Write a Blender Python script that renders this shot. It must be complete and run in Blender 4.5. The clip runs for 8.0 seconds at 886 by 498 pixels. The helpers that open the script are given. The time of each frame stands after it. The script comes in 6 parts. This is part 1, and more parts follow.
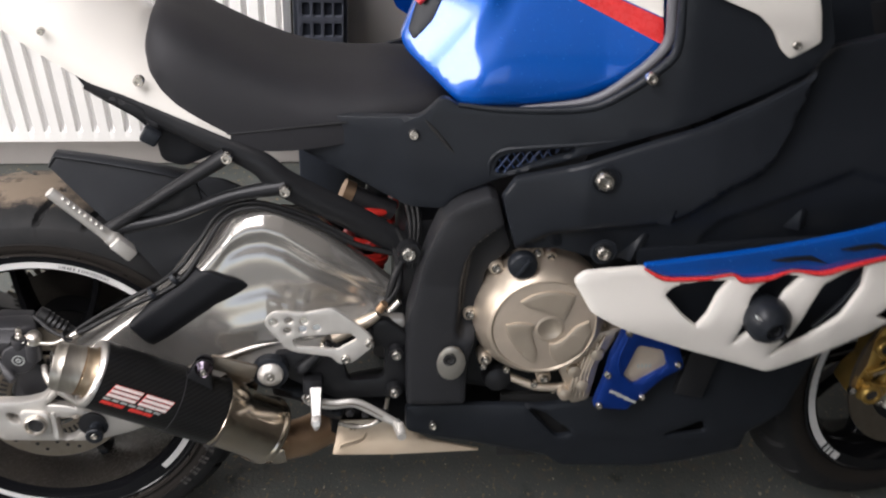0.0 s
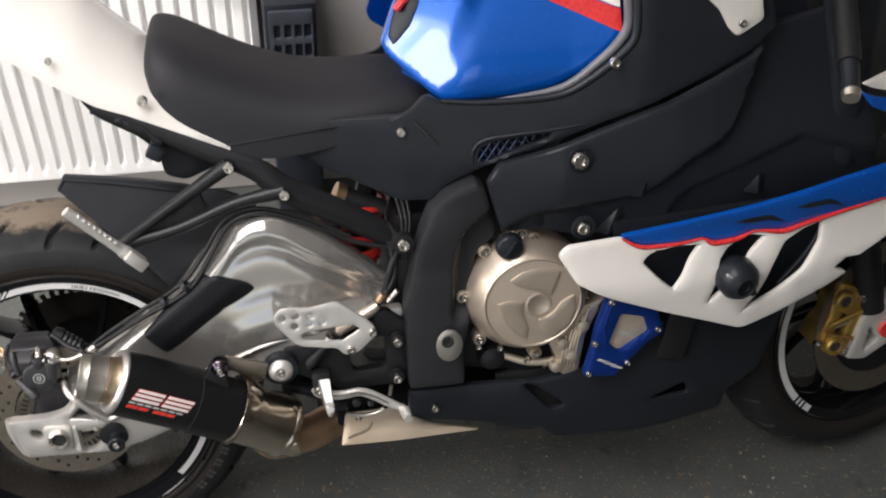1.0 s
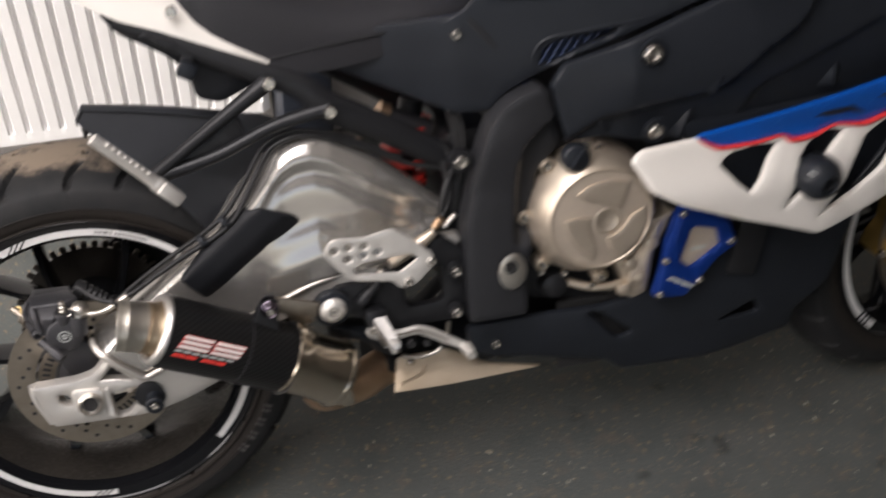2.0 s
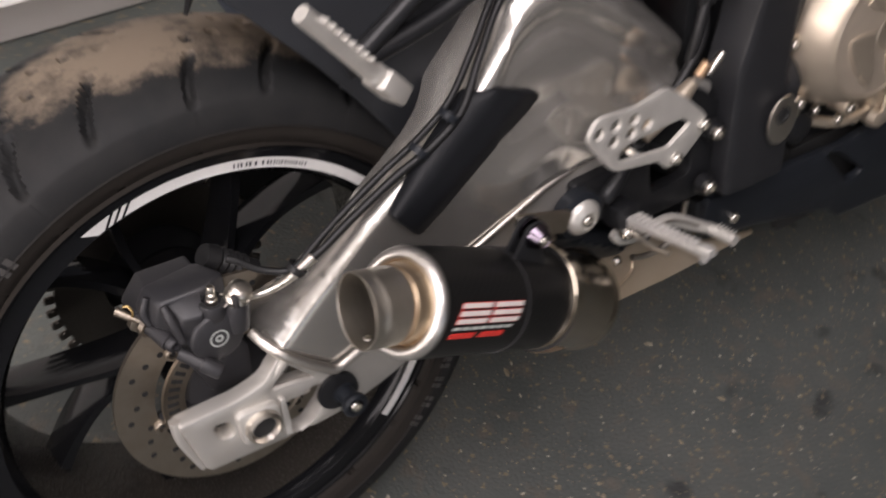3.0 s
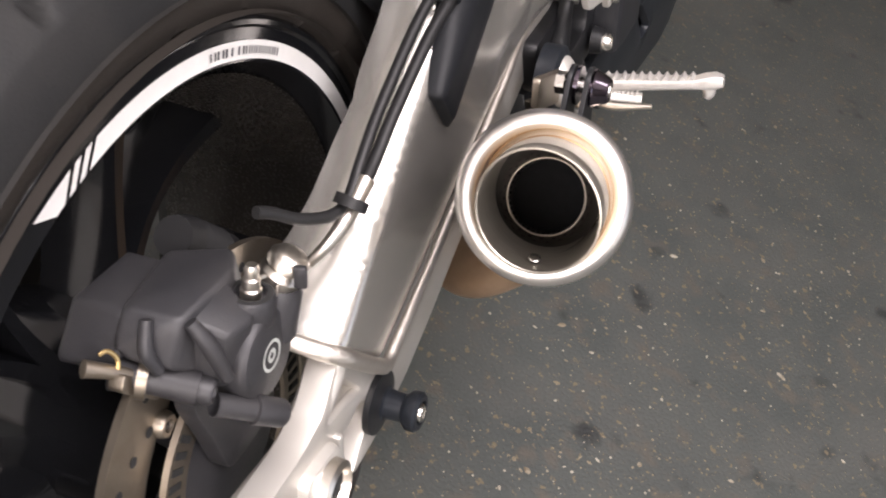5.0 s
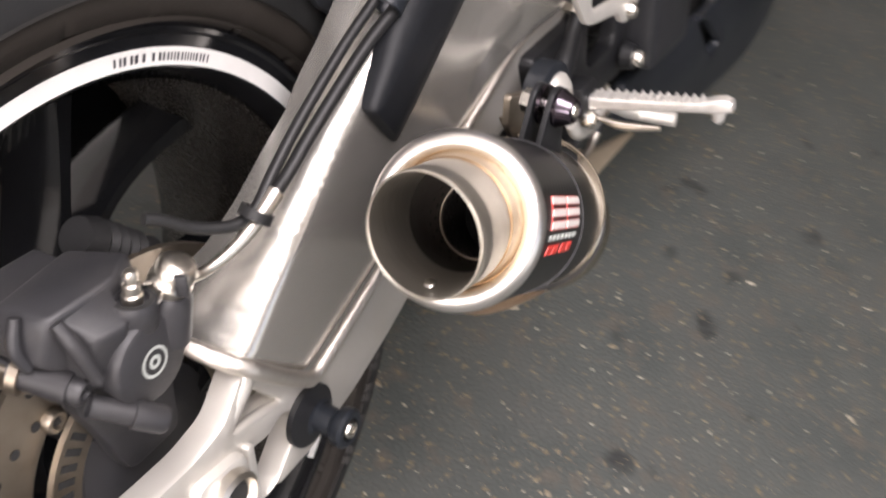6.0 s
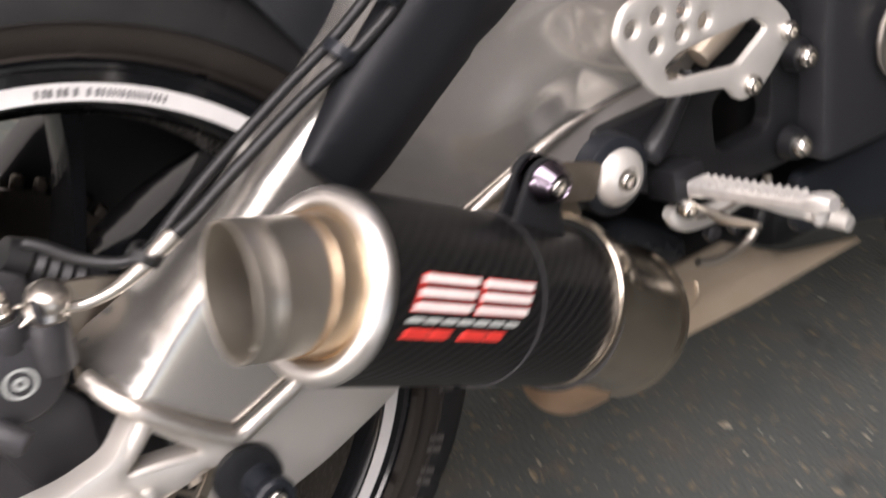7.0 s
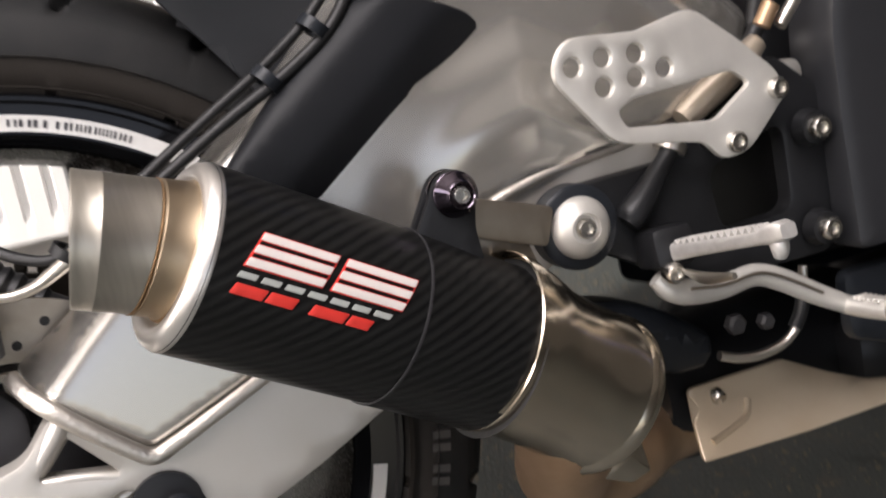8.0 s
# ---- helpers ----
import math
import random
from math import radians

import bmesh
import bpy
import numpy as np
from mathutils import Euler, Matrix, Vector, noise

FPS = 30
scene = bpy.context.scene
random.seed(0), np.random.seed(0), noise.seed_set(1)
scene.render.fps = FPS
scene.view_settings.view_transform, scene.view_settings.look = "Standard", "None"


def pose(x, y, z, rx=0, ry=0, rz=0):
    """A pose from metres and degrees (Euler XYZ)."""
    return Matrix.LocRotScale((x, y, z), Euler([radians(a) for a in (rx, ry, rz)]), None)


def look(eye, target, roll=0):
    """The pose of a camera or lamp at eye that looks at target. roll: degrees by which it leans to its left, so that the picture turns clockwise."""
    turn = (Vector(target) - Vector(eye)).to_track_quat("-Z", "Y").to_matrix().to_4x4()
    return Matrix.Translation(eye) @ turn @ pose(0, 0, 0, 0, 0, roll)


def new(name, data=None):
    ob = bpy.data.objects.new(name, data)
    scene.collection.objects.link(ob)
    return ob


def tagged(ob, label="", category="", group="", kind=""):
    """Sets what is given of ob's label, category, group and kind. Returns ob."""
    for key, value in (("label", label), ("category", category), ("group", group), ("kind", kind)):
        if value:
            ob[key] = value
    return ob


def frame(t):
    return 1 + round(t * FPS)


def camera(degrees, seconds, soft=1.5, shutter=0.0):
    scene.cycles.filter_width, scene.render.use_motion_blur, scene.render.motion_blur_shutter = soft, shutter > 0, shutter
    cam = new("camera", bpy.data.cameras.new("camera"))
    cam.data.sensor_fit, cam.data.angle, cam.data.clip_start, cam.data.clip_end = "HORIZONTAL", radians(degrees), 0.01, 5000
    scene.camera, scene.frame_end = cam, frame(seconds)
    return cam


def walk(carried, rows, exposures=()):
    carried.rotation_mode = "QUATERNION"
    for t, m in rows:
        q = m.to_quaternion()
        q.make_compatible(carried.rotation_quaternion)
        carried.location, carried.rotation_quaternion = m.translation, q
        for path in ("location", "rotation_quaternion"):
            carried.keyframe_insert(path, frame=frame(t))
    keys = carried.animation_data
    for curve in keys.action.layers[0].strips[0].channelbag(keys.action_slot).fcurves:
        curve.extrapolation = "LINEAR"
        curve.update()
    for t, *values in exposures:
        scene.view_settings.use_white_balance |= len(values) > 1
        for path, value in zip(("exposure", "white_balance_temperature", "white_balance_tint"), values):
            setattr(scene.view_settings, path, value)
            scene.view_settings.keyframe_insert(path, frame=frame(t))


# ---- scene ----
cam = camera(43.81, 8.0, soft=1.9, shutter=0.8)
# seconds, eye x y z in metres, turn in degrees (Euler XYZ)
ROWS = [
    (0.0, 0.4379, -1.1214, 1.7881, 42.502, -3.722, -4.533),
    (0.5, 0.4152, -1.2263, 1.8149, 43.792, -2.575, -6.582),
    (1.0, 0.3526, -1.2392, 1.8234, 44.502, -2.464, -9.969),
    (1.2, 0.3051, -1.2496, 1.8050, 45.125, -2.711, -11.663),
    (2.3, 0.0427, -1.0736, 1.5416, 43.208, -1.140, -18.848),
    (2.5, -0.1245, -0.8571, 1.4670, 40.002, -5.347, -24.940),
    (3.0, -0.2312, -0.5813, 1.2839, 36.564, -7.927, -32.796),
    (3.5, -0.3576, -0.3490, 1.0393, 41.608, -13.637, -48.519),
    (4.0, -0.3744, -0.2289, 0.9169, 44.906, -17.361, -59.525),
    (4.5, -0.3920, -0.1900, 0.8545, 48.585, -18.955, -67.373),
    (4.7, -0.3924, -0.1926, 0.8534, 48.584, -19.123, -68.198),
    (5.8, -0.3443, -0.2784, 0.8853, 46.159, -17.878, -61.803),
    (6.0, -0.3139, -0.3134, 0.8958, 45.628, -15.931, -58.421),
    (6.5, -0.2169, -0.4100, 0.9062, 44.842, -10.674, -47.742),
    (7.0, -0.0769, -0.5074, 0.8996, 46.040, -3.923, -35.245),
    (7.5, 0.0782, -0.6091, 0.8333, 52.856, 3.025, -24.878),
    (8.0, 0.0664, -0.6849, 0.7630, 62.169, 4.144, -21.958),
]
walk(cam, [(t, pose(x, y, z, rx, ry, rz)) for t, x, y, z, rx, ry, rz in ROWS],
     exposures=[(0.0, 0.10, 6250, 13), (1.0, 0.09, 6330, 12), (2.5, -0.09, 6500, 17), (3.0, -0.20, 6500, 18), (3.5, 0.28, 6500, 18), (4.0, 0.2, 6500, 18), (4.5, 0.55, 6500, 18), (6.0, 0.76, 6500, 17), (6.5, 0.79, 6500, 17), (7.0, 0.65, 6500, 18), (7.5, 0.74, 6500, 14), (8.0, 0.36, 6500, 15)])

# ---- light ----
SUN_UP, SUN_FROM = 26.0, Vector((-0.93, -0.27, 0.0)).normalized()
world = bpy.data.worlds.new("sky")
scene.world = world
world.use_nodes = True
wn = world.node_tree
sky = wn.nodes.new("ShaderNodeTexSky")
sky.sky_type, sky.sun_disc = "NISHITA", False
sky.sun_elevation = radians(SUN_UP)
sky.sun_rotation = math.atan2(SUN_FROM.x, SUN_FROM.y)
wn.links.new(sky.outputs["Color"], wn.nodes["Background"].inputs["Color"])
wn.nodes["Background"].inputs["Strength"].default_value = 0.12
sun = new("sun", bpy.data.lights.new("sun", "SUN"))
sun.data.energy, sun.data.angle, sun.data.color = 5.0, radians(0.6), (1.0, 0.95, 0.88)
sun_dir = SUN_FROM * math.cos(radians(SUN_UP)) + Vector((0, 0, math.sin(radians(SUN_UP))))
sun.matrix_world = look(sun_dir * 20, (0, 0, 0))


def window_lamp(name, place, target, wide, high, watts, colour):
    lamp = new(name, bpy.data.lights.new(name, "AREA"))
    lamp.data.shape, lamp.data.size, lamp.data.size_y = "RECTANGLE", wide, high
    lamp.data.energy, lamp.data.color = watts, colour
    lamp.matrix_world = look(place, target)
    return lamp


window_lamp("window_light", (-2.56, -1.75, 1.70), (0.2, -0.6, 0.8), 1.2, 0.95, 18, (1.0, 0.95, 0.92))
window_lamp("door_light", (-2.56, 0.05, 1.05), (0.3, 0.25, 0.5), 1.2, 2.0, 21, (1.0, 0.95, 0.92))
# added fill from the camera side; no door is known there
window_lamp("front_fill_light", (-0.10, -3.70, 1.10), (-0.1, 0.0, 0.7), 2.4, 2.0, 6.5, (1.0, 0.94, 0.90))
# added overhead fill; no rooflight is known there
window_lamp("overhead_fill_light", (-0.55, -0.65, 2.56), (-0.55, -0.65, 0), 1.5, 1.6, 73, (1.0, 0.95, 0.915))

# ---- materials ----


def material(name, colour, rough=0.5, metal=0.0, other=None, scale=30.0, mix=0.5, bump=0.0, bump_scale=200.0,
             coat=0.0, rough_var=0.1, stretch=(1, 1, 1), spec=0.5, detail=6.0, contrast=(0.35, 0.65), deep=0.0005):
    """A surface with grain at two scales: a slow change of colour and gloss, and a fine relief."""
    m = bpy.data.materials.new(name)
    m.use_nodes = True
    nt = m.node_tree
    b = nt.nodes["Principled BSDF"]
    N, L = nt.nodes.new, nt.links.new
    b.inputs["Metallic"].default_value = metal
    b.inputs["Specular IOR Level"].default_value = spec
    b.inputs["Coat Weight"].default_value = coat
    b.inputs["Coat Roughness"].default_value = 0.04
    geo = N("ShaderNodeTexCoord")
    mp = N("ShaderNodeMapping")
    mp.inputs["Scale"].default_value = stretch
    L(geo.outputs["Object"], mp.inputs["Vector"])
    nz = N("ShaderNodeTexNoise")
    nz.inputs["Scale"].default_value, nz.inputs["Detail"].default_value = scale, detail
    L(mp.outputs["Vector"], nz.inputs["Vector"])
    ramp = N("ShaderNodeValToRGB")
    ramp.color_ramp.elements[0].position, ramp.color_ramp.elements[1].position = contrast
    ramp.color_ramp.elements[0].color = (*colour, 1)
    far = other if other else tuple(min(1.0, c * 1.25) for c in colour)
    ramp.color_ramp.elements[1].color = tuple(c * (1 - mix) + f * mix for c, f in zip(colour, far)) + (1,)
    L(nz.outputs["Fac"], ramp.inputs["Fac"])
    L(ramp.outputs["Color"], b.inputs["Base Color"])
    mr = N("ShaderNodeMapRange")
    mr.inputs["To Min"].default_value = max(0.02, rough - rough_var)
    mr.inputs["To Max"].default_value = min(1.0, rough + rough_var)
    nz2 = N("ShaderNodeTexNoise")
    nz2.inputs["Scale"].default_value, nz2.inputs["Detail"].default_value = bump_scale, 4.0
    L(mp.outputs["Vector"], nz2.inputs["Vector"])
    L(nz2.outputs["Fac"], mr.inputs["Value"])
    L(mr.outputs["Result"], b.inputs["Roughness"])
    if bump:
        bp = N("ShaderNodeBump")
        bp.inputs["Strength"].default_value, bp.inputs["Distance"].default_value = bump, deep
        L(nz2.outputs["Fac"], bp.inputs["Height"])
        L(bp.outputs["Normal"], b.inputs["Normal"])
    return m


M_WALL = material("painted_wall", (0.56, 0.53, 0.50), 0.85, other=(0.50, 0.47, 0.45), scale=4, bump=0.3, bump_scale=120, deep=0.002)
# dark colour for unseen walls, chosen to dim the bike's reflections
M_UNSEENWALL = material("dark_unseen_wall", (0.17, 0.165, 0.155), 0.9, other=(0.13, 0.125, 0.12), scale=5, bump=0.4, bump_scale=90, deep=0.003)
M_CEIL = material("ceiling_paint", (0.72, 0.70, 0.67), 0.9, scale=3, bump=0.2)
M_RAD = material("radiator_enamel", (0.80, 0.79, 0.77), 0.35, scale=8, mix=0.2, bump=0.05)
M_FRAMEPAINT = material("white_gloss_paint", (0.75, 0.74, 0.72), 0.4, scale=12, mix=0.3)
M_BIN = material("dark_blue_plastic", (0.010, 0.013, 0.020), 0.5, scale=20, bump=0.1)
M_BINLIGHT = material("grey_plastic", (0.05, 0.055, 0.07), 0.5, scale=20, bump=0.1)
M_BLACK = material("satin_black_plastic", (0.0115, 0.0135, 0.0170), 0.36, scale=18, mix=0.6, bump=0.10, bump_scale=900, rough_var=0.06, spec=0.26)
M_FRAME = material("satin_black_alloy", (0.016, 0.0165, 0.0185), 0.42, scale=22, mix=0.5, bump=0.10, bump_scale=900, rough_var=0.06, spec=0.4)
M_GRAIN = material("grained_black_plastic", (0.0085, 0.0092, 0.0108), 0.46, scale=25, bump=0.3, bump_scale=1400, rough_var=0.08, spec=0.18)
# the grain of M_GRAIN in a paler black, for the mudguard
M_HUGGER = material("paler_black_plastic", (0.018, 0.0195, 0.0225), 0.52, scale=25, bump=0.3, bump_scale=1400, rough_var=0.08, spec=0.30)
M_DARK = material("black_powder_coat", (0.0105, 0.0108, 0.012), 0.38, scale=40, mix=0.7, bump=0.12, bump_scale=700, spec=0.32)
M_SEAT = material("seat_vinyl", (0.012, 0.012, 0.014), 0.62, scale=12, mix=0.6, bump=0.4, bump_scale=1600, rough_var=0.08, spec=0.32)
M_WHITE = material("white_lacquer", (0.66, 0.635, 0.585), 0.22, scale=6, mix=0.15, coat=0.6, rough_var=0.05)
M_BLUE = material("blue_metallic_lacquer", (0.002, 0.085, 0.44), 0.26, metal=0.3, other=(0.004, 0.11, 0.54), scale=1500, coat=1.0, rough_var=0.04)
M_RED = material("red_lacquer", (0.55, 0.03, 0.03), 0.28, scale=20, coat=0.8)
M_ALU = material("brushed_aluminium", (0.68, 0.64, 0.58), 0.31, metal=1.0, other=(0.62, 0.58, 0.52), scale=14, mix=0.5, bump_scale=60, stretch=(1, 1, 14), rough_var=0.012)
M_POLISH = material("polished_aluminium", (0.53, 0.51, 0.475), 0.26, metal=0.86, other=(0.495, 0.475, 0.44), scale=9, rough_var=0.004)
M_SATIN = material("satin_aluminium", (0.57, 0.55, 0.515), 0.42, metal=0.65, other=(0.54, 0.51, 0.46), scale=24, bump=0.02, bump_scale=500, rough_var=0.05)
M_BARREL = material("dusty_rim_barrel", (0.027, 0.0245, 0.0215), 0.26, other=(0.040, 0.035, 0.029), scale=18, bump=0.05, bump_scale=500)
M_ANOD = material("silver_anodised", (0.61, 0.59, 0.55), 0.42, metal=0.6, scale=60, mix=0.3, bump=0.05, bump_scale=1200)
M_WORN = material("worn_bare_alloy", (0.80, 0.78, 0.75), 0.36, metal=0.7, other=(0.62, 0.60, 0.57), scale=160, bump=0.2, bump_scale=900, rough_var=0.1)
M_CAST = material("cast_cover_bronze_silver", (0.58, 0.50, 0.40), 0.38, metal=0.75, other=(0.50, 0.43, 0.34), scale=30, bump=0.2, bump_scale=1500)
M_CASTIN = material("cast_cover_recess", (0.48, 0.41, 0.33), 0.5, metal=0.6, scale=30, bump=0.25, bump_scale=1500)
M_STEEL = material("stainless_steel", (0.76, 0.71, 0.64), 0.32, metal=1.0, other=(0.60, 0.56, 0.50), scale=12, rough_var=0.04)
M_OUTLET = material("brushed_outlet_steel", (0.56, 0.525, 0.46), 0.40, metal=1.0, other=(0.44, 0.41, 0.35), scale=40, stretch=(9, 1, 1), bump_scale=90, rough_var=0.06)
M_RINGCAP = material("satin_end_ring", (0.82, 0.795, 0.76), 0.36, metal=1.0, other=(0.74, 0.71, 0.66), scale=30, rough_var=0.03)
M_SOOT = material("sooty_steel", (0.085, 0.075, 0.066), 0.50, metal=0.7, other=(0.04, 0.036, 0.032), scale=60, rough_var=0.1)
M_TITAN = material("heat_tinted_titanium", (0.43, 0.345, 0.245), 0.40, metal=1.0, other=(0.35, 0.24, 0.14), scale=30, contrast=(0.35, 0.65), rough_var=0.05)
M_BURNT = material("burnt_steel", (0.62, 0.43, 0.28), 0.38, metal=0.85, other=(0.40, 0.25, 0.14), scale=25, rough_var=0.03)
M_SCORCH = material("scorched_brown_steel", (0.30, 0.19, 0.10), 0.44, metal=0.9, other=(0.20, 0.12, 0.06), scale=60, rough_var=0.05)
M_COPPER = material("heat_shield_tan", (0.60, 0.515, 0.395), 0.42, metal=0.75, other=(0.47, 0.36, 0.24), scale=14, bump=0.08, bump_scale=300)
M_BOLT = material("zinc_bolt", (0.60, 0.58, 0.54), 0.25, metal=1.0, other=(0.40, 0.38, 0.35), scale=150)
M_CHROME = material("dark_chrome", (0.16, 0.135, 0.165), 0.14, metal=1.0, other=(0.10, 0.085, 0.11), scale=60, rough_var=0.03)
M_SHIELD = material("dull_steel_shield", (0.58, 0.52, 0.43), 0.19, metal=1.0, other=(0.45, 0.37, 0.28), scale=9, rough_var=0.01)
M_WELD = material("weld_metal", (0.66, 0.62, 0.57), 0.44, metal=1.0, other=(0.58, 0.54, 0.48), scale=80, bump=0.5, bump_scale=330, deep=0.0012)
# near-black that paints the shade inside holes, slots and gaps
M_HOLESHADE = material("hole_shade_black", (0.009, 0.009, 0.009), 0.8, scale=20)
M_CALIPER = material("grey_cast_caliper", (0.026, 0.026, 0.029), 0.48, metal=0.2, other=(0.042, 0.040, 0.041), scale=40, bump=0.3, bump_scale=1100)
M_BRASS = material("brass_wire", (0.62, 0.44, 0.20), 0.3, metal=1.0, scale=80)
M_GOLD = material("gold_anodised", (0.50, 0.33, 0.09), 0.35, metal=0.8, other=(0.36, 0.24, 0.08), scale=40, bump=0.1, bump_scale=900)
M_DISC = material("brake_disc_steel", (0.31, 0.27, 0.22), 0.40, metal=0.95, other=(0.22, 0.18, 0.14), scale=60, bump=0.08, bump_scale=600, contrast=(0.4, 0.7))
M_CRUMB = material("pale_crumbs", (0.19, 0.155, 0.105), 0.8, other=(0.36, 0.33, 0.27), scale=40, mix=1.0, contrast=(0.45, 0.6))
M_HOSE = material("rubber_hose", (0.0105, 0.0105, 0.011), 0.45, scale=60, spec=0.35, bump=0.1, bump_scale=600)
M_RIM = material("gloss_black_rim", (0.0065, 0.0068, 0.0078), 0.12, scale=20, rough_var=0.04, spec=0.3)
M_STRIPE = material("reflective_white_tape", (0.60, 0.595, 0.58), 0.4, scale=90, mix=0.2)
M_TYREMARK = material("moulded_rubber_mark", (0.055, 0.052, 0.050), 0.6, scale=60, spec=0.25)
# grey for the light caught along the black lip by the tank
M_LIPSHEEN = material("lip_sheen_grey", (0.105, 0.105, 0.115), 0.38, scale=30, mix=0.4, bump=0.05, bump_scale=900)
M_INK = material("dark_print", (0.03, 0.03, 0.035), 0.5, scale=40)
M_PRINTW = material("white_print", (0.68, 0.62, 0.59), 0.35, scale=60, mix=0.2)
M_PRINTG = material("grey_print", (0.36, 0.38, 0.36), 0.4, scale=60, mix=0.2)
M_PRINTR = material("red_print", (0.62, 0.04, 0.03), 0.35, scale=60, mix=0.3)
M_BLUEANO = material("blue_anodised", (0.004, 0.030, 0.20), 0.32, metal=0.5, other=(0.006, 0.042, 0.26), scale=60, bump=0.05, bump_scale=1200)
M_SPRING = material("red_spring_enamel", (0.60, 0.03, 0.02), 0.32, scale=40, coat=0.4)
M_MESH = material("blue_mesh", (0.010, 0.022, 0.060), 0.45, scale=100)
M_CHAIN = material("oily_chain_steel", (0.10, 0.09, 0.08), 0.4, metal=1.0, scale=200, bump=0.2)


def tyre_material():
    m = material("dusty_tyre_rubber", (0.0128, 0.0132, 0.0138), 0.64, other=(0.022, 0.0215, 0.0208), scale=40, spec=0.20, bump=0.25, bump_scale=700)
    nt = m.node_tree
    N, L = nt.nodes.new, nt.links.new
    b = nt.nodes["Principled BSDF"]
    old = b.inputs["Base Color"].links[0].from_socket
    tc, nz, ramp, mix = N("ShaderNodeTexCoord"), N("ShaderNodeTexNoise"), N("ShaderNodeValToRGB"), N("ShaderNodeMix")
    mix.data_type = "RGBA"
    nz.inputs["Scale"].default_value, nz.inputs["Detail"].default_value, nz.inputs["Roughness"].default_value = 14, 9, 0.7
    L(tc.outputs["Object"], nz.inputs["Vector"])
    # tan patches sit on the crown of the tread
    sx = N("ShaderNodeSeparateXYZ")
    L(tc.outputs["Object"], sx.inputs["Vector"])
    rad = N("ShaderNodeVectorMath")
    rad.operation = "LENGTH"
    cx = N("ShaderNodeCombineXYZ")
    L(sx.outputs["X"], cx.inputs["X"])
    L(sx.outputs["Z"], cx.inputs["Z"])
    L(cx.outputs["Vector"], rad.inputs[0])
    mr = N("ShaderNodeMapRange")
    mr.inputs["From Min"].default_value, mr.inputs["From Max"].default_value = 0.296, 0.316
    mr.inputs["To Min"].default_value, mr.inputs["To Max"].default_value = -0.28, 0.22
    L(rad.outputs["Value"], mr.inputs["Value"])
    # and fade out towards the rear of the wheel
    mx = N("ShaderNodeMapRange")
    mx.inputs["From Min"].default_value, mx.inputs["From Max"].default_value = -0.16, -0.03
    mx.inputs["To Min"].default_value, mx.inputs["To Max"].default_value = -0.40, 0.0
    L(sx.outputs["X"], mx.inputs["Value"])
    both = N("ShaderNodeMath")
    both.operation = "ADD"
    L(mr.outputs["Result"], both.inputs[0])
    L(mx.outputs["Result"], both.inputs[1])
    add = N("ShaderNodeMath")
    add.operation = "ADD"
    L(both.outputs["Value"], add.inputs[0])
    L(nz.outputs["Fac"], add.inputs[1])
    ramp.color_ramp.elements[0].position, ramp.color_ramp.elements[1].position = 0.50, 0.68
    L(add.outputs["Value"], ramp.inputs["Fac"])
    mix.inputs["B"].default_value = (0.17, 0.135, 0.10, 1)
    # the sidewall below the tread is browner and dusty
    wall_fac, wall_mix = N("ShaderNodeMapRange"), N("ShaderNodeMix")
    wall_fac.inputs["From Min"].default_value, wall_fac.inputs["From Max"].default_value = 0.2615, 0.2650
    wall_fac.inputs["To Min"].default_value, wall_fac.inputs["To Max"].default_value = 0.85, 0.0
    L(rad.outputs["Value"], wall_fac.inputs["Value"])
    wall_mix.data_type = "RGBA"
    wall_mix.inputs["B"].default_value = (0.0215, 0.0178, 0.0148, 1)
    L(wall_fac.outputs["Result"], wall_mix.inputs["Factor"])
    L(old, wall_mix.inputs["A"])
    L(wall_mix.outputs["Result"], mix.inputs["A"])
    L(ramp.outputs["Color"], mix.inputs["Factor"])
    L(mix.outputs["Result"], b.inputs["Base Color"])
    return m


def carbon_material():
    """Twill carbon cloth under satin lacquer; cells of 3 mm."""
    m = bpy.data.materials.new("carbon_twill")
    m.use_nodes = True
    nt = m.node_tree
    N, L = nt.nodes.new, nt.links.new
    b = nt.nodes["Principled BSDF"]
    uv = N("ShaderNodeUVMap")
    wv = N("ShaderNodeTexWave")
    wv.wave_type, wv.bands_direction = "BANDS", "DIAGONAL"
    wv.inputs["Scale"].default_value = 74.0
    wv.inputs["Distortion"].default_value = 0.6
    wv.inputs["Detail Scale"].default_value = 3.0
    L(uv.outputs["UV"], wv.inputs["Vector"])
    ramp = N("ShaderNodeValToRGB")
    ramp.color_ramp.elements[0].color, ramp.color_ramp.elements[1].color = (0.004, 0.004, 0.0042, 1), (0.011, 0.011, 0.0108, 1)
    L(wv.outputs["Fac"], ramp.inputs["Fac"])
    L(ramp.outputs["Color"], b.inputs["Base Color"])
    bp = N("ShaderNodeBump")
    bp.inputs["Strength"].default_value, bp.inputs["Distance"].default_value = 0.14, 0.0008
    L(wv.outputs["Fac"], bp.inputs["Height"])
    L(bp.outputs["Normal"], b.inputs["Normal"])
    b.inputs["Roughness"].default_value = 0.36
    b.inputs["Specular IOR Level"].default_value = 0.25
    return m


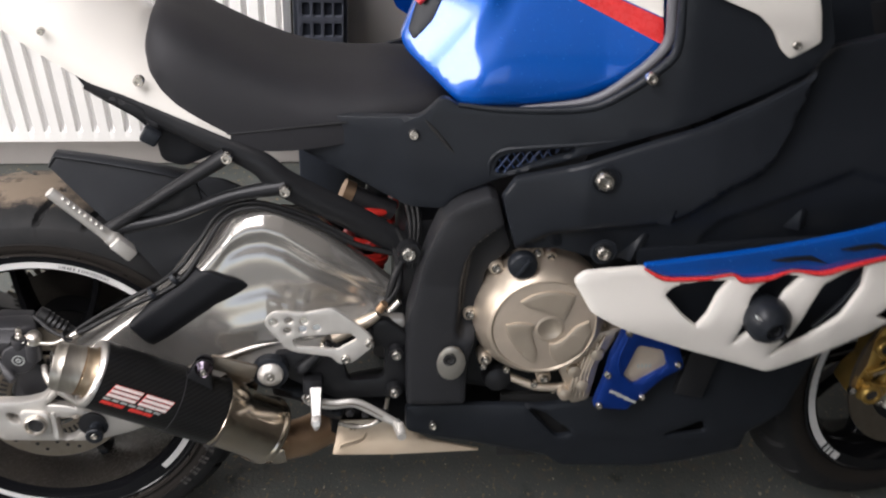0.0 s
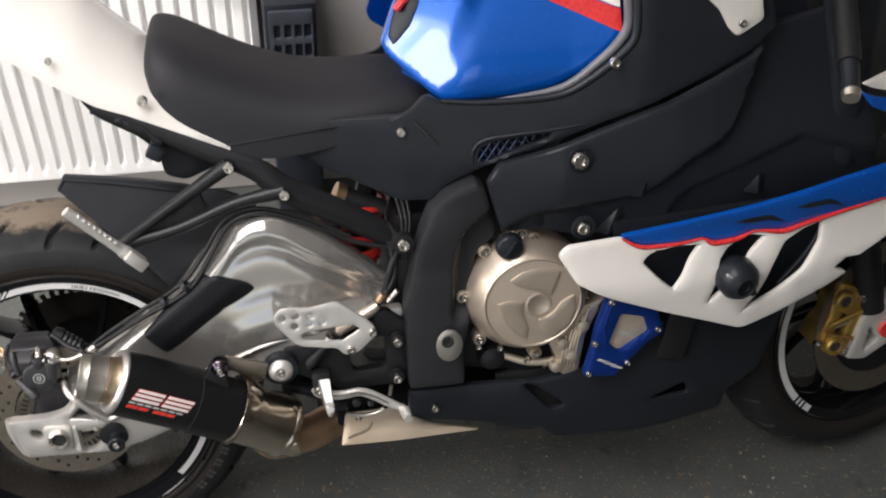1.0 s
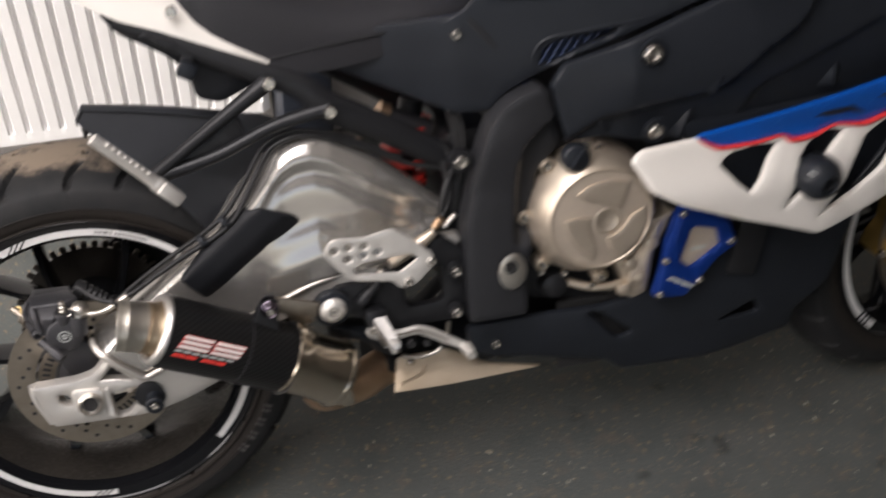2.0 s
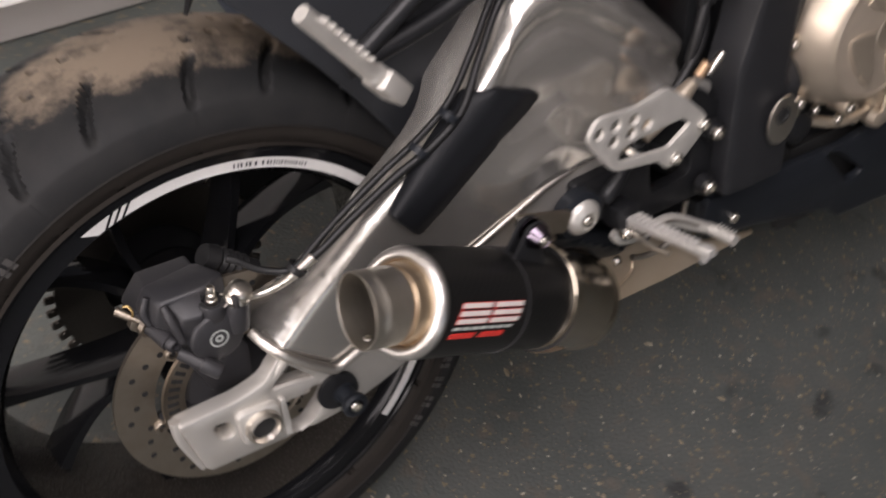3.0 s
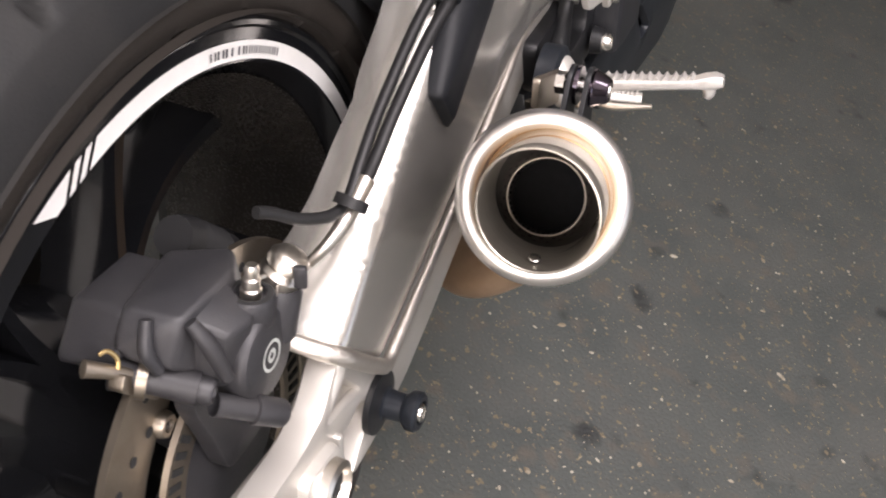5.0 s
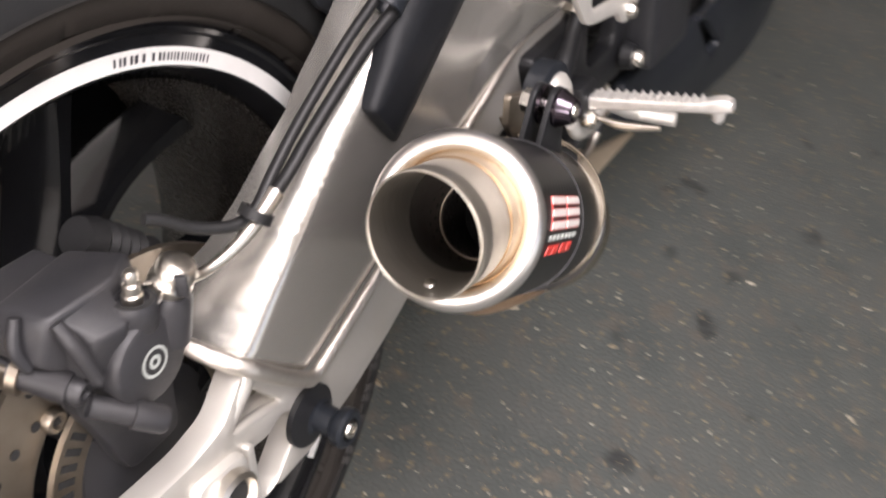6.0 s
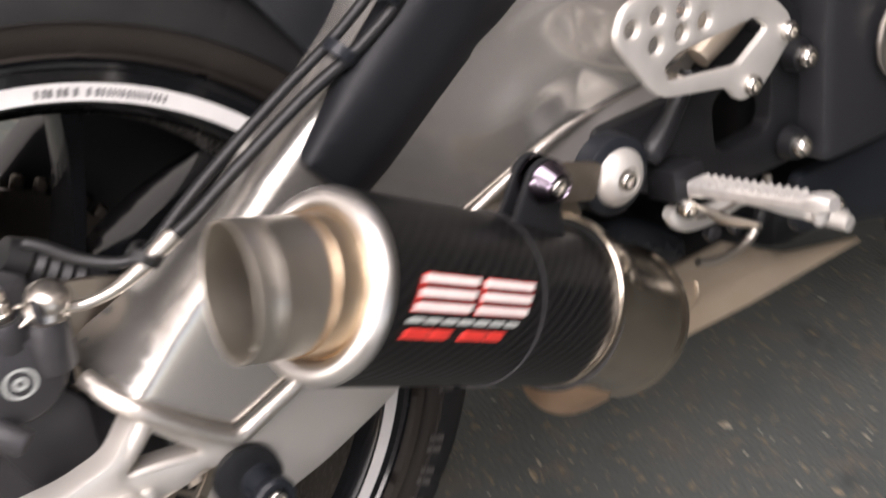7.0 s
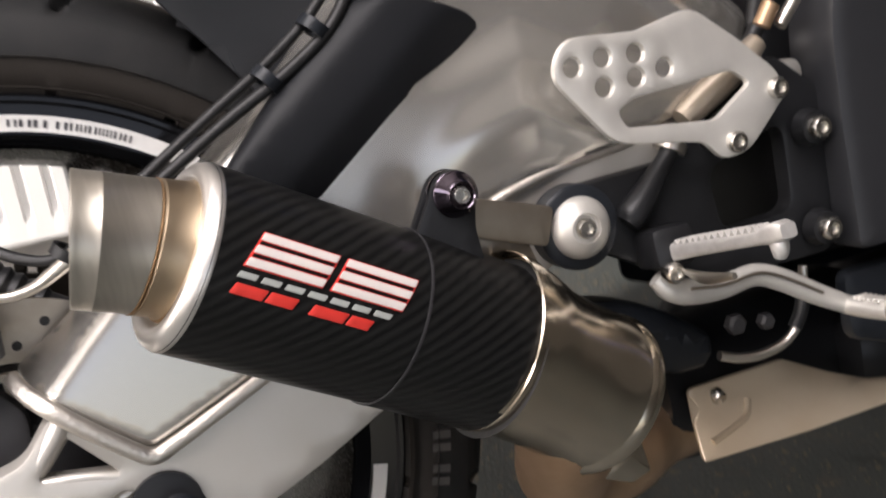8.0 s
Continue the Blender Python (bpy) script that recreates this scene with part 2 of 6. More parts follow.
def floor_material():
    """Dark painted concrete with pale specks, chips and dust."""
    m = material("dark_painted_concrete", (0.052, 0.059, 0.056), 0.60, other=(0.080, 0.085, 0.078), scale=9, bump=0.7, bump_scale=190, rough_var=0.15, deep=0.002)
    nt = m.node_tree
    N, L = nt.nodes.new, nt.links.new
    b = nt.nodes["Principled BSDF"]
    old = b.inputs["Base Color"].links[0].from_socket
    tc = N("ShaderNodeTexCoord")
    last = old
    for scale, lo, hi, colour in ((5, 0.50, 0.75, (0.075, 0.078, 0.072, 1)), (26, 0.56, 0.70, (0.080, 0.074, 0.062, 1)), (11, 0.64, 0.72, (0.024, 0.026, 0.026, 1)), (80, 0.625, 0.665, (0.15, 0.120, 0.076, 1)), (190, 0.665, 0.70, (0.24, 0.19, 0.12, 1))):
        nz, ramp, mix = N("ShaderNodeTexNoise"), N("ShaderNodeValToRGB"), N("ShaderNodeMix")
        mix.data_type = "RGBA"
        nz.inputs["Scale"].default_value, nz.inputs["Detail"].default_value = scale, 3
        L(tc.outputs["Object"], nz.inputs["Vector"])
        ramp.color_ramp.elements[0].position, ramp.color_ramp.elements[1].position = lo, hi
        L(nz.outputs["Fac"], ramp.inputs["Fac"])
        L(ramp.outputs["Color"], mix.inputs["Factor"])
        mix.inputs["B"].default_value = colour
        L(last, mix.inputs["A"])
        last = mix.outputs["Result"]
    L(last, b.inputs["Base Color"])
    return m


M_TYRE, M_CARBON, M_FLOOR = tyre_material(), carbon_material(), floor_material()

# ---- shapes ----
from mathutils.geometry import delaunay_2d_cdt


def part(name, bm, mat, parent=None, label="", angle=40, flip=False):
    """One mesh object out of a bmesh, under a thing or a part."""
    if flip:
        bmesh.ops.reverse_faces(bm, faces=bm.faces[:])
    me = bpy.data.meshes.new(name)
    bm.to_mesh(me)
    bm.free()
    me.polygons.foreach_set("use_smooth", [True] * len(me.polygons))
    me.set_sharp_from_angle(angle=radians(angle))
    for mt in (mat if isinstance(mat, (list, tuple)) else (mat,)):
        me.materials.append(mt)
    ob = new(name, me)
    if parent:
        ob.parent = parent
    return tagged(ob, label)


def again(ob, m, parent=None):
    """The same mesh once more, at another pose."""
    o = new(ob.name.split(".")[0], ob.data)
    o.parent = parent or ob.parent
    o.matrix_basis = m
    if "label" in ob:
        o["label"] = ob["label"]
    return o


def mirrored(*obs):
    for ob in obs:
        again(ob, Matrix.Diagonal((1, -1, 1, 1)))


def rounded(pts, r, seg=4):
    """A polygon with its corners rounded; a point may carry its own radius as a third number."""
    out, n = [], len(pts)
    for i in range(n):
        a, b, c = Vector(pts[i - 1][:2]), Vector(pts[i][:2]), Vector(pts[(i + 1) % n][:2])
        rr = pts[i][2] if len(pts[i]) > 2 else r
        u, v = a - b, c - b
        d = min(rr, u.length * 0.45, v.length * 0.45)
        p, q = b + u.normalized() * d, b + v.normalized() * d
        for k in range(seg + 1):
            t = k / seg
            out.append(p * (1 - t) ** 2 + b * 2 * t * (1 - t) + q * t * t)
    return out


def dense(loop, step):
    out = []
    for i, a in enumerate(loop):
        b = loop[(i + 1) % len(loop)]
        k = max(1, int((b - a).length / step + 0.5))
        if (b - a).length < 1e-5:
            continue
        out += [a.lerp(b, j / k) for j in range(k)]
    return out


def inside(px, pz, loop):
    hit = np.zeros(len(px), bool)
    for i in range(len(loop)):
        (x1, z1), (x2, z2) = loop[i - 1], loop[i]
        if z1 != z2:
            hit ^= ((z1 > pz) != (z2 > pz)) & (px < (x2 - x1) * (pz - z1) / (z2 - z1) + x1)
    return hit


def edge_distance(px, pz, loops):
    best = np.full(len(px), 9.0)
    for loop in loops:
        for i in range(len(loop)):
            (x1, z1), (x2, z2) = loop[i - 1], loop[i]
            dx, dz = x2 - x1, z2 - z1
            t = np.clip(((px - x1) * dx + (pz - z1) * dz) / (dx * dx + dz * dz + 1e-12), 0, 1)
            best = np.minimum(best, np.hypot(px - x1 - t * dx, pz - z1 - t * dz))
    return best


def shell(outline, y, thick, r=0.008, edge=0.004, holes=(), step=0.016):
    """A curved panel: its outline lies in x and z, y is a number or a function of (x, z), its edges are rounded."""
    loops = [dense(rounded(outline, r), step)] + [dense(rounded(h, r), step) for h in holes]
    arr = [np.array([tuple(p) for p in lp]) for lp in loops]
    lo, hi = arr[0].min(0), arr[0].max(0)
    gx, gz = np.meshgrid(np.arange(lo[0], hi[0], step), np.arange(lo[1], hi[1], step))
    gx = (gx + (np.arange(gx.shape[0])[:, None] % 2) * step / 2).ravel()
    gz = gz.ravel()
    keep = inside(gx, gz, arr[0]) & (edge_distance(gx, gz, arr) > max(edge * 1.9, step * 0.45))
    cand = [np.stack([gx[keep], gz[keep]], 1)]
    for lp in arr:
        nxt, prv = np.roll(lp, -1, 0), np.roll(lp, 1, 0)
        tan = nxt - prv
        nrm = np.stack([-tan[:, 1], tan[:, 0]], 1) / (np.linalg.norm(tan, axis=1)[:, None] + 1e-9)
        for off in (edge * 0.3, edge * 1.1):
            for s in (1, -1):
                q = lp + nrm * off * s
                ok = inside(q[:, 0], q[:, 1], arr[0]) & (edge_distance(q[:, 0], q[:, 1], arr) > off * 0.8)
                cand.append(q[ok])
    pts = np.concatenate(arr + cand)
    edges, base = [], 0
    for lp in arr:
        edges += [(base + i, base + (i + 1) % len(lp)) for i in range(len(lp))]
        base += len(lp)
    v2, _, f2, orig, _, _ = delaunay_2d_cdt([Vector((float(a), float(b))) for a, b in pts], edges, [], 0, 1e-6)
    vv = np.array([tuple(p) for p in v2])
    cen = np.array([vv[list(f)].mean(0) for f in f2])
    ok = inside(cen[:, 0], cen[:, 1], arr[0])
    for h in arr[1:]:
        ok &= ~inside(cen[:, 0], cen[:, 1], h)
    d = edge_distance(vv[:, 0], vv[:, 1], arr)
    drop = np.where(d < edge, edge * (1 - np.sqrt(np.clip(1 - (1 - d / edge) ** 2, 0, 1))), 0)
    depth = (lambda x, z: y) if isinstance(y, (int, float)) else y
    ys = np.array([depth(a, b) for a, b in vv])
    bm = bmesh.new()
    front = [bm.verts.new((a, yy + dd, b)) for (a, b), yy, dd in zip(vv, ys, drop)]
    back = [bm.verts.new((a, yy + thick, b)) for (a, b), yy in zip(vv, ys)]
    count = {}
    for f, good in zip(f2, ok):
        if good:
            a, b, c = f
            bm.faces.new((front[a], front[b], front[c]))
            bm.faces.new((back[c], back[b], back[a]))
            for e in ((a, b), (b, c), (c, a)):
                count[e] = count.get(e, 0) + 1
    for a, b in list(count):
        if (b, a) not in count:
            bm.faces.new((front[b], front[a], back[a], back[b]))
    loose = [v for v in bm.verts if not v.link_faces]
    bmesh.ops.delete(bm, geom=loose, context="VERTS")
    bmesh.ops.recalc_face_normals(bm, faces=bm.faces[:])
    return bm


def curve(pts, n=8):
    """Points on a smooth line through pts (Catmull-Rom)."""
    p = [Vector(q) for q in pts]
    p = [p[0] * 2 - p[1]] + p + [p[-1] * 2 - p[-2]]
    out = []
    for i in range(1, len(p) - 2):
        a, b, c, d = p[i - 1:i + 3]
        for k in range(n):
            t = k / n
            out.append(0.5 * (2 * b + (c - a) * t + (2 * a - 5 * b + 4 * c - d) * t * t + (3 * b - a - 3 * c + d) * t ** 3))
    return out + [p[-2]]


def sweep(pts, radius, seg=12, n=8, flat=1.0, up=(0, 1, 0), smooth=True):
    """A rod or hose along a line; radius is a number or one for each given point."""
    line = curve(pts, n) if smooth else [Vector(q) for q in pts]
    if isinstance(radius, (int, float)):
        rad = [radius] * len(line)
    else:
        rad = [v.x for v in curve([(r, 0, 0) for r in radius], n)] if smooth else list(radius)
    bm = bmesh.new()
    rings = []
    side = Vector(up)
    for i, p in enumerate(line):
        t = (line[min(i + 1, len(line) - 1)] - line[max(i - 1, 0)]).normalized()
        side = (side - t * side.dot(t))
        side = side.normalized() if side.length > 1e-4 else t.orthogonal().normalized()
        other = t.cross(side)
        rings.append([bm.verts.new(p + (side * math.cos(a) * flat + other * math.sin(a)) * rad[i])
                      for a in (2 * math.pi * k / seg for k in range(seg))])
    for r0, r1 in zip(rings, rings[1:]):
        for k in range(seg):
            bm.faces.new((r0[k], r0[(k + 1) % seg], r1[(k + 1) % seg], r1[k]))
    bm.faces.new(rings[0][::-1])
    bm.faces.new(rings[-1])
    bmesh.ops.recalc_face_normals(bm, faces=bm.faces[:])
    return bm


def tube(rings, seg=64):
    """A wall through rings of (centre, normal, radius), in order, closed back on the first."""
    bm = bmesh.new()
    loops = []
    for c, n, r in rings:
        n = Vector(n).normalized()
        u = (Vector((0, 0, 1)) - n * n.z).normalized()
        v = n.cross(u)
        loops.append([bm.verts.new(Vector(c) + (u * math.cos(a) + v * math.sin(a)) * r) for a in (2 * math.pi * k / seg for k in range(seg))])
    for p, q in zip(loops, loops[1:]):
        for k in range(seg):
            bm.faces.new((p[k], p[(k + 1) % seg], q[(k + 1) % seg], q[k]))
    bmesh.ops.recalc_face_normals(bm, faces=bm.faces[:])
    return bm


def axis_matrix(origin, direction):
    """The pose whose z runs along direction."""
    q = Vector(direction).to_track_quat("Z", "Y")
    return Matrix.Translation(origin) @ q.to_matrix().to_4x4()


def lathe(profile, m=Matrix(), seg=48, closed=False, uv=False):
    """Turns (along, radius) points round the z axis of m."""
    bm = bmesh.new()
    rings = []
    for a, r in profile:
        if r < 1e-6:
            rings.append([bm.verts.new(m @ Vector((0, 0, a)))] * seg)
        else:
            rings.append([bm.verts.new(m @ Vector((r * math.cos(2 * math.pi * k / seg), r * math.sin(2 * math.pi * k / seg), a))) for k in range(seg)])
    pairs = list(zip(range(len(rings)), range(1, len(rings))))
    if closed:
        pairs.append((len(rings) - 1, 0))
    lay = bm.loops.layers.uv.new("UVMap") if uv else None
    for i, j in pairs:
        for k in range(seg):
            k2 = (k + 1) % seg
            vs = []
            for v in (rings[i][k], rings[i][k2], rings[j][k2], rings[j][k]):
                if v not in vs:
                    vs.append(v)
            if len(vs) > 2:
                f = bm.faces.new(vs)
                if lay:
                    for lp in f.loops:
                        ring = i if lp.vert in (rings[i][k], rings[i][k2]) else j
                        kk = k if lp.vert in (rings[i][k], rings[j][k]) else k + 1
                        lp[lay].uv = (profile[ring][0], 2 * math.pi * 0.048 * kk / seg)
    bmesh.ops.recalc_face_normals(bm, faces=bm.faces[:])
    return bm


def block(size, m=Matrix(), bevel=0.003, seg=2):
    bm = bmesh.new()
    bmesh.ops.create_cube(bm, size=1.0, matrix=Matrix.Diagonal((*size, 1)))
    if bevel:
        bmesh.ops.bevel(bm, geom=bm.edges[:], offset=bevel, segments=seg, affect="EDGES", profile=0.5)
    bmesh.ops.transform(bm, matrix=m, verts=bm.verts[:])
    return bm


def joined(*bms):
    out = bms[0]
    for b in bms[1:]:
        me = bpy.data.meshes.new("tmp")
        b.to_mesh(me)
        b.free()
        out.from_mesh(me)
        bpy.data.meshes.remove(me)
    return out


RIGHT = (0, -1, 0)
_bolts = {}


def bolt(parent, place, r=0.006, direction=RIGHT, name="bolt", mat=None, high=None):
    """A round-headed socket screw."""
    key = (round(r, 4), mat or M_BOLT, high)
    m = axis_matrix(place, direction)
    if key in _bolts:
        return again(_bolts[key], m, parent)
    h = high or r * 0.7
    bm = lathe([(-0.004, 0), (-0.004, r), (h * 0.6, r), (h, r * 0.8), (h, r * 0.52), (h * 0.35, r * 0.46), (h * 0.35, 0)], seg=18)
    ob = part(name, bm, mat or M_BOLT, parent, "", 50)
    ob.matrix_basis = m
    _bolts[key] = ob
    return ob


def bar(points, thick, y, r=0.0):
    """A flat shape in x and z, as print or tape."""
    return shell(points, y, thick, r=r, edge=0.0004, step=0.02)

# ---- the room ----


def wall(name, size, centre, mat, holes_label=""):
    ob = part(name, block(size, Matrix.Translation(centre), 0), mat)
    return tagged(ob, holes_label, "wall", kind="structure")


def floor_sheet():
    bm = bmesh.new()
    bmesh.ops.create_grid(bm, x_segments=40, y_segments=40, size=4.5, matrix=Matrix.Translation((0.9, -1.0, 0)))
    return tagged(part("floor", bm, M_FLOOR), "dark grey painted concrete floor with pale specks", "floor", kind="structure")


floor_sheet()
WALL_Y = 0.79
wall("wall_back", (7.0, 0.12, 2.6), (0.9, WALL_Y + 0.06, 1.3), M_WALL, "grey-beige painted wall behind the radiator")
# right and front walls are unseen and kept dark for the reflections
wall("wall_right", (0.12, 4.6, 2.6), (4.46, -1.45, 1.3), M_UNSEENWALL, "unseen wall, dark to dim what the black panels reflect")
for lo, hi, z0, z1 in ((-2.6, -1.35, 0, 2.6), (-1.35, 1.15, 2.15, 2.6), (1.15, 4.4, 0, 2.6)):
    wall("wall_front", (hi - lo, 0.12, z1 - z0), ((lo + hi) / 2, -3.81, (z0 + z1) / 2), M_UNSEENWALL, "unseen dark wall round the opening of the front fill lamp")
# the unseen left wall; its doorway and window are placed to shape the daylight
for lo, hi, z0, z1 in ((-3.75, -2.75, 0, 2.6), (-2.75, -0.8, 0, 1.2), (-2.75, -0.8, 2.2, 2.6), (-0.8, -0.55, 0, 2.6), (-0.55, 0.68, 2.1, 2.6), (0.68, 0.79, 0, 2.6)):
    wall("wall_left", (0.12, hi - lo, z1 - z0), (-2.66, (lo + hi) / 2, (z0 + z1) / 2), M_WALL, "unseen plain wall with openings placed to shape the daylight")
# unseen ceiling, cut open for the added overhead lamp
roof = [block((x1 - x0, y1 - y0, 0.1), Matrix.Translation(((x0 + x1) / 2, (y0 + y1) / 2, 2.65)), 0)
        for x0, x1, y0, y1 in ((-2.7, -1.35, -3.85, 0.95), (0.25, 4.5, -3.85, 0.95), (-1.35, 0.25, -3.85, -1.5), (-1.35, 0.25, 0.2, 0.95))]
tagged(part("ceiling", joined(*roof), M_CEIL), "unseen pale ceiling with an opening for the added overhead lamp", "ceiling", kind="structure")


def glow(name, colour, strength):
    m = bpy.data.materials.new(name)
    m.use_nodes = True
    b = m.node_tree.nodes["Principled BSDF"]
    b.inputs["Emission Color"].default_value, b.inputs["Emission Strength"].default_value = (*colour, 1), strength
    return m


def window():
    frame_bm = joined(*[block(s, Matrix.Translation(p), 0.004) for s, p in (
        ((0.07, 1.95, 0.06), (-2.66, -1.775, 1.23)), ((0.07, 1.95, 0.06), (-2.66, -1.775, 2.17)),
        ((0.07, 0.06, 1.0), (-2.66, -2.72, 1.7)), ((0.07, 0.06, 1.0), (-2.66, -0.83, 1.7)), ((0.07, 0.05, 0.9), (-2.66, -1.775, 1.7)))])
    ob = tagged(part("window_1", frame_bm, M_FRAMEPAINT), "unseen white window frame with a glowing sheet outside", "window", kind="structure")
    # glowing sheet stands in for the sky and keeps the sun out
    back = tagged(part("backdrop", block((0.02, 2.1, 1.3), Matrix.Translation((-2.9, -1.775, 1.7)), 0), glow("glowing_sky_sheet", (1.0, 0.96, 0.91), 8.0)),
                  "glowing sheet standing in for the sky outside the window", "sky", kind="structure")
    return ob, back


window()


def radiator():
    """A white panel radiator with upright flutes, hung on the wall."""
    x0, x1, z0, z1, face = -1.25, 0.365, 0.14, 0.74, 0.70
    pitch = 0.0335
    xs, groove = [], []
    n = int((x1 - x0 - 0.03) / pitch)
    xs.append(x0); groove.append(0)
    for i in range(n + 1):
        c = x1 - 0.022 - (n - i) * pitch
        for off, g in ((-0.007, 0), (-0.0035, 1), (0.0035, 1), (0.007, 0)):
            xs.append(c + off); groove.append(g)
    xs.append(x1); groove.append(0)
    rows = [(z0, 0.012, 0), (z0 + 0.008, 0.0, 0), (z0 + 0.036, 0.0, 0), (z0 + 0.050, 0.0, 1), (z1 - 0.050, 0.0, 1), (z1 - 0.036, 0.0, 0), (z1 - 0.008, 0.0, 0), (z1, 0.012, 0)]
    bm = bmesh.new()
    grid = [[bm.verts.new((x, face + back + 0.011 * g * on + (0.012 if k in (0, len(xs) - 1) else 0), z))
             for k, (x, g) in enumerate(zip(xs, groove))] for z, back, on in rows]
    for a, b in zip(grid, grid[1:]):
        for k in range(len(xs) - 1):
            bm.faces.new((a[k], a[k + 1], b[k + 1], b[k]))
    root = new("radiator")
    tagged(root, "white enamelled panel radiator with upright flutes on the wall", "radiator")
    part("front_panel", bm, M_RAD, root)
    part("back_panel", block((x1 - x0, 0.03, z1 - z0 - 0.02), Matrix.Translation(((x0 + x1) / 2, 0.745, (z0 + z1) / 2)), 0.004), M_RAD, root)
    for x in (x0 + 0.2, x1 - 0.2):
        part("bracket", block((0.03, 0.04, 0.3), Matrix.Translation((x, 0.775, 0.45)), 0.002), M_RAD, root)
    return root


radiator()


def dark_cabinet():
    """A dark low cabinet with a pale slotted front, by the wall."""
    root = tagged(new("storage_box"), "dark blue plastic storage box with a slotted grey front", "box")
    part("body", block((0.10, 0.22, 0.66), Matrix.Translation((0.425, 0.66, 0.331)), 0.006), M_BIN, root)
    fr = [[(0.383, 0.53), (0.467, 0.53), (0.467, 0.65), (0.383, 0.65)]]
    holes = [[(x, 0.545 + dz), (x + 0.014, 0.545 + dz), (x + 0.014, 0.575 + dz), (x, 0.575 + dz)] for x in (0.392, 0.412, 0.432, 0.450) for dz in (0, 0.045)]
    part("slotted_front", shell(fr[0], 0.542, 0.006, r=0.003, edge=0.001, holes=holes), M_BINLIGHT, root)
    return root


dark_cabinet()


def floor_litter():
    """Crumbs, chips and bits of straw scattered over the floor."""
    rnd = random.Random(11)
    bm = bmesh.new()
    nests = [(rnd.uniform(-0.4, 1.3), rnd.uniform(-0.9, 0.0)) for k in range(26)]
    for i in range(1250):
        x, y = rnd.uniform(-0.9, 1.6), rnd.uniform(-1.5, 0.1)
        if i % 3:
            near = rnd.choice(nests)
            x, y = rnd.gauss(near[0], 0.09), rnd.gauss(near[1], 0.07)
        s = rnd.uniform(0.0006, 0.0019) * (1.9 if rnd.random() < 0.1 else 1)
        long = rnd.choice((1, 1, 1.4, 2.2))
        a = rnd.uniform(0, 6.28)
        n = rnd.choice((5, 6))
        low, top = [], []
        for k in range(n):
            b = 2 * math.pi * k / n + rnd.uniform(-0.3, 0.3)
            px, py = s * long * math.cos(b), s * math.sin(b)
            px, py = px * math.cos(a) - py * math.sin(a), px * math.sin(a) + py * math.cos(a)
            low.append(bm.verts.new((x + px, y + py, 0.0)))
            top.append(bm.verts.new((x + px * 0.7, y + py * 0.7, s * rnd.uniform(0.5, 0.9))))
        bm.faces.new(top)
        for k in range(n):
            bm.faces.new((low[k], low[(k + 1) % n], top[(k + 1) % n], top[k]))
    return tagged(part("floor_litter", bm, M_CRUMB), "pale crumbs and chips scattered over the floor", "debris", kind="stuff")


floor_litter()

# ---- the motorcycle: x forward, z up from the rear axle, y to its left ----
LEAN, AXLE_UP = 19.0, 0.305
bike = tagged(new("motorcycle"), "white, blue and black sports motorcycle leaning on its side stand", "motorcycle")
bike.matrix_basis = pose(0, 0, AXLE_UP, -LEAN)
REAR_R, FRONT_X = 0.318, 1.432
ALONG_Y = axis_matrix((0, 0, 0), (0, 1, 0))


def tyre(outer, bead, half, crown_grooves=24, segs=880):
    """A sports tyre with real tread grooves; turned round the y axis."""
    h = outer - bead
    prof = [(-0.86, 0.0), (-0.95, 0.11), (-0.995, 0.24), (-1.0, 0.36), (-0.975, 0.50)]
    top = [(math.sin(a), 0.42 + 0.58 * math.cos(a) ** 0.92) for a in np.linspace(-1.28, 1.28, 39)]
    prof = prof[:4] + top + [(-a, b) for a, b in prof[:4][::-1]]
    ys = np.array([p[0] * half for p in prof])
    rs = np.array([bead + p[1] * h for p in prof])
    th = np.linspace(0, 2 * math.pi, segs, endpoint=False)
    T, Y = np.meshgrid(th, ys, indexing="ij")
    R = np.repeat(rs[None, :], segs, 0)
    period = 2 * math.pi / crown_grooves
    depth = np.zeros_like(R)
    u = Y / half

    def slit(t0, u0, t1, u1, wide, bend):
        m = np.zeros_like(R)
        s = np.clip((u - u0) / (u1 - u0), 0, 1)
        mid = (t0 + (t1 - t0) * s + bend * s * (1 - s)) * period
        away = (T - mid + period * 50) % (period * 2)
        away = np.minimum(away, period * 2 - away) * outer
        within = (u - u0) * (u - u1) <= 0
        taper = np.clip(np.minimum(s, 1 - s) * 6, 0, 1)
        return np.where(within, np.clip(1 - (away / wide) ** 4, 0, 1) * taper, 0)

    for side in (1, -1):
        for args in ((0.0, 0.26, 0.42, 0.93, 0.0054, 0.22), (1.0, 0.40, 1.30, 0.95, 0.0054, 0.18), (0.2, 0.05, 1.2, 0.26, 0.0050, 0.2)):
            t0, u0, t1, u1, wd, bend = args
            depth = np.maximum(depth, slit(t0 + (0.5 if side < 0 else 0), u0 * side, t1 + (0.5 if side < 0 else 0), u1 * side, wd, bend))
    slope_y, slope_r = np.gradient(ys), np.gradient(rs)
    size = np.hypot(slope_y, slope_r)
    R = R - 0.0085 * depth * (slope_y / size)[None, :]
    Y = Y + 0.0085 * depth * (slope_r / size)[None, :]
    V = np.stack([R * np.cos(T), Y, R * np.sin(T)], -1).reshape(-1, 3)
    n = len(ys)
    idx = np.arange(segs * n).reshape(segs, n)
    nx = np.roll(idx, -1, 0)
    F = np.stack([idx[:, :-1], idx[:, 1:], nx[:, 1:], nx[:, :-1]], -1).reshape(-1, 4)
    me = bpy.data.meshes.new("tyre")
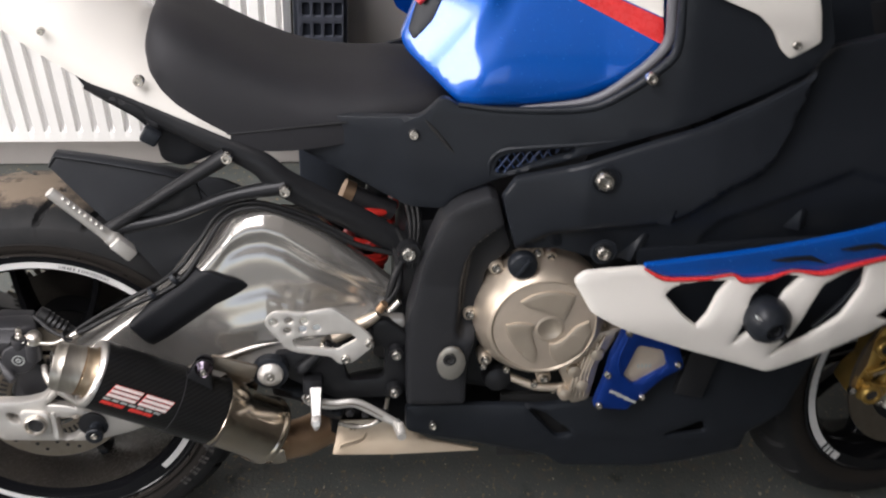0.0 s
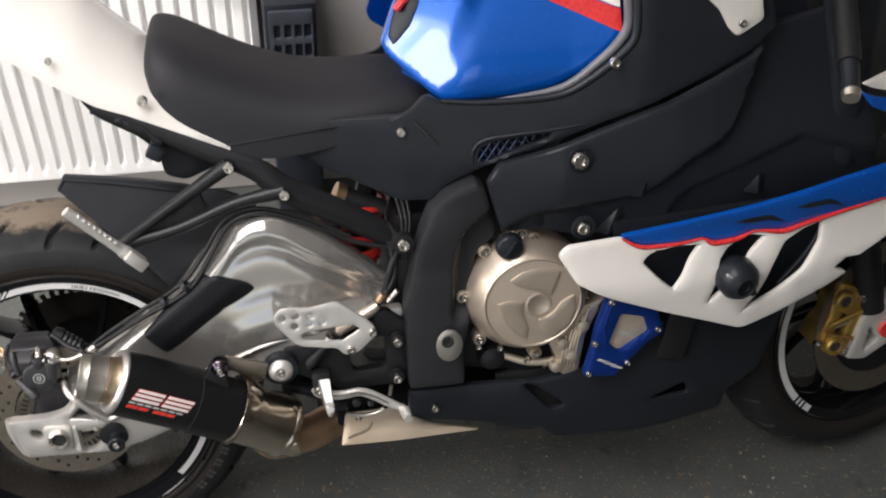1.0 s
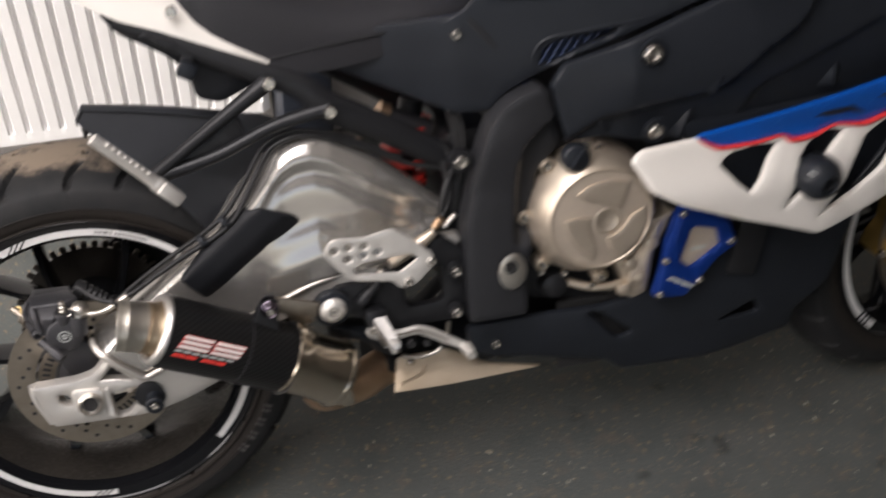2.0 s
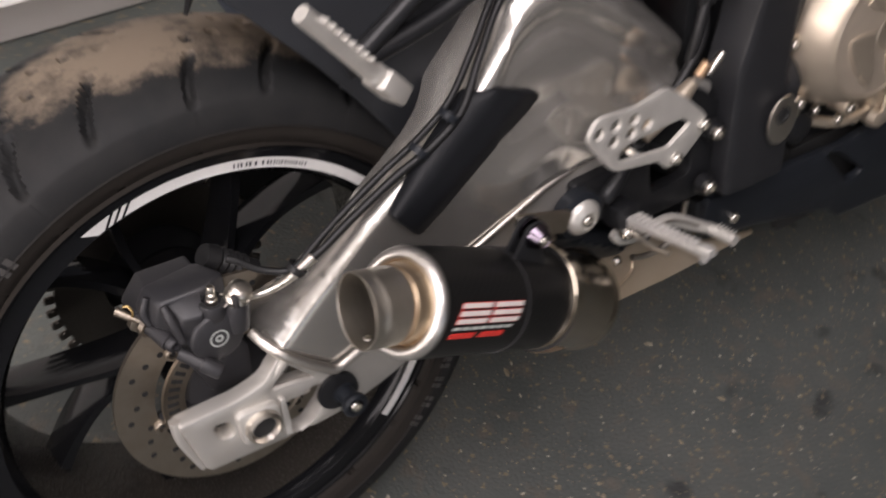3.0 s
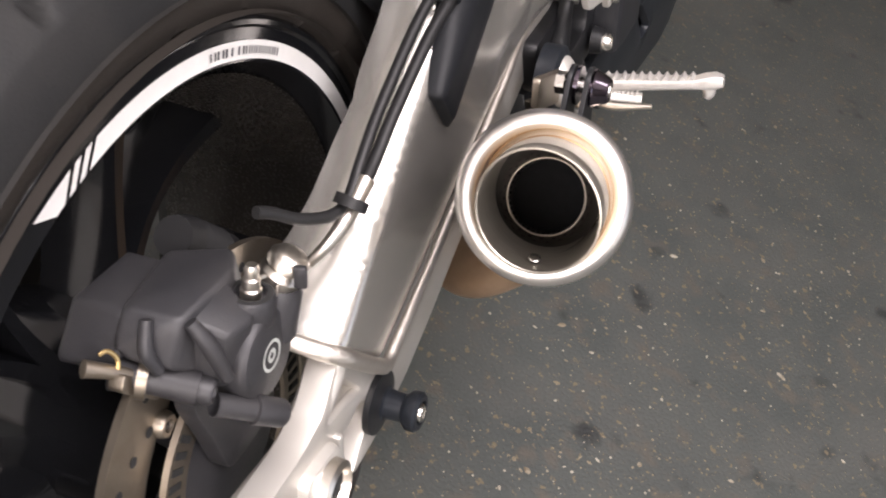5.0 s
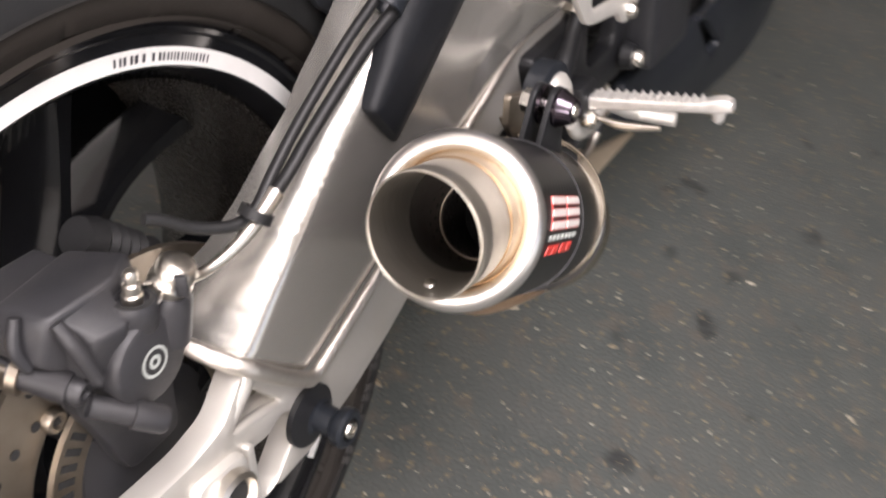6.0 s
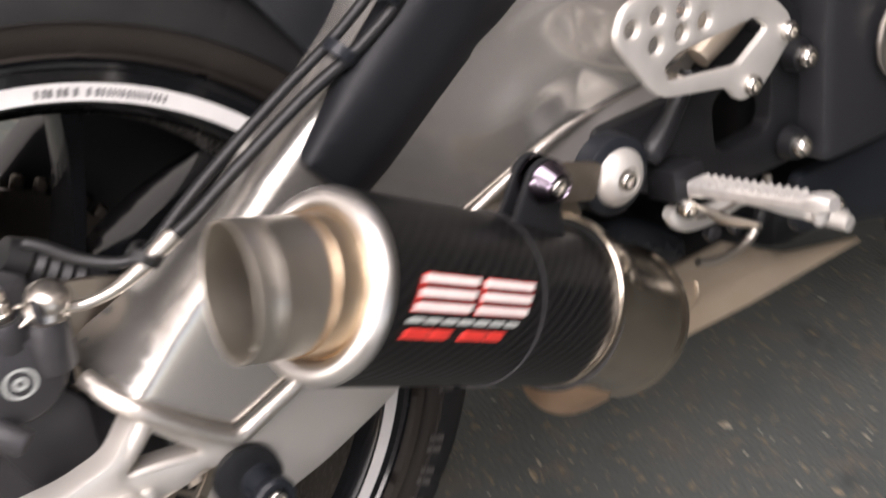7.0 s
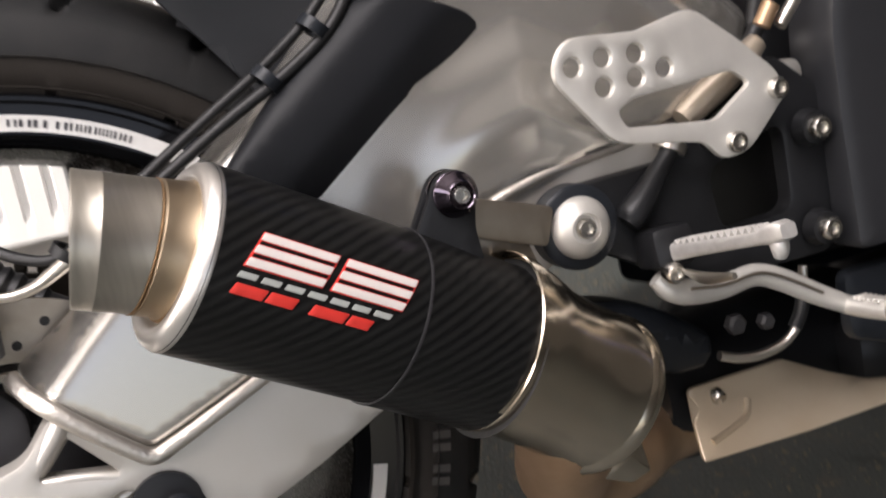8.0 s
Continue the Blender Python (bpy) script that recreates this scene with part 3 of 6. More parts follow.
    me.from_pydata(V.tolist(), [], F.tolist())
    bm = bmesh.new()
    bm.from_mesh(me)
    bpy.data.meshes.remove(me)
    bmesh.ops.recalc_face_normals(bm, faces=bm.faces[:])
    return bm


def ring_bars(parent, angles, r0, r1, y, mat, name, label="", lean=(0.0, 0.0)):
    """Short flat bars on a ring, standing for print that cannot be drawn."""
    bm = bmesh.new()
    for a0, a1 in angles:
        k = max(2, int((a1 - a0) / 0.02))
        prev = None
        for j in range(k + 1):
            a = a0 + (a1 - a0) * j / k
            tilt = lean[0] + (lean[1] - lean[0]) * j / k
            pair = [bm.verts.new((r * math.cos(a + d), y, r * math.sin(a + d))) for r, d in ((r0, tilt), (r1, 0.0))]
            if prev:
                bm.faces.new((prev[0], prev[1], pair[1], pair[0]))
            prev = pair
    bmesh.ops.recalc_face_normals(bm, faces=bm.faces[:])
    for f in bm.faces:
        if f.normal.y > 0:
            f.normal_flip()
    return part(name, bm, mat, parent, label)


def spoke(r0, r1, a0, a1, wide, deep, y):
    """One cast spoke from the hub to the rim, with an I-shaped edge."""
    bm = bmesh.new()
    rings = []
    n = 10
    for i in range(n + 1):
        t = i / n
        r, a = r0 + (r1 - r0) * t, a0 + (a1 - a0) * t
        c = Vector((r * math.cos(a), 0, r * math.sin(a)))
        d = Vector((math.cos(a), 0, math.sin(a)))
        s = Vector((-d.z, 0, d.x))
        w = wide * (1.25 - 0.55 * math.sin(math.pi * min(1, t * 0.9 + 0.1)))
        dp = deep * (1.15 - 0.35 * t)
        yy = y + 0.012 * math.sin(t * math.pi)
        prof = [(-w, -dp * 0.6), (-w * 0.7, -dp), (w * 0.7, -dp), (w, -dp * 0.6), (w, dp * 0.6), (w * 0.7, dp), (-w * 0.7, dp), (-w, dp * 0.6)]
        rings.append([bm.verts.new(c + s * p + Vector((0, yy + q, 0))) for p, q in prof])
    for a, b in zip(rings, rings[1:]):
        for k in range(8):
            bm.faces.new((a[k], a[(k + 1) % 8], b[(k + 1) % 8], b[k]))
    bm.faces.new(rings[0]); bm.faces.new(rings[-1])
    bmesh.ops.recalc_face_normals(bm, faces=bm.faces[:])
    return bm


def rim(half, lip, parent_name, root, label):
    """The rim ring with its hub; its spokes, tape and tyre hang under it."""
    pr = [(-half, lip), (-half - 0.002, lip - 0.002), (-half - 0.002, lip - 0.0045), (-half, lip - 0.0065), (-half, lip - 0.0245), (-half + 0.014, lip - 0.0325), (-half * 0.55, lip - 0.038), (0, lip - 0.044),
          (half * 0.55, lip - 0.038), (half - 0.014, lip - 0.0325), (half, lip - 0.0245), (half, lip), (half - 0.012, lip - 0.004), (0, lip - 0.016), (-half + 0.012, lip - 0.004)]
    bm = lathe(pr, ALONG_Y, 120, closed=True)
    return part(parent_name, bm, M_RIM, root, label, 35)


def rear_wheel():
    half, lip = 0.088, 0.2425
    wheel = rim(half, lip, "rear_wheel", bike, "gloss black cast rear wheel with white tape")
    part("barrel", lathe([(-half + 0.014, lip - 0.0335), (-half * 0.55, lip - 0.0395), (0, lip - 0.0455), (half * 0.55, lip - 0.0395), (half - 0.014, lip - 0.0335)], ALONG_Y, 120), M_BARREL, wheel, "dusty brown-grey inside of the rim")
    part("tyre", tyre(REAR_R, 0.238, 0.097), M_TYRE, wheel, "dusty black sports tyre with slanted grooves")
    for r, wd in ((0.2455, 0.0010), (0.2635, 0.0013)):
        part("sidewall_line", lathe([(-0.0935 - 0.035 * (0.25 - r) ** 2, r - wd), (-0.0995, r), (-0.0935, r + wd)], ALONG_Y, 120), M_TYRE, wheel)
    part("hub", lathe([(-0.07, 0.0), (-0.07, 0.048), (-0.05, 0.058), (0.05, 0.058), (0.07, 0.05), (0.07, 0)], ALONG_Y, 40), M_RIM, wheel)
    for i in range(5):
        a = 2 * math.pi * i / 5 + radians(51)
        for s in (-1, 1):
            part("spoke", spoke(0.05, 0.204, a + s * 0.035, a + s * 0.314, 0.0080, 0.026, 0.010), M_RIM, wheel)
    for a0, a1, lean in ((0.42, 1.80, (0, 0.05)), (1.815, 1.837, (0.05, 0.05)), (1.852, 1.874, (0.05, 0.05)), (1.890, 2.02, (0.05, -0.05)), (3.72, 4.52, (0, 0.05)), (4.535, 4.557, (0.05, 0.05)), (4.572, 4.594, (0.05, 0.05)), (4.610, 4.68, (0.05, 0)), (5.50, 6.05, (0, 0))):
        ring_bars(wheel, [(a0, a1)], 0.2195, 0.2295, -half - 0.0008, M_STRIPE, "rim_tape", "white reflective rim tape", lean)
    marks, a = [], 1.392
    for wd in (0.025, 0.030, 0.034, 0, 0.030, 0.021, 0.016, 0.021, 0.014, 0.014, 0.021, 0.021):
        if wd:
            marks += [(a - wd * 0.30, a), (a - wd, a - wd * 0.72)]
        a -= wd + (0.006 if wd else 0.016)
    ring_bars(wheel, marks, 0.2222, 0.2266, -half - 0.0014, M_INK, "rim_print", "dark print on the tape")
    tyre_marks = []
    for a in (-0.20, -0.29, -0.48, -0.58, -0.68, -0.78, 2.2, 2.3, 2.4):
        tyre_marks += [(a, a + 0.022), (a + 0.034, a + 0.056)]
    for mark in tyre_marks:
        ring_bars(wheel, [mark], 0.259, 0.272, -0.0985, M_TYREMARK, "sidewall_mark", "grey moulded marks on the sidewall")
    # brake disc, its carrier and the wheel-speed ring
    disc_bm = lathe([(-0.1000, 0.1205), (-0.1000, 0.082), (-0.0955, 0.082), (-0.0955, 0.1205)], ALONG_Y, 72, closed=True)
    disc = part("brake_disc", disc_bm, M_DISC, wheel, "worn drilled steel rear brake disc")
    # black spots on the disc face paint the shade of its drilled holes
    pit = []
    for i in range(40):
        a = 2 * math.pi * i / 40
        r = 0.092 + 0.0075 * (i % 3)
        pit.append(lathe([(0, 0), (0, 0.0031)], axis_matrix((r * math.cos(a), -0.1004, r * math.sin(a)), RIGHT), 10))
    part("disc_hole", joined(*pit), M_HOLESHADE, disc)
    for i in range(6):
        a = 2 * math.pi * i / 6 + 0.2
        d = Vector((math.cos(a), 0, math.sin(a)))
        part("disc_arm", sweep([d * 0.045 + Vector((0, -0.094, 0)), d * 0.087 + Vector((0, -0.095, 0))], [0.013, 0.008], 8, 3, smooth=True), M_DARK, disc)
        bolt(disc, d * 0.083 + Vector((0, -0.100, 0)), 0.0075, mat=M_DISC)
    part("speed_ring", lathe([(-0.106, 0.0785), (-0.1095, 0.0780), (-0.1095, 0.0768), (-0.1082, 0.0762), (-0.1082, 0.056), (-0.106, 0.055)], ALONG_Y, 60, closed=True), M_DISC, disc)
    teeth = [block((0.011, 0.002, 0.0042), Matrix.Rotation(-2 * math.pi * i / 48, 4, "Y") @ Matrix.Translation((0.0675, -0.1077, 0)), 0) for i in range(48)]
    part("hub_flange", lathe([(-0.112, 0.0), (-0.112, 0.030), (-0.108, 0.036), (-0.104, 0.050), (-0.098, 0.054)], ALONG_Y, 48), M_CALIPER, disc)
    part("speed_ring_slot", joined(*teeth), M_HOLESHADE, disc)
    part("rear_sprocket", lathe([(0.10, 0.112), (0.10, 0.06), (0.106, 0.06), (0.106, 0.112)], ALONG_Y, 60, closed=True), M_CHAIN, wheel)
    teeth = [block((0.012, 0.006, 0.010), Matrix.Rotation(-2 * math.pi * i / 44, 4, "Y") @ Matrix.Translation((0.117, 0.103, 0)), 0.002, 1) for i in range(44)]
    part("sprocket_tooth", joined(*teeth), M_CHAIN, wheel)
    return wheel


rear_wheel()


def front_wheel():
    wheel = rim(0.062, 0.236, "front_wheel", bike, "gloss black cast front wheel turned to the left")
    part("tyre", tyre(0.309, 0.230, 0.064), M_TYRE, wheel, "dusty black front tyre")
    part("hub", lathe([(-0.06, 0), (-0.06, 0.04), (0.06, 0.04), (0.06, 0)], ALONG_Y, 32), M_RIM, wheel)
    for i in range(5):
        a = 2 * math.pi * i / 5 + 0.9
        for s in (-1, 1):
            part("spoke", spoke(0.035, 0.202, a + s * 0.16, a + s * 0.2, 0.010, 0.016, 0), M_RIM, wheel)
    for a0, a1 in ((2.75, 3.85), (3.88, 3.91), (3.935, 3.965), (3.99, 4.08)):
        ring_bars(wheel, [(a0, a1)], 0.2150, 0.2285, -0.0628, M_STRIPE, "rim_tape", "white reflective rim tape")
    part("brake_disc", lathe([(-0.0785, 0.160), (-0.0785, 0.118), (-0.0735, 0.118), (-0.0735, 0.160)], ALONG_Y, 72, closed=True), M_DISC, wheel, "drilled steel front brake disc")
    part("disc_carrier", lathe([(-0.075, 0.119), (-0.075, 0.05), (-0.07, 0.05), (-0.07, 0.119)], ALONG_Y, 48, closed=True), M_DARK, wheel)
    wheel.matrix_basis = pose(FRONT_X, 0, -0.006, 0, 0, 14)
    return wheel


STEER = front_wheel()


def swingarm():
    def skin(x, z):
        return -0.161 + 0.9 * max(0.0, z - 0.16) ** 2

    def soft(v, w):
        return 0.5 * (v + math.sqrt(v * v + w * w))

    def step(v, w):
        return 0.5 + 0.5 * math.tanh(v / w)

    def polished(x, z):
        """A box with a slanted upper facet behind; the front half is an arch: a crest below the upper edge, a hollow under it, a flat and a swelling foot."""
        on = step(x - 0.284, 0.020)
        crest = float(np.interp(x, [0.25, 0.268, 0.293, 0.320, 0.345, 0.371, 0.433, 0.507, 0.54], [0.250, 0.272, 0.302, 0.314, 0.316, 0.306, 0.262, 0.212, 0.19]))
        foot = float(np.interp(x, [0.25, 0.30, 0.342, 0.392, 0.45, 0.52], [0.185, 0.202, 0.213, 0.188, 0.172, 0.165]))
        fold = float(np.interp(x, [0.0, 0.034, 0.056, 0.078, 0.106, 0.126, 0.20, 0.25, 0.30], [0.047, 0.078, 0.099, 0.118, 0.141, 0.158, 0.212, 0.252, 0.30]))
        s = crest - z
        y = -0.166 + on * (0.85 * soft(-s, 0.007) + 0.006 * math.exp(-((s - 0.024) / 0.014) ** 2))
        y += on * 0.22 * soft(x - 0.402 - 0.38 * (z - 0.20), 0.012) * step(z - foot, 0.01)
        y += on * (0.006 * step(z - foot, 0.009) - 0.005 * math.exp(-((foot - z - 0.045) / 0.018) ** 2))
        return y + (1 - on) * 2.6 * soft(z - fold, 0.0045)

    beam = [(0.009, 0.0775, 0.006), (0.074, 0.024, 0.008), (0.150, 0.053), (0.250, 0.096), (0.325, 0.124), (0.410, 0.136), (0.470, 0.150), (0.525, 0.168), (0.534, 0.200), (0.470, 0.262), (0.414, 0.322, 0.03),
            (0.360, 0.338, 0.03), (0.300, 0.326, 0.03), (0.250, 0.276, 0.03), (0.206, 0.2265, 0.02), (0.1655, 0.1958), (0.1405, 0.1775), (0.0916, 0.1385), (0.0603, 0.1140), (0.030, 0.0915)]
    out = [(-0.080, 0.030, 0.006), (-0.02, 0.030), (0.006, 0.036), (0.026, 0.060), (0.085, 0.060), (0.148, 0.070), (0.25, 0.108), (0.325, 0.134), (0.41, 0.146), (0.50, 0.165), (0.545, 0.164, 0.02), (0.548, 0.150, 0.02), (0.520, 0.130), (0.470, 0.115),
           (0.40, 0.092), (0.32, 0.058), (0.206, 0.003), (0.168, -0.0155), (0.127, -0.032), (0.085, -0.043), (0.053, -0.046), (-0.062, -0.040, 0.006)]
    holes = [[(0.012, 0.0235, 0.003), (0.030, 0.044, 0.003), (0.054, 0.016, 0.003)], [(0.022, 0.002), (0.040, -0.002), (0.055, 0.006), (0.069, -0.008), (0.058, -0.024), (0.041, -0.042), (0.024, -0.042)],
             [(-0.050, 0.012), (-0.033, 0.009), (-0.030, -0.010), (-0.046, -0.006)]]
    arm = part("swingarm", shell(out, skin, 0.018, r=0.008, edge=0.004, holes=holes, step=0.012), M_SATIN, bike, "brushed aluminium swingarm with weld beads")
    nt = M_POLISH.node_tree
    tc, sx = nt.nodes.new("ShaderNodeTexCoord"), nt.nodes.new("ShaderNodeSeparateXYZ")
    nt.links.new(tc.outputs["Object"], sx.inputs["Vector"])
    # satin behind, hand-polished towards the pivot
    for socket, behind, ahead in (("Metallic", 0.86, 0.80), ("Roughness", 0.26, 0.21)):
        mr = nt.nodes.new("ShaderNodeMapRange")
        nt.links.new(sx.outputs["X"], mr.inputs["Value"])
        for key, value in (("From Min", 0.20), ("From Max", 0.27), ("To Min", behind), ("To Max", ahead)):
            mr.inputs[key].default_value = value
        nt.links.new(mr.outputs["Result"], nt.nodes["Principled BSDF"].inputs[socket])
    part("beam", shell(beam, polished, 0.018, r=0.010, edge=0.005, step=0.0036), M_POLISH, arm, "satin polished box-section beam")
    bead = [(0.010, -0.138, 0.080), (0.016, -0.154, 0.073), (0.026, -0.1655, 0.064), (0.0420, -0.1685, 0.0485), (0.0645, -0.1690, 0.0285), (0.075, -0.169, 0.022), (0.088, -0.169, 0.026), (0.110, -0.169, 0.035), (0.150, -0.169, 0.052), (0.22, -0.168, 0.082), (0.30, -0.166, 0.114), (0.325, -0.164, 0.122), (0.36, -0.162, 0.129), (0.41, -0.159, 0.134), (0.46, -0.156, 0.146)]
    part("weld_bead", sweep(bead, [0.0050, 0.0054, 0.0054, 0.0052, 0.0050, 0.0050, 0.0046, 0.0044, 0.0042, 0.0040, 0.0038, 0.0038, 0.0038, 0.0038, 0.0038], 12, 8, flat=0.8), M_WELD, arm, "rough weld bead")
    part("rear_strut", sweep([(0.036, -0.152, 0.060), (0.024, -0.151, 0.044), (0.006, -0.149, 0.0255), (-0.014, -0.148, 0.0185), (-0.045, -0.147, 0.018), (-0.076, -0.147, 0.018)],
                             [0.0085, 0.0080, 0.0076, 0.0076, 0.0080, 0.0086], 16, 5, flat=1.5), M_SATIN, arm, "broad bright strut to the axle")
    part("brace", sweep([(0.056, -0.157, 0.012), (0.034, -0.157, 0.018), (0.008, -0.156, 0.0205)], [0.0040, 0.0036, 0.0042], 10, 4), M_SATIN, arm)
    part("end_lip", sweep([(-0.079, -0.150, 0.030), (-0.078, -0.153, 0.005), (-0.064, -0.152, -0.036)], [0.006, 0.005, 0.005], 10, 4), M_SATIN, arm)
    # chain adjuster: carrier, axle nut and stretch bolt
    part("axle_carrier", shell([(-0.029, 0.018), (0.014, 0.014), (0.014, -0.031), (-0.026, -0.025)], -0.168, 0.03, r=0.010, edge=0.004), M_ANOD, arm)
    part("carrier_plate", shell([(0.016, 0.012), (0.0215, 0.011), (0.0235, -0.038), (0.016, -0.036)], -0.165, 0.02, r=0.002, edge=0.001), M_ANOD, arm)
    nut = axis_matrix((-0.006, -0.168, -0.005), RIGHT)
    part("axle_nut", lathe([(0, 0.018), (0.006, 0.0175), (0.008, 0.0145), (0.003, 0.0125), (0.003, 0)], nut, 24), M_STEEL, arm)
    part("axle_bore", lathe([(0.0035, 0.0115), (0.0036, 0)], nut, 24), M_HOLESHADE, arm)
    part("adjuster_bolt", sweep([(0.026, -0.146, -0.006), (0.066, -0.146, 0.0)], 0.0055, 10, 2), M_STEEL, arm)
    part("adjuster_nut", lathe([(0, 0), (0, 0.0085), (0.007, 0.0085), (0.007, 0)], axis_matrix((0.044, -0.146, -0.003), (1, 0, 0.1)), 6), M_STEEL, arm)
    # left arm, behind the wheel
    left = [(-0.080, 0.030), (0.000, 0.078), (0.077, 0.136), (0.150, 0.152), (0.250, 0.165), (0.410, 0.186), (0.545, 0.186), (0.520, 0.132), (0.400, 0.090), (0.250, 0.030), (0.150, 0.009), (0.060, -0.018), (0.000, -0.040), (-0.062, -0.040)]
    part("left_arm", shell(left, 0.120, 0.035, r=0.012, edge=0.006), M_DARK, arm)
    part("cross_box", block((0.14, 0.24, 0.08), pose(0.41, 0, 0.11, 0, 25), 0.02), M_ALU, arm)
    return arm


ARM = swingarm()


def crash_spool():
    m = axis_matrix((0.081, -0.160, -0.016), RIGHT)
    ob = part("paddock_spool", lathe([(0, 0), (0, 0.016), (0.004, 0.0165), (0.007, 0.0098), (0.018, 0.0090), (0.022, 0.0128), (0.0275, 0.0132), (0.0295, 0.0112), (0.0295, 0.0080), (0.026, 0.0074), (0.026, 0)], m, 28),
              M_BLACK, bike, "black plastic paddock stand spool")
    bolt(ob, (0.081, -0.1865, -0.016), 0.0062)
    part("spool_collar", lathe([(0, 0), (0, 0.021), (0.004, 0.021), (0.005, 0.015), (0.005, 0)], axis_matrix((0.075, -0.161, -0.011), RIGHT), 28), M_DARK, ob)
    return ob


crash_spool()


def chain_guard():
    """A flat panel with a fold near each long edge."""
    def soft(v):
        return 0.5 * (v + math.sqrt(v * v + 0.0025 ** 2))

    def skin(x, z):
        across = 0.80 * (z - 0.1465) - 0.60 * (x - 0.163) - 0.004
        return -0.1745 + 0.07 * max(0.0, z - 0.19) + 0.9 * soft(across - 0.0215) + 0.45 * soft(-across - 0.009)

    out = [(0.1455, 0.1675), (0.177, 0.1295), (0.210, 0.1440), (0.237, 0.1570), (0.2655, 0.180), (0.2695, 0.194), (0.334, 0.2135, 0.003), (0.312, 0.234), (0.266, 0.254), (0.2405, 0.253), (0.1845, 0.2055)]
    return part("swingarm_guard", shell(out, skin, 0.012, r=0.005, edge=0.004, step=0.006), M_GRAIN, bike, "black grained plastic swingarm guard")


chain_guard()


def exhaust():
    mid, ax = Vector((0.1082, -0.2475, 0.1397)), Vector((0.8439, 0.1720, -0.5083)).normalized()
    m = axis_matrix(mid - ax * 0.0499, ax)
    R = 0.0485
    sleeve = part("exhaust_silencer", lathe([(0.047, R - 0.004), (0.049, R), (0.166, R), (0.1662, R + 0.0009), (0.240, R + 0.0009), (0.242, R - 0.004), (0.242, 0.03)], m, 96, uv=True),
                  M_CARBON, bike, "carbon fibre silencer with a steel outlet")
    # the outlet turns outwards and is cut at a slant
    tip, root = Vector((0.0605, -0.2566, 0.1608)), Vector((0.1145, -0.2500, 0.1410))
    cut = Vector((0.972, -0.02, -0.231))

    def at(t):
        k = min(1.0, t * 1.3)
        return tip.lerp(root, t), cut.lerp(ax, k)

    def wall(*rows):
        return tube([(*at(t), r) for t, r in rows])

    part("outlet_pipe", wall((0.95, 0.0300), (0.5, 0.0305), (0.006, 0.0316), (-0.004, 0.0322), (0.0, 0.0330), (0.02, 0.0332), (0.04, 0.0330), (0.19, 0.0331), (0.195, 0.0333), (0.205, 0.0333), (0.21, 0.0331), (0.56, 0.0334)), M_OUTLET, sleeve, "brushed steel outlet pipe")
    part("heat_band", wall((0.54, 0.0333), (0.56, 0.0330), (0.57, 0.0338), (0.58, 0.0326), (0.60, 0.0340), (0.66, 0.0340), (0.80, 0.0344), (0.85, 0.0362), (1.02, 0.0362)), M_TITAN, sleeve, "straw-tinted weld zone")
    part("burnt_line", wall((0.557, 0.0325), (0.570, 0.0341), (0.583, 0.0325)), M_SCORCH, sleeve, "brown heat line")
    part("burnt_ring", wall((0.82, 0.0346), (0.845, 0.0366), (0.87, 0.0370), (0.90, 0.0364)), M_SCORCH, sleeve, "brown heat line")
    part("end_ring", lathe([(0.054, 0.0345), (0.0460, 0.0364), (0.0435, 0.0385), (0.0424, 0.0412), (0.0430, 0.0442), (0.0450, 0.0466), (0.0480, 0.0481), (0.0503, 0.0488), (0.0512, 0.0486), (0.0514, 0.0470)], m, 96), M_RINGCAP, sleeve, "satin silver rounded end ring")
    part("baffle", lathe([(0.036, 0.0306), (0.060, 0.0302), (0.080, 0.0285), (0.094, 0.0258), (0.100, 0.0238), (0.106, 0.0230), (0.16, 0.0230)], m, 48), M_SOOT, sleeve, "perforated inner pipe")
    part("inner_lip", lathe([(0.1005, 0.0238), (0.1000, 0.0234), (0.1000, 0.0227), (0.103, 0.0224)], m, 48), M_DISC, sleeve, "bright lip of the inner pipe")
    part("bore", lathe([(0.155, 0.0228), (0.156, 0)], m, 32), M_HOLESHADE, sleeve)
    rim_rows = []
    for j in range(7):
        for k in range(22):
            a = 2 * math.pi * (k + 0.5 * (j % 2)) / 22
            deep, far = ((0.0264, 0.0905), (0.0248, 0.0965))[j] if j < 2 else (0.0227, 0.102 + 0.005 * (j - 1))
            rim_rows.append(lathe([(0, 0), (0, 0.0013)], m @ axis_matrix((deep * math.cos(a), deep * math.sin(a), far), (-math.cos(a), -math.sin(a), -0.3)), 6))
    part("perforation", joined(*rim_rows), M_HOLESHADE, sleeve)
    # small bright disc stands in for the highlight low inside the outlet
    part("rivet_glint", lathe([(0, 0.0036), (0.0006, 0.0030), (0.0008, 0)], axis_matrix(tip.lerp(root, 0.14) + Vector((0, 0, -0.0300)), (-0.05, -0.1, 1)), 12), M_BOLT, sleeve)
    part("seam", lathe([(0.1658, R + 0.0002), (0.1658, R + 0.0012), (0.1670, R + 0.0012), (0.1670, R + 0.0002)], m, 96, closed=True), M_CALIPER, sleeve, "thin pale seam round the silencer")
    # the mount that holds the strap to the peg plate
    hub_x, hub_z = 0.2572, 0.1368
    ear = [(0.224, 0.106), (0.2455, 0.143)] + [(hub_x + 0.0135 * math.cos(k), hub_z + 0.0135 * math.sin(k)) for k in np.linspace(2.4, -0.6, 9)] + [(0.266, 0.116), (0.268, 0.092)]
    mount = part("silencer_bracket", shell(ear, -0.2370, 0.0035, r=0.003, edge=0.001, step=0.008), M_DARK, bike, "black two-eared bracket that holds the silencer")
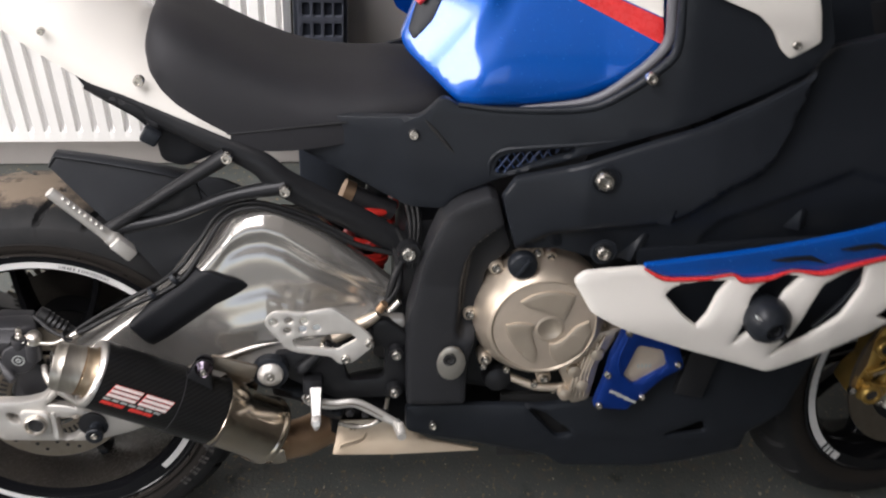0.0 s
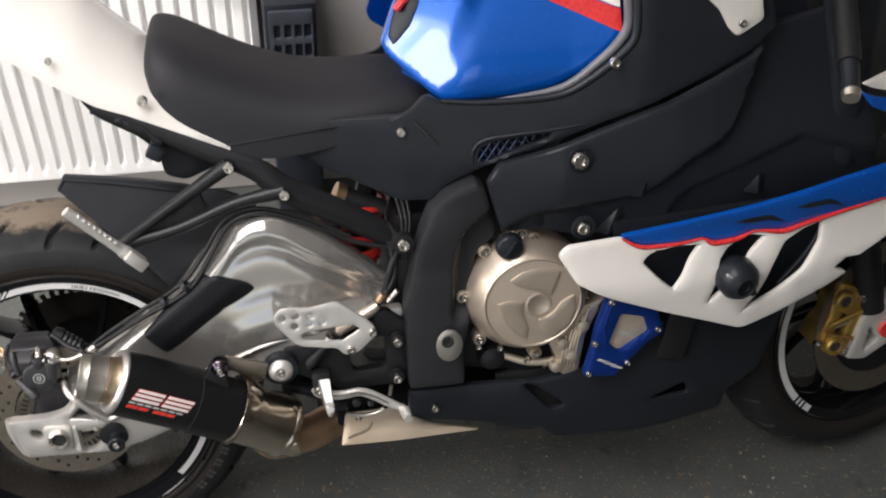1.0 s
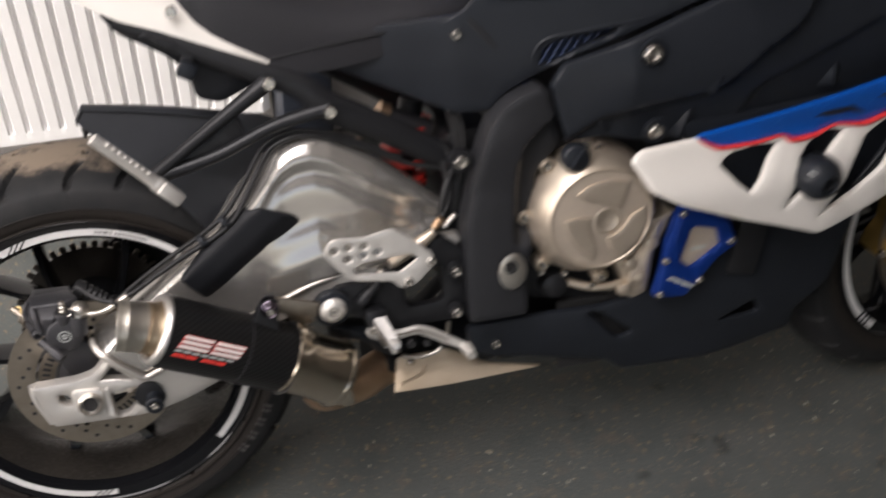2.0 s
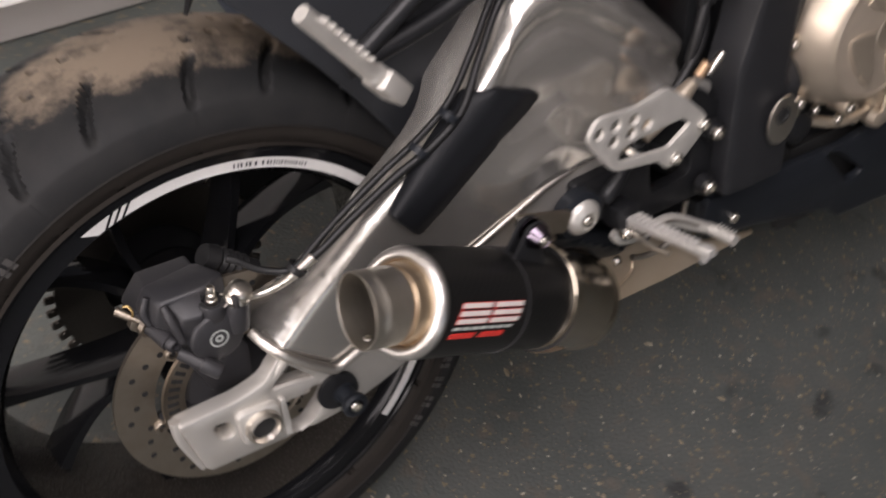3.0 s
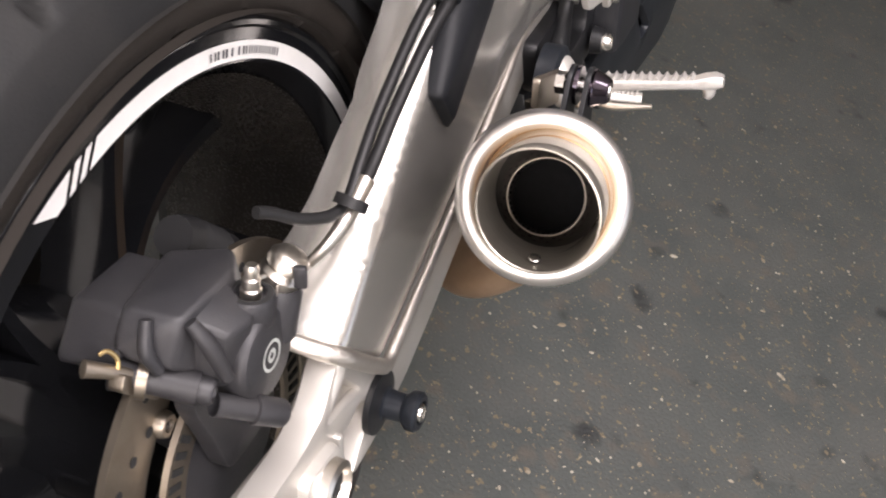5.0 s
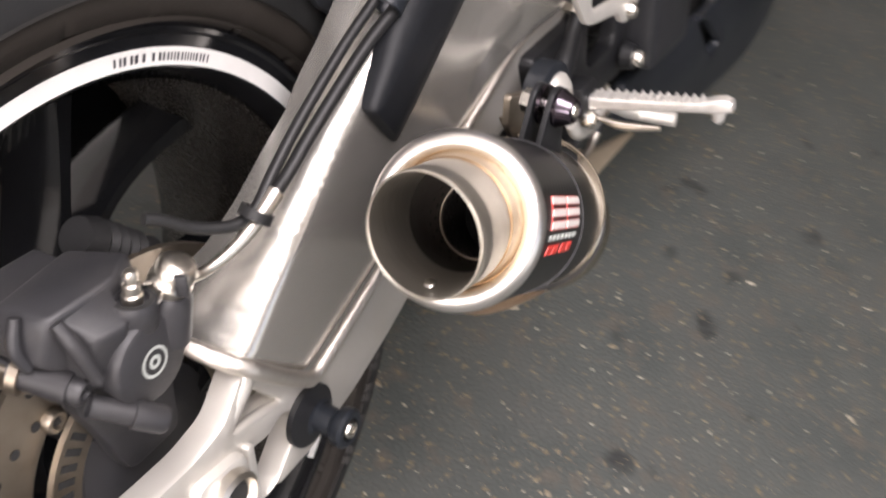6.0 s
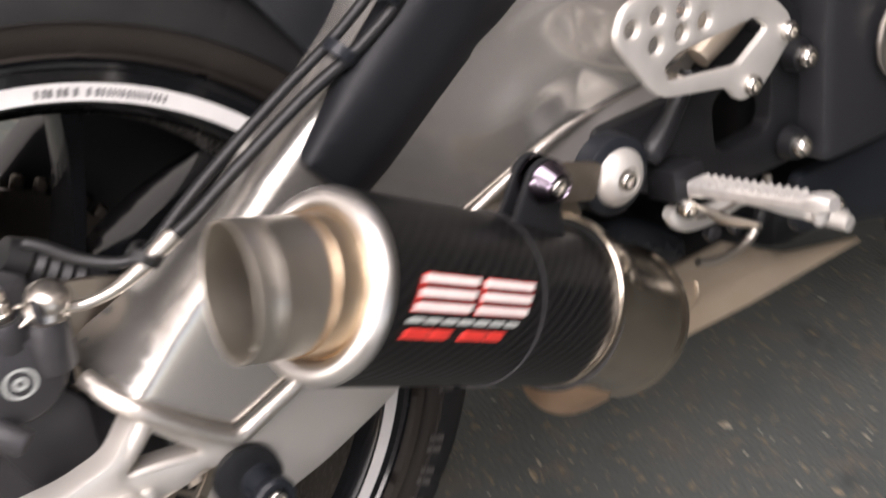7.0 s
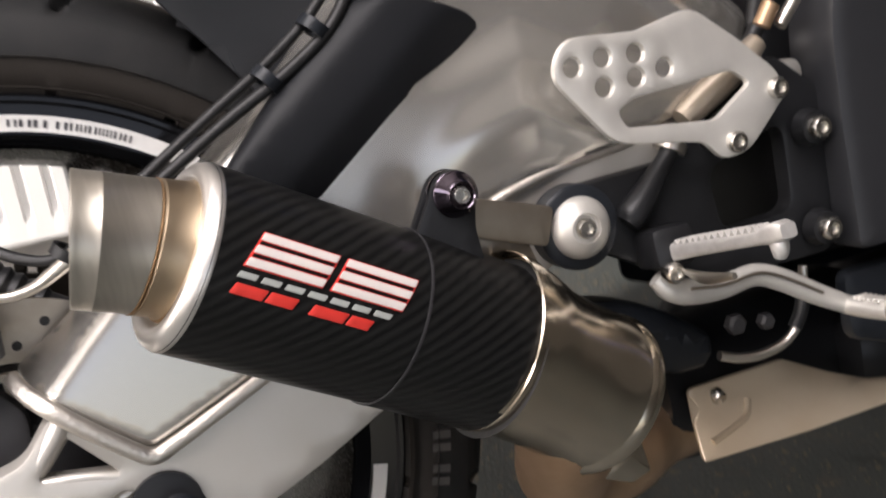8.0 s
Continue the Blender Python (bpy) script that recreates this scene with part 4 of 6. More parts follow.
    part("inner_ear", shell(ear, -0.2250, 0.0035, r=0.003, edge=0.001, step=0.008), M_DARK, mount)
    part("taper", lathe([(0, 0.0125), (0.002, 0.0128), (0.003, 0.0118), (0.0105, 0.0088), (0.012, 0.0074), (0.0105, 0.0056), (0.008, 0.0050), (0.008, 0)], axis_matrix((hub_x, -0.2370, hub_z), RIGHT), 32), M_CHROME, mount, "dark chrome tapered bolt head")
    part("flange_disc", lathe([(0, 0.006), (0, 0.0130), (0.0025, 0.0130), (0.0025, 0.006)], axis_matrix((hub_x, -0.2265, hub_z), RIGHT), 32, closed=True), M_CHROME, mount)
    part("shank", lathe([(0, 0), (0, 0.0050), (0.020, 0.0050), (0.020, 0)], axis_matrix((hub_x, -0.2190, hub_z), RIGHT), 16), M_BOLT, mount)
    part("nut", lathe([(0, 0), (0, 0.0078), (0.006, 0.0078), (0.0068, 0.0066), (0.0068, 0)], axis_matrix((hub_x, -0.2130, hub_z), RIGHT), 6), M_BOLT, mount)
    bolt(mount, (hub_x, -0.2462, hub_z), 0.0052)
    part("tongue", shell([(0.264, 0.133), (0.330, 0.111), (0.322, 0.088), (0.262, 0.109)], -0.200, 0.005, r=0.004, edge=0.0012), M_DISC, mount, "dull steel strap")
    part("strap_fold", shell([(0.270, 0.112), (0.312, 0.096), (0.318, 0.076), (0.290, 0.082)], -0.192, 0.004, r=0.004, edge=0.001), M_DISC, mount)
    return sleeve, m, R


SLEEVE, EX, EXR = exhaust()


def on_sleeve(shape, a0, deep=0.0006):
    """A flat shape laid round the silencer: (along, round) in metres."""
    bm = shell(shape, 0.0, 0.0005, r=0.0006, edge=0.0002, step=0.004)
    for v in bm.verts:
        a = a0 + v.co.z / EXR
        r = EXR + deep - v.co.y
        v.co = EX @ Vector((r * math.cos(a), r * math.sin(a), v.co.x))
    bmesh.ops.recalc_face_normals(bm, faces=bm.faces[:])
    return bm


def ex_angle(p):
    q = EX.inverted() @ Vector(p)
    return math.atan2(q.y, q.x)


def maker_decal():
    """The maker's mark, as plain slanted blocks in its colours."""
    a0 = ex_angle((0.145, -0.288, 0.148))
    away = ex_angle((0.187, -0.279, 0.089))
    s = 1 if (away - a0 + math.pi) % (2 * math.pi) - math.pi > 0 else -1

    def slab(x0, x1, z0, z1, lean=0.38):
        return [(x0 - lean * z0, s * z0), (x1 - lean * z0, s * z0), (x1 - lean * z1, s * z1), (x0 - lean * z1, s * z1)]

    def put(name, mat, deep, shapes):
        for sh in shapes:
            part(name, on_sleeve(sh, a0, deep), mat, SLEEVE, "plain blocks of the maker's decal")

    X = 0.0715
    W = 0.0405
    C = X + 0.0455
    put("decal_outline", M_PRINTR, 0.0004, [slab(X - 0.0006, X + W + 0.0006, -0.0006, 0.0181), slab(C - 0.0006, C + W + 0.0006, -0.0006, 0.0181)])
    put("decal_block", M_PRINTW, 0.0009, [slab(q, q + W, z, z + 0.0041) for q in (X, C) for z in (0.0, 0.0067, 0.0134)])
    put("decal_gap", M_CARBON, 0.0007, [slab(q + 0.0005, q + W - 0.0005, z, z + 0.0016) for q in (X, C) for z in (0.0046, 0.0113)])
    put("decal_line", M_PRINTG, 0.0006, [slab(X + 0.0122 * i, X + 0.0095 + 0.0122 * i, 0.0206, 0.0236) for i in range(7)])
    put("decal_model", M_PRINTR, 0.0008, [slab(X + 0.002, X + 0.0185, 0.0262, 0.0317), slab(X + 0.0200, X + 0.0345, 0.0262, 0.0317), slab(X + 0.0430, X + 0.0620, 0.0262, 0.0317), slab(X + 0.0635, X + 0.0760, 0.0262, 0.0317)])


maker_decal()


def link_pipe():
    """The tapered steel shield and the pipe that feeds the silencer."""
    SAG, OFF = Vector((0.002, 0.008, -0.012)), Vector((0.0016, 0.0012, 0.0030))
    pipe = part("link_pipe", sweep([EX @ Vector((0, 0, 0.262)), (0.312, -0.205, -0.005), (0.320, -0.178, -0.040), (0.329, -0.143, -0.073), (0.352, -0.120, -0.089), (0.390, -0.103, -0.094), (0.44, -0.072, -0.094), (0.54, -0.05, -0.095)],
                                   [0.036, 0.034, 0.033, 0.032, 0.031, 0.031, 0.031, 0.034], 32, 8), M_BURNT, bike, "copper-brown heat-stained link pipe")
    shield = part("heat_shield", sweep([EX @ Vector((0, 0, 0.2375)) + OFF, EX @ Vector((0, 0, 0.250)) + OFF * 0.6, EX @ Vector((0.0, 0, 0.266)) + SAG * 0.15, EX @ Vector((0, 0, 0.288)) + SAG * 0.5, EX @ Vector((0, 0, 0.309)) + SAG * 0.85, EX @ Vector((0, 0, 0.319)) + SAG],
                                       [0.0528, 0.0514, 0.0490, 0.0484, 0.0500, 0.0500], 48, 8), M_SHIELD, pipe, "dull steel heat shield round the pipe")
    hem = axis_matrix(EX @ Vector((0, 0, 0.318)) + SAG, EX @ Vector((0, 0, 0.313)) + SAG - EX @ Vector((0, 0, 0.300)) - SAG * 0.75)
    part("shield_hem", lathe([(-0.006, 0.0495), (-0.002, 0.0517), (0.002, 0.0525), (0.005, 0.0515), (0.006, 0.0485), (0.004, 0.0465), (-0.02, 0.0465)], hem, 64), M_SHIELD, pipe, "rolled bright hem of the shield")
    part("flange_lip", lathe([(0.242, 0.0515), (0.2355, 0.0525), (0.2362, 0.0534), (0.2395, 0.0533), (0.247, 0.0525)], Matrix.Translation(OFF) @ EX, 72), M_SHIELD, pipe)
    # black ring paints the shade of the gap behind the lip
    part("flange_gap_shade", lathe([(0.2405, 0.0486), (0.2412, 0.0530)], EX, 72), M_HOLESHADE, pipe, "black ring for the shade between sleeve and shield")
    part("shield_tab", shell([(0.330, -0.046), (0.334, -0.066), (0.352, -0.074), (0.366, -0.070), (0.362, -0.046)], -0.196, 0.002, r=0.002, edge=0.0006), M_SHIELD, pipe, "bent steel tab under the shield")
    return pipe


link_pipe()
part("pipe_cover", shell([(0.345, 0.045), (0.368, 0.034, 0.01), (0.392, 0.0275, 0.02), (0.4245, 0.0130, 0.02), (0.455, -0.0125), (0.449, -0.036), (0.430, -0.038), (0.411, -0.029), (0.404, -0.007, 0.01), (0.382, 0.006, 0.02), (0.345, 0.008)], lambda x, z: -0.150 + 0.6 * abs(z + 0.6 * (x - 0.39) - 0.015), 0.030, r=0.004, edge=0.004, step=0.008), M_BLACK, bike, "black plastic cover beside the pipe")


def belly_heat_plate():
    out = [(0.4345, -0.1030), (0.448, -0.058), (0.530, -0.058), (0.5640, -0.0760), (0.590, -0.087), (0.672, -0.1010), (0.671, -0.1035), (0.5268, -0.1050)]
    p = part("heat_plate", shell(out, lambda x, z: -0.113 - 0.8 * max(0, -0.066 - z), 0.003, r=0.004, edge=0.0015), M_COPPER, bike, "tan heat-stained metal plate under the engine")
    bolt(p, (0.4685, -0.1165, -0.0690), 0.006, direction=(0, -1, -0.5))
    part("pressed_rib", sweep([(0.448, -0.1345, -0.0935), (0.472, -0.1305, -0.0885), (0.484, -0.1270, -0.0840), (0.490, -0.1210, -0.0760)], 0.0026, 8, 4), M_COPPER, p)
    part("collector", sweep([(0.42, -0.06, -0.075), (0.52, -0.03, -0.085), (0.66, 0, -0.09)], [0.05, 0.06, 0.06], 24, 6), M_DARK, p)
    return p


belly_heat_plate()


def foot_controls():
    """The rider's peg plate, heel plate, peg, brake lever and linkage."""
    y = -0.168
    plate = part("peg_bracket", shell([(0.350, 0.115), (0.365, 0.072), (0.44, 0.030), (0.545, 0.030), (0.552, 0.140), (0.515, 0.172), (0.49, 0.16), (0.43, 0.118)], y - 0.004, 0.014, r=0.012, edge=0.003,
                                      holes=[[(0.455, 0.105), (0.515, 0.125), (0.515, 0.065), (0.46, 0.062)]]), M_DARK, bike, "black forged footpeg bracket")
    for p in ((0.532, -0.176, 0.118), (0.530, -0.176, 0.050)):
        part("boss", lathe([(0, 0), (0, 0.013), (0.010, 0.011), (0.010, 0)], axis_matrix(p, RIGHT), 24), M_DARK, plate)
        bolt(plate, (p[0], -0.188, p[2]), 0.0078)
    part("pivot_washer", lathe([(0, 0), (0, 0.0265), (0.014, 0.0265), (0.016, 0.024), (0.016, 0)], axis_matrix((0.3468, -0.179, 0.0937), RIGHT), 36), M_BLACK, plate)
    cap = part("pivot_cap", lathe([(0, 0), (0, 0.0195), (0.004, 0.0192), (0.008, 0.0155), (0.011, 0.0095), (0.0085, 0.0085), (0.0085, 0)], axis_matrix((0.3468, -0.193, 0.0937), RIGHT), 40), M_ANOD, plate, "turned silver cap")
    bolt(cap, (0.3468, -0.2015, 0.0937), 0.0065)
    holes = [[(0.380, 0.158), (0.392, 0.164), (0.462, 0.168), (0.474, 0.158), (0.446, 0.140), (0.385, 0.147)]]
    for cx, cz in ((0.3555, 0.189), (0.376, 0.1915), (0.398, 0.190), (0.374, 0.174), (0.396, 0.176), (0.416, 0.178)):
        holes.append([(cx + 0.0066 * math.cos(k * math.pi / 4), cz + 0.0066 * math.sin(k * math.pi / 4)) for k in range(8)])
    heel = part("heel_plate", shell([(0.340, 0.186, 0.012), (0.352, 0.207, 0.012), (0.401, 0.203), (0.440, 0.211, 0.01), (0.470, 0.186), (0.495, 0.162, 0.012), (0.499, 0.146), (0.467, 0.116, 0.012), (0.447, 0.114, 0.012), (0.436, 0.128, 0.006), (0.375, 0.139, 0.012)],
                                    -0.204, 0.005, r=0.004, edge=0.0014, holes=holes, step=0.012), M_ANOD, plate, "silver drilled heel plate")
    bolt(heel, (0.492, -0.205, 0.151), 0.0068)
    bolt(heel, (0.457, -0.205, 0.124), 0.0068)
    for p in ((0.492, 0.151), (0.457, 0.124)):
        part("spacer", sweep([(p[0], -0.198, p[1]), (p[0], -0.165, p[1])], 0.006, 12, 2), M_DARK, plate)
    # master cylinder and push rod behind the heel plate
    part("banjo_bolt", sweep([(0.506, -0.178, 0.190), (0.514, -0.180, 0.203)], 0.0062, 10, 2), M_BURNT, plate)
    part("hose_end", sweep([(0.520, -0.178, 0.188), (0.536, -0.178, 0.205)], 0.0045, 10, 2), M_STEEL, plate)
    part("master_cylinder", sweep([(0.505, -0.172, 0.180), (0.490, -0.173, 0.170), (0.465, -0.174, 0.156), (0.440, -0.174, 0.141)], [0.007, 0.0098, 0.0102, 0.0085], 16, 4), M_CAST, plate, "silver rear brake cylinder")
    part("push_rod", sweep([(0.434, -0.172, 0.132), (0.424, -0.174, 0.120), (0.410, -0.175, 0.106), (0.394, -0.176, 0.091), (0.388, -0.176, 0.085)], [0.0070, 0.0062, 0.0082, 0.0104, 0.0085], 14, 6), M_DARK, plate)
    part("rod_collar", lathe([(0, 0), (0, 0.011), (0.006, 0.011), (0.006, 0)], axis_matrix((0.431, -0.172, 0.1290), (-0.5, 0, -0.8)), 20), M_STEEL, plate)
    # folding peg, pointing out to the side
    a, b = Vector((0.412, -0.185, 0.062)), Vector((0.414, -0.304, 0.084))
    way = b - a
    body = bmesh.new()
    rings = []
    for t, wide, high, lift in ((0.0, 0.0075, 0.0066, 0.0), (0.06, 0.0100, 0.0072, 0.0), (0.14, 0.0090, 0.0054, 0.0), (0.55, 0.0076, 0.0046, 0.0), (0.84, 0.0066, 0.0042, 0.0), (0.90, 0.0070, 0.0056, 0.0010), (0.97, 0.0068, 0.0060, 0.0016), (1.02, 0.0050, 0.0042, 0.0014)):
        pm = axis_matrix(a + way * t + Vector((0, 0, lift)), way)
        rings.append([body.verts.new(pm @ Vector((math.copysign(abs(math.cos(k)) ** 0.45, math.cos(k)) * wide, math.copysign(abs(math.sin(k)) ** 0.45, math.sin(k)) * high, 0))) for k in (2 * math.pi * (j + 0.5) / 20 for j in range(20))])
    for p, q in zip(rings, rings[1:]):
        for k in range(20):
            body.faces.new((p[k], p[(k + 1) % 20], q[(k + 1) % 20], q[k]))
    body.faces.new(rings[0][::-1])
    body.faces.new(rings[-1])
    bmesh.ops.recalc_face_normals(body, faces=body.faces[:])
    peg = part("rider_peg", body, M_WORN, plate, "knurled bare metal footpeg")
    ridges = bmesh.new()
    for i in range(13):
        pm = axis_matrix(a + way * (0.15 + i * 0.056), way)
        wide = 0.0086 - 0.0002 * i
        for side in (-1, 0, 1):
            x0, x1 = (side - 0.44) * wide * 0.62, (side + 0.44) * wide * 0.62
            lo = [ridges.verts.new(pm @ Vector((x, 0.0036, z))) for x, z in ((x0, -0.0028), (x1, -0.0028), (x1, 0.0028), (x0, 0.0028))]
            hi = [ridges.verts.new(pm @ Vector((x, 0.0074, 0.0004))) for x in (x0 * 0.96, x1 * 0.96)]
            for f in ((lo[0], lo[1], hi[1], hi[0]), (lo[1], lo[2], hi[1]), (lo[2], lo[3], hi[0], hi[1]), (lo[3], lo[0], hi[0]), (lo[3], lo[2], lo[1], lo[0])):
                ridges.faces.new(f)
    bmesh.ops.recalc_face_normals(ridges, faces=ridges.faces[:])
    part("peg_tooth", ridges, M_WORN, peg)
    part("peg_spur", sweep([a + way * 0.93, a + way * 0.94 + Vector((0, 0, -0.008)), a + way * 0.93 + Vector((0, 0, -0.0125))], [0.006, 0.0052, 0.0036], 10, 4), M_WORN, peg, "rounded spur under the tip")
    part("peg_feeler", sweep([(0.408, -0.205, 0.052), (0.409, -0.225, 0.050), (0.410, -0.255, 0.055)], [0.002, 0.004, 0.002], 10, 4), M_STEEL, peg)
    part("peg_clevis", block((0.030, 0.032, 0.026), pose(0.408, -0.182, 0.066, -8), 0.005), M_DARK, plate)
    bolt(plate, (0.402, -0.200, 0.052), 0.007)
    lever = part("brake_lever", sweep([(0.396, -0.188, 0.049), (0.403, -0.189, 0.040), (0.417, -0.189, 0.0345), (0.440, -0.189, 0.0315), (0.467, -0.188, 0.0330), (0.487, -0.188, 0.0245), (0.512, -0.190, 0.0085), (0.536, -0.193, -0.0055)],
                                      [0.0066, 0.0080, 0.0088, 0.0080, 0.0076, 0.0078, 0.0074, 0.0064], 14, 6, flat=0.7), M_ANOD, plate, "silver bent brake lever")
    part("lever_groove", sweep([(0.415, -0.1952, 0.0375), (0.440, -0.1952, 0.0340), (0.466, -0.1942, 0.0352), (0.487, -0.1942, 0.0265), (0.512, -0.1958, 0.0105)], 0.0011, 8, 6), M_DISC, lever)
    part("lever_tip", sweep([(0.533, -0.190, -0.0040), (0.537, -0.206, -0.0050), (0.540, -0.226, -0.0050)], [0.0066, 0.0070, 0.0066], 12, 4, flat=1.1), M_ANOD, lever)
    for k in range(6):
        part("tip_rib", block((0.012, 0.0016, 0.0022), Matrix.Translation((0.5375 + 0.0004 * k, -0.200 - 0.0042 * k, 0.0022)), 0.0004, 1), M_ANOD, lever)
    part("hoop", sweep([(0.446, -0.165, -0.0215), (0.460, -0.165, -0.0270), (0.478, -0.165, -0.0296), (0.499, -0.165, -0.0259), (0.513, -0.165, -0.0132), (0.5185, -0.165, 0.004), (0.5215, -0.165, 0.0233)], 0.0034, 10, 6), M_STEEL, plate, "bright wire hoop")
    part("hoop_sleeve", sweep([(0.508, -0.165, -0.0180), (0.515, -0.165, -0.0080), (0.5190, -0.165, 0.004)], 0.0052, 10, 4), M_HOSE, plate)
    part("stop_bolt", lathe([(0, 0.0075), (0.006, 0.0075), (0.008, 0.005), (0.008, 0)], axis_matrix((0.463, -0.160, -0.004), RIGHT), 6), M_CALIPER, plate)
    part("stop_bolt", lathe([(0, 0.006), (0.006, 0.006), (0.008, 0.004), (0.008, 0)], axis_matrix((0.487, -0.160, -0.008), RIGHT), 6), M_CALIPER, plate)
    return plate


foot_controls()


def main_frame():
    def skin(x, z):
        ridge = float(np.interp(z, [0.03, 0.11, 0.19, 0.24, 0.278, 0.306, 0.327, 0.348], [0.618, 0.618, 0.6215, 0.6236, 0.6275, 0.639, 0.661, 0.683]))
        t = max(0.0, min(1.0, (x - ridge) / 0.011 + 0.3)) * max(0.0, min(1.0, (z - 0.14) / 0.03))
        return -0.197 + 1.2 * max(0.0, ridge - x - 0.022) ** 2 - 0.10 * max(0.0, z - 0.24) + 0.020 * t * t * (3 - 2 * t)

    out = [(0.548, 0.030), (0.5455, 0.1153), (0.547, 0.184, 0.02), (0.5574, 0.225), (0.5662, 0.2726), (0.5764, 0.3097), (0.589, 0.3414), (0.6039, 0.3633, 0.01), (0.6246, 0.3768), (0.656, 0.3885, 0.003), (0.6675, 0.3815, 0.003), (0.6765, 0.3505), (0.694, 0.2956),
           (0.684, 0.280), (0.6600, 0.252), (0.6560, 0.211), (0.650, 0.161), (0.638, 0.100), (0.638, 0.030)]
    fr = part("main_frame", shell(out, skin, 0.045, r=0.008, edge=0.0055, step=0.0045), M_FRAME, bike, "satin black alloy main frame")
    ring = [(0.612 + 0.022 * math.cos(k * math.pi / 6), 0.112 + 0.030 * math.sin(k * math.pi / 6)) for k in range(12)]
    part("bolt_recess", shell(ring, -0.206, 0.003, r=0.004, edge=0.001), M_STEEL, fr, "bare metal face round a frame bolt")
    part("bolt_bore", lathe([(0, 0), (0, 0.009), (0.0015, 0.010), (0.002, 0.006), (0.0005, 0.005)], axis_matrix((0.609, -0.2065, 0.120), RIGHT), 24), M_HOLESHADE, fr)
    part("upper_bore", lathe([(0, 0), (0.0015, 0.013), (0.0005, 0.0165)], axis_matrix((0.639, -0.1690, 0.259), (0, -1, 0.1)), 28), M_HOLESHADE, fr)
    bolt(fr, (0.548, -0.180, 0.285), 0.0105)
    part("boss", lathe([(0, 0), (0, 0.018), (0.012, 0.016), (0.012, 0)], axis_matrix((0.548, -0.170, 0.285), RIGHT), 24), M_DARK, fr)
    mirrored(fr)
    return fr


main_frame()


def subframe():
    sf = part("subframe", sweep([(0.555, -0.128, 0.262), (0.470, -0.135, 0.320), (0.376, -0.142, 0.378), (0.338, -0.142, 0.412), (0.25, -0.135, 0.455), (0.12, -0.12, 0.52)],
                                [0.020, 0.021, 0.021, 0.018, 0.015, 0.013], 12, 6, flat=0.55), M_DARK, bike, "black tubular rear subframe")
    part("peg_hanger_upper", sweep([(0.130, -0.150, 0.312), (0.205, -0.153, 0.364), (0.300, -0.150, 0.425)], [0.010, 0.0085, 0.012], 12, 6), M_DARK, sf)
    part("peg_hanger_lower", sweep([(0.130, -0.150, 0.312), (0.220, -0.150, 0.332), (0.300, -0.148, 0.362), (0.376, -0.146, 0.376)], [0.010, 0.009, 0.009, 0.012], 12, 6), M_DARK, sf)
    part("hanger_web", shell([(0.150, 0.318), (0.20, 0.350), (0.255, 0.385), (0.262, 0.352), (0.21, 0.330)], -0.148, 0.006, r=0.006, edge=0.002), M_DARK, sf)
    bolt(sf, (0.300, -0.160, 0.425), 0.0085)
    bolt(sf, (0.376, -0.160, 0.375), 0.0085)
    bolt(sf, (0.145, -0.158, 0.308), 0.007, mat=M_DARK)
    a, b = Vector((0.158, -0.172, 0.292)), Vector((0.072, -0.200, 0.396))
    peg = part("pillion_peg", sweep([a, a.lerp(b, 0.22), a.lerp(b, 0.3), a.lerp(b, 0.7), a.lerp(b, 0.94), b], [0.010, 0.0105, 0.0085, 0.0080, 0.0080, 0.0074], 14, 4, flat=0.8), M_ANOD, sf, "worn silver folded pillion peg")
    teeth = []
    for i in range(8):
        c = a.lerp(b, 0.38 + i * 0.07)
        teeth.append(block((0.013, 0.004, 0.0034), axis_matrix(c + Vector((0.0050, -0.0035, 0.0042)), b - a), 0.0006, 1))
    part("peg_tooth", joined(*teeth), M_ANOD, peg)
    part("peg_knuckle", block((0.027, 0.019, 0.036), axis_matrix(a.lerp(b, 0.07), b - a), 0.0035), M_ANOD, peg, "square worn hinge end of the peg")
    mirrored(sf)
    return sf


subframe()


def loft(stations, n=18, full=True, power=2.4):
    """A body from cross sections (x, half width, z low, z high): a rounded top on upright sides, both sides of the bike."""
    bm = bmesh.new()
    st = [tuple(v) for v in zip(*[[q.x for q in curve([(s[k], 0, 0) for s in stations], 5)] for k in range(4)])]
    rings = []
    for x, w, z0, z1 in st:
        ring = []
        for k in range(n + 1):
            a = math.pi * k / n
            c, s = math.cos(a), math.sin(a)
            ring.append(bm.verts.new((x, -math.copysign(abs(c) ** (2 / power), c) * w, z0 + (z1 - z0) * s ** (2 / power))))
        rings.append(ring)
    for a, b in zip(rings, rings[1:]):
        for k in range(n):
            bm.faces.new((a[k], a[k + 1], b[k + 1], b[k]))
        bm.faces.new((a[0], b[0], b[-1], a[-1]))
    bm.faces.new(rings[0]); bm.faces.new(rings[-1])
    bmesh.ops.recalc_face_normals(bm, faces=bm.faces[:])
    return bm


def seat():
    st = [(0.195, 0.095, 0.545, 0.575), (0.205, 0.120, 0.515, 0.600), (0.235, 0.135, 0.480, 0.598), (0.29, 0.142, 0.440, 0.570), (0.34, 0.143, 0.428, 0.545), (0.40, 0.141, 0.428, 0.522),
          (0.46, 0.137, 0.436, 0.512), (0.53, 0.128, 0.448, 0.512), (0.585, 0.115, 0.456, 0.508), (0.612, 0.09, 0.468, 0.498)]
    s = part("seat", loft(st, 24, power=3.2), M_SEAT, bike, "black vinyl rider's seat")
    part("seat_seam", sweep([(0.30, -0.1425, 0.452), (0.40, -0.1405, 0.462), (0.50, -0.132, 0.470), (0.60, -0.098, 0.480)], 0.0018, 8, 6), M_DARK, s)
    return s


seat()


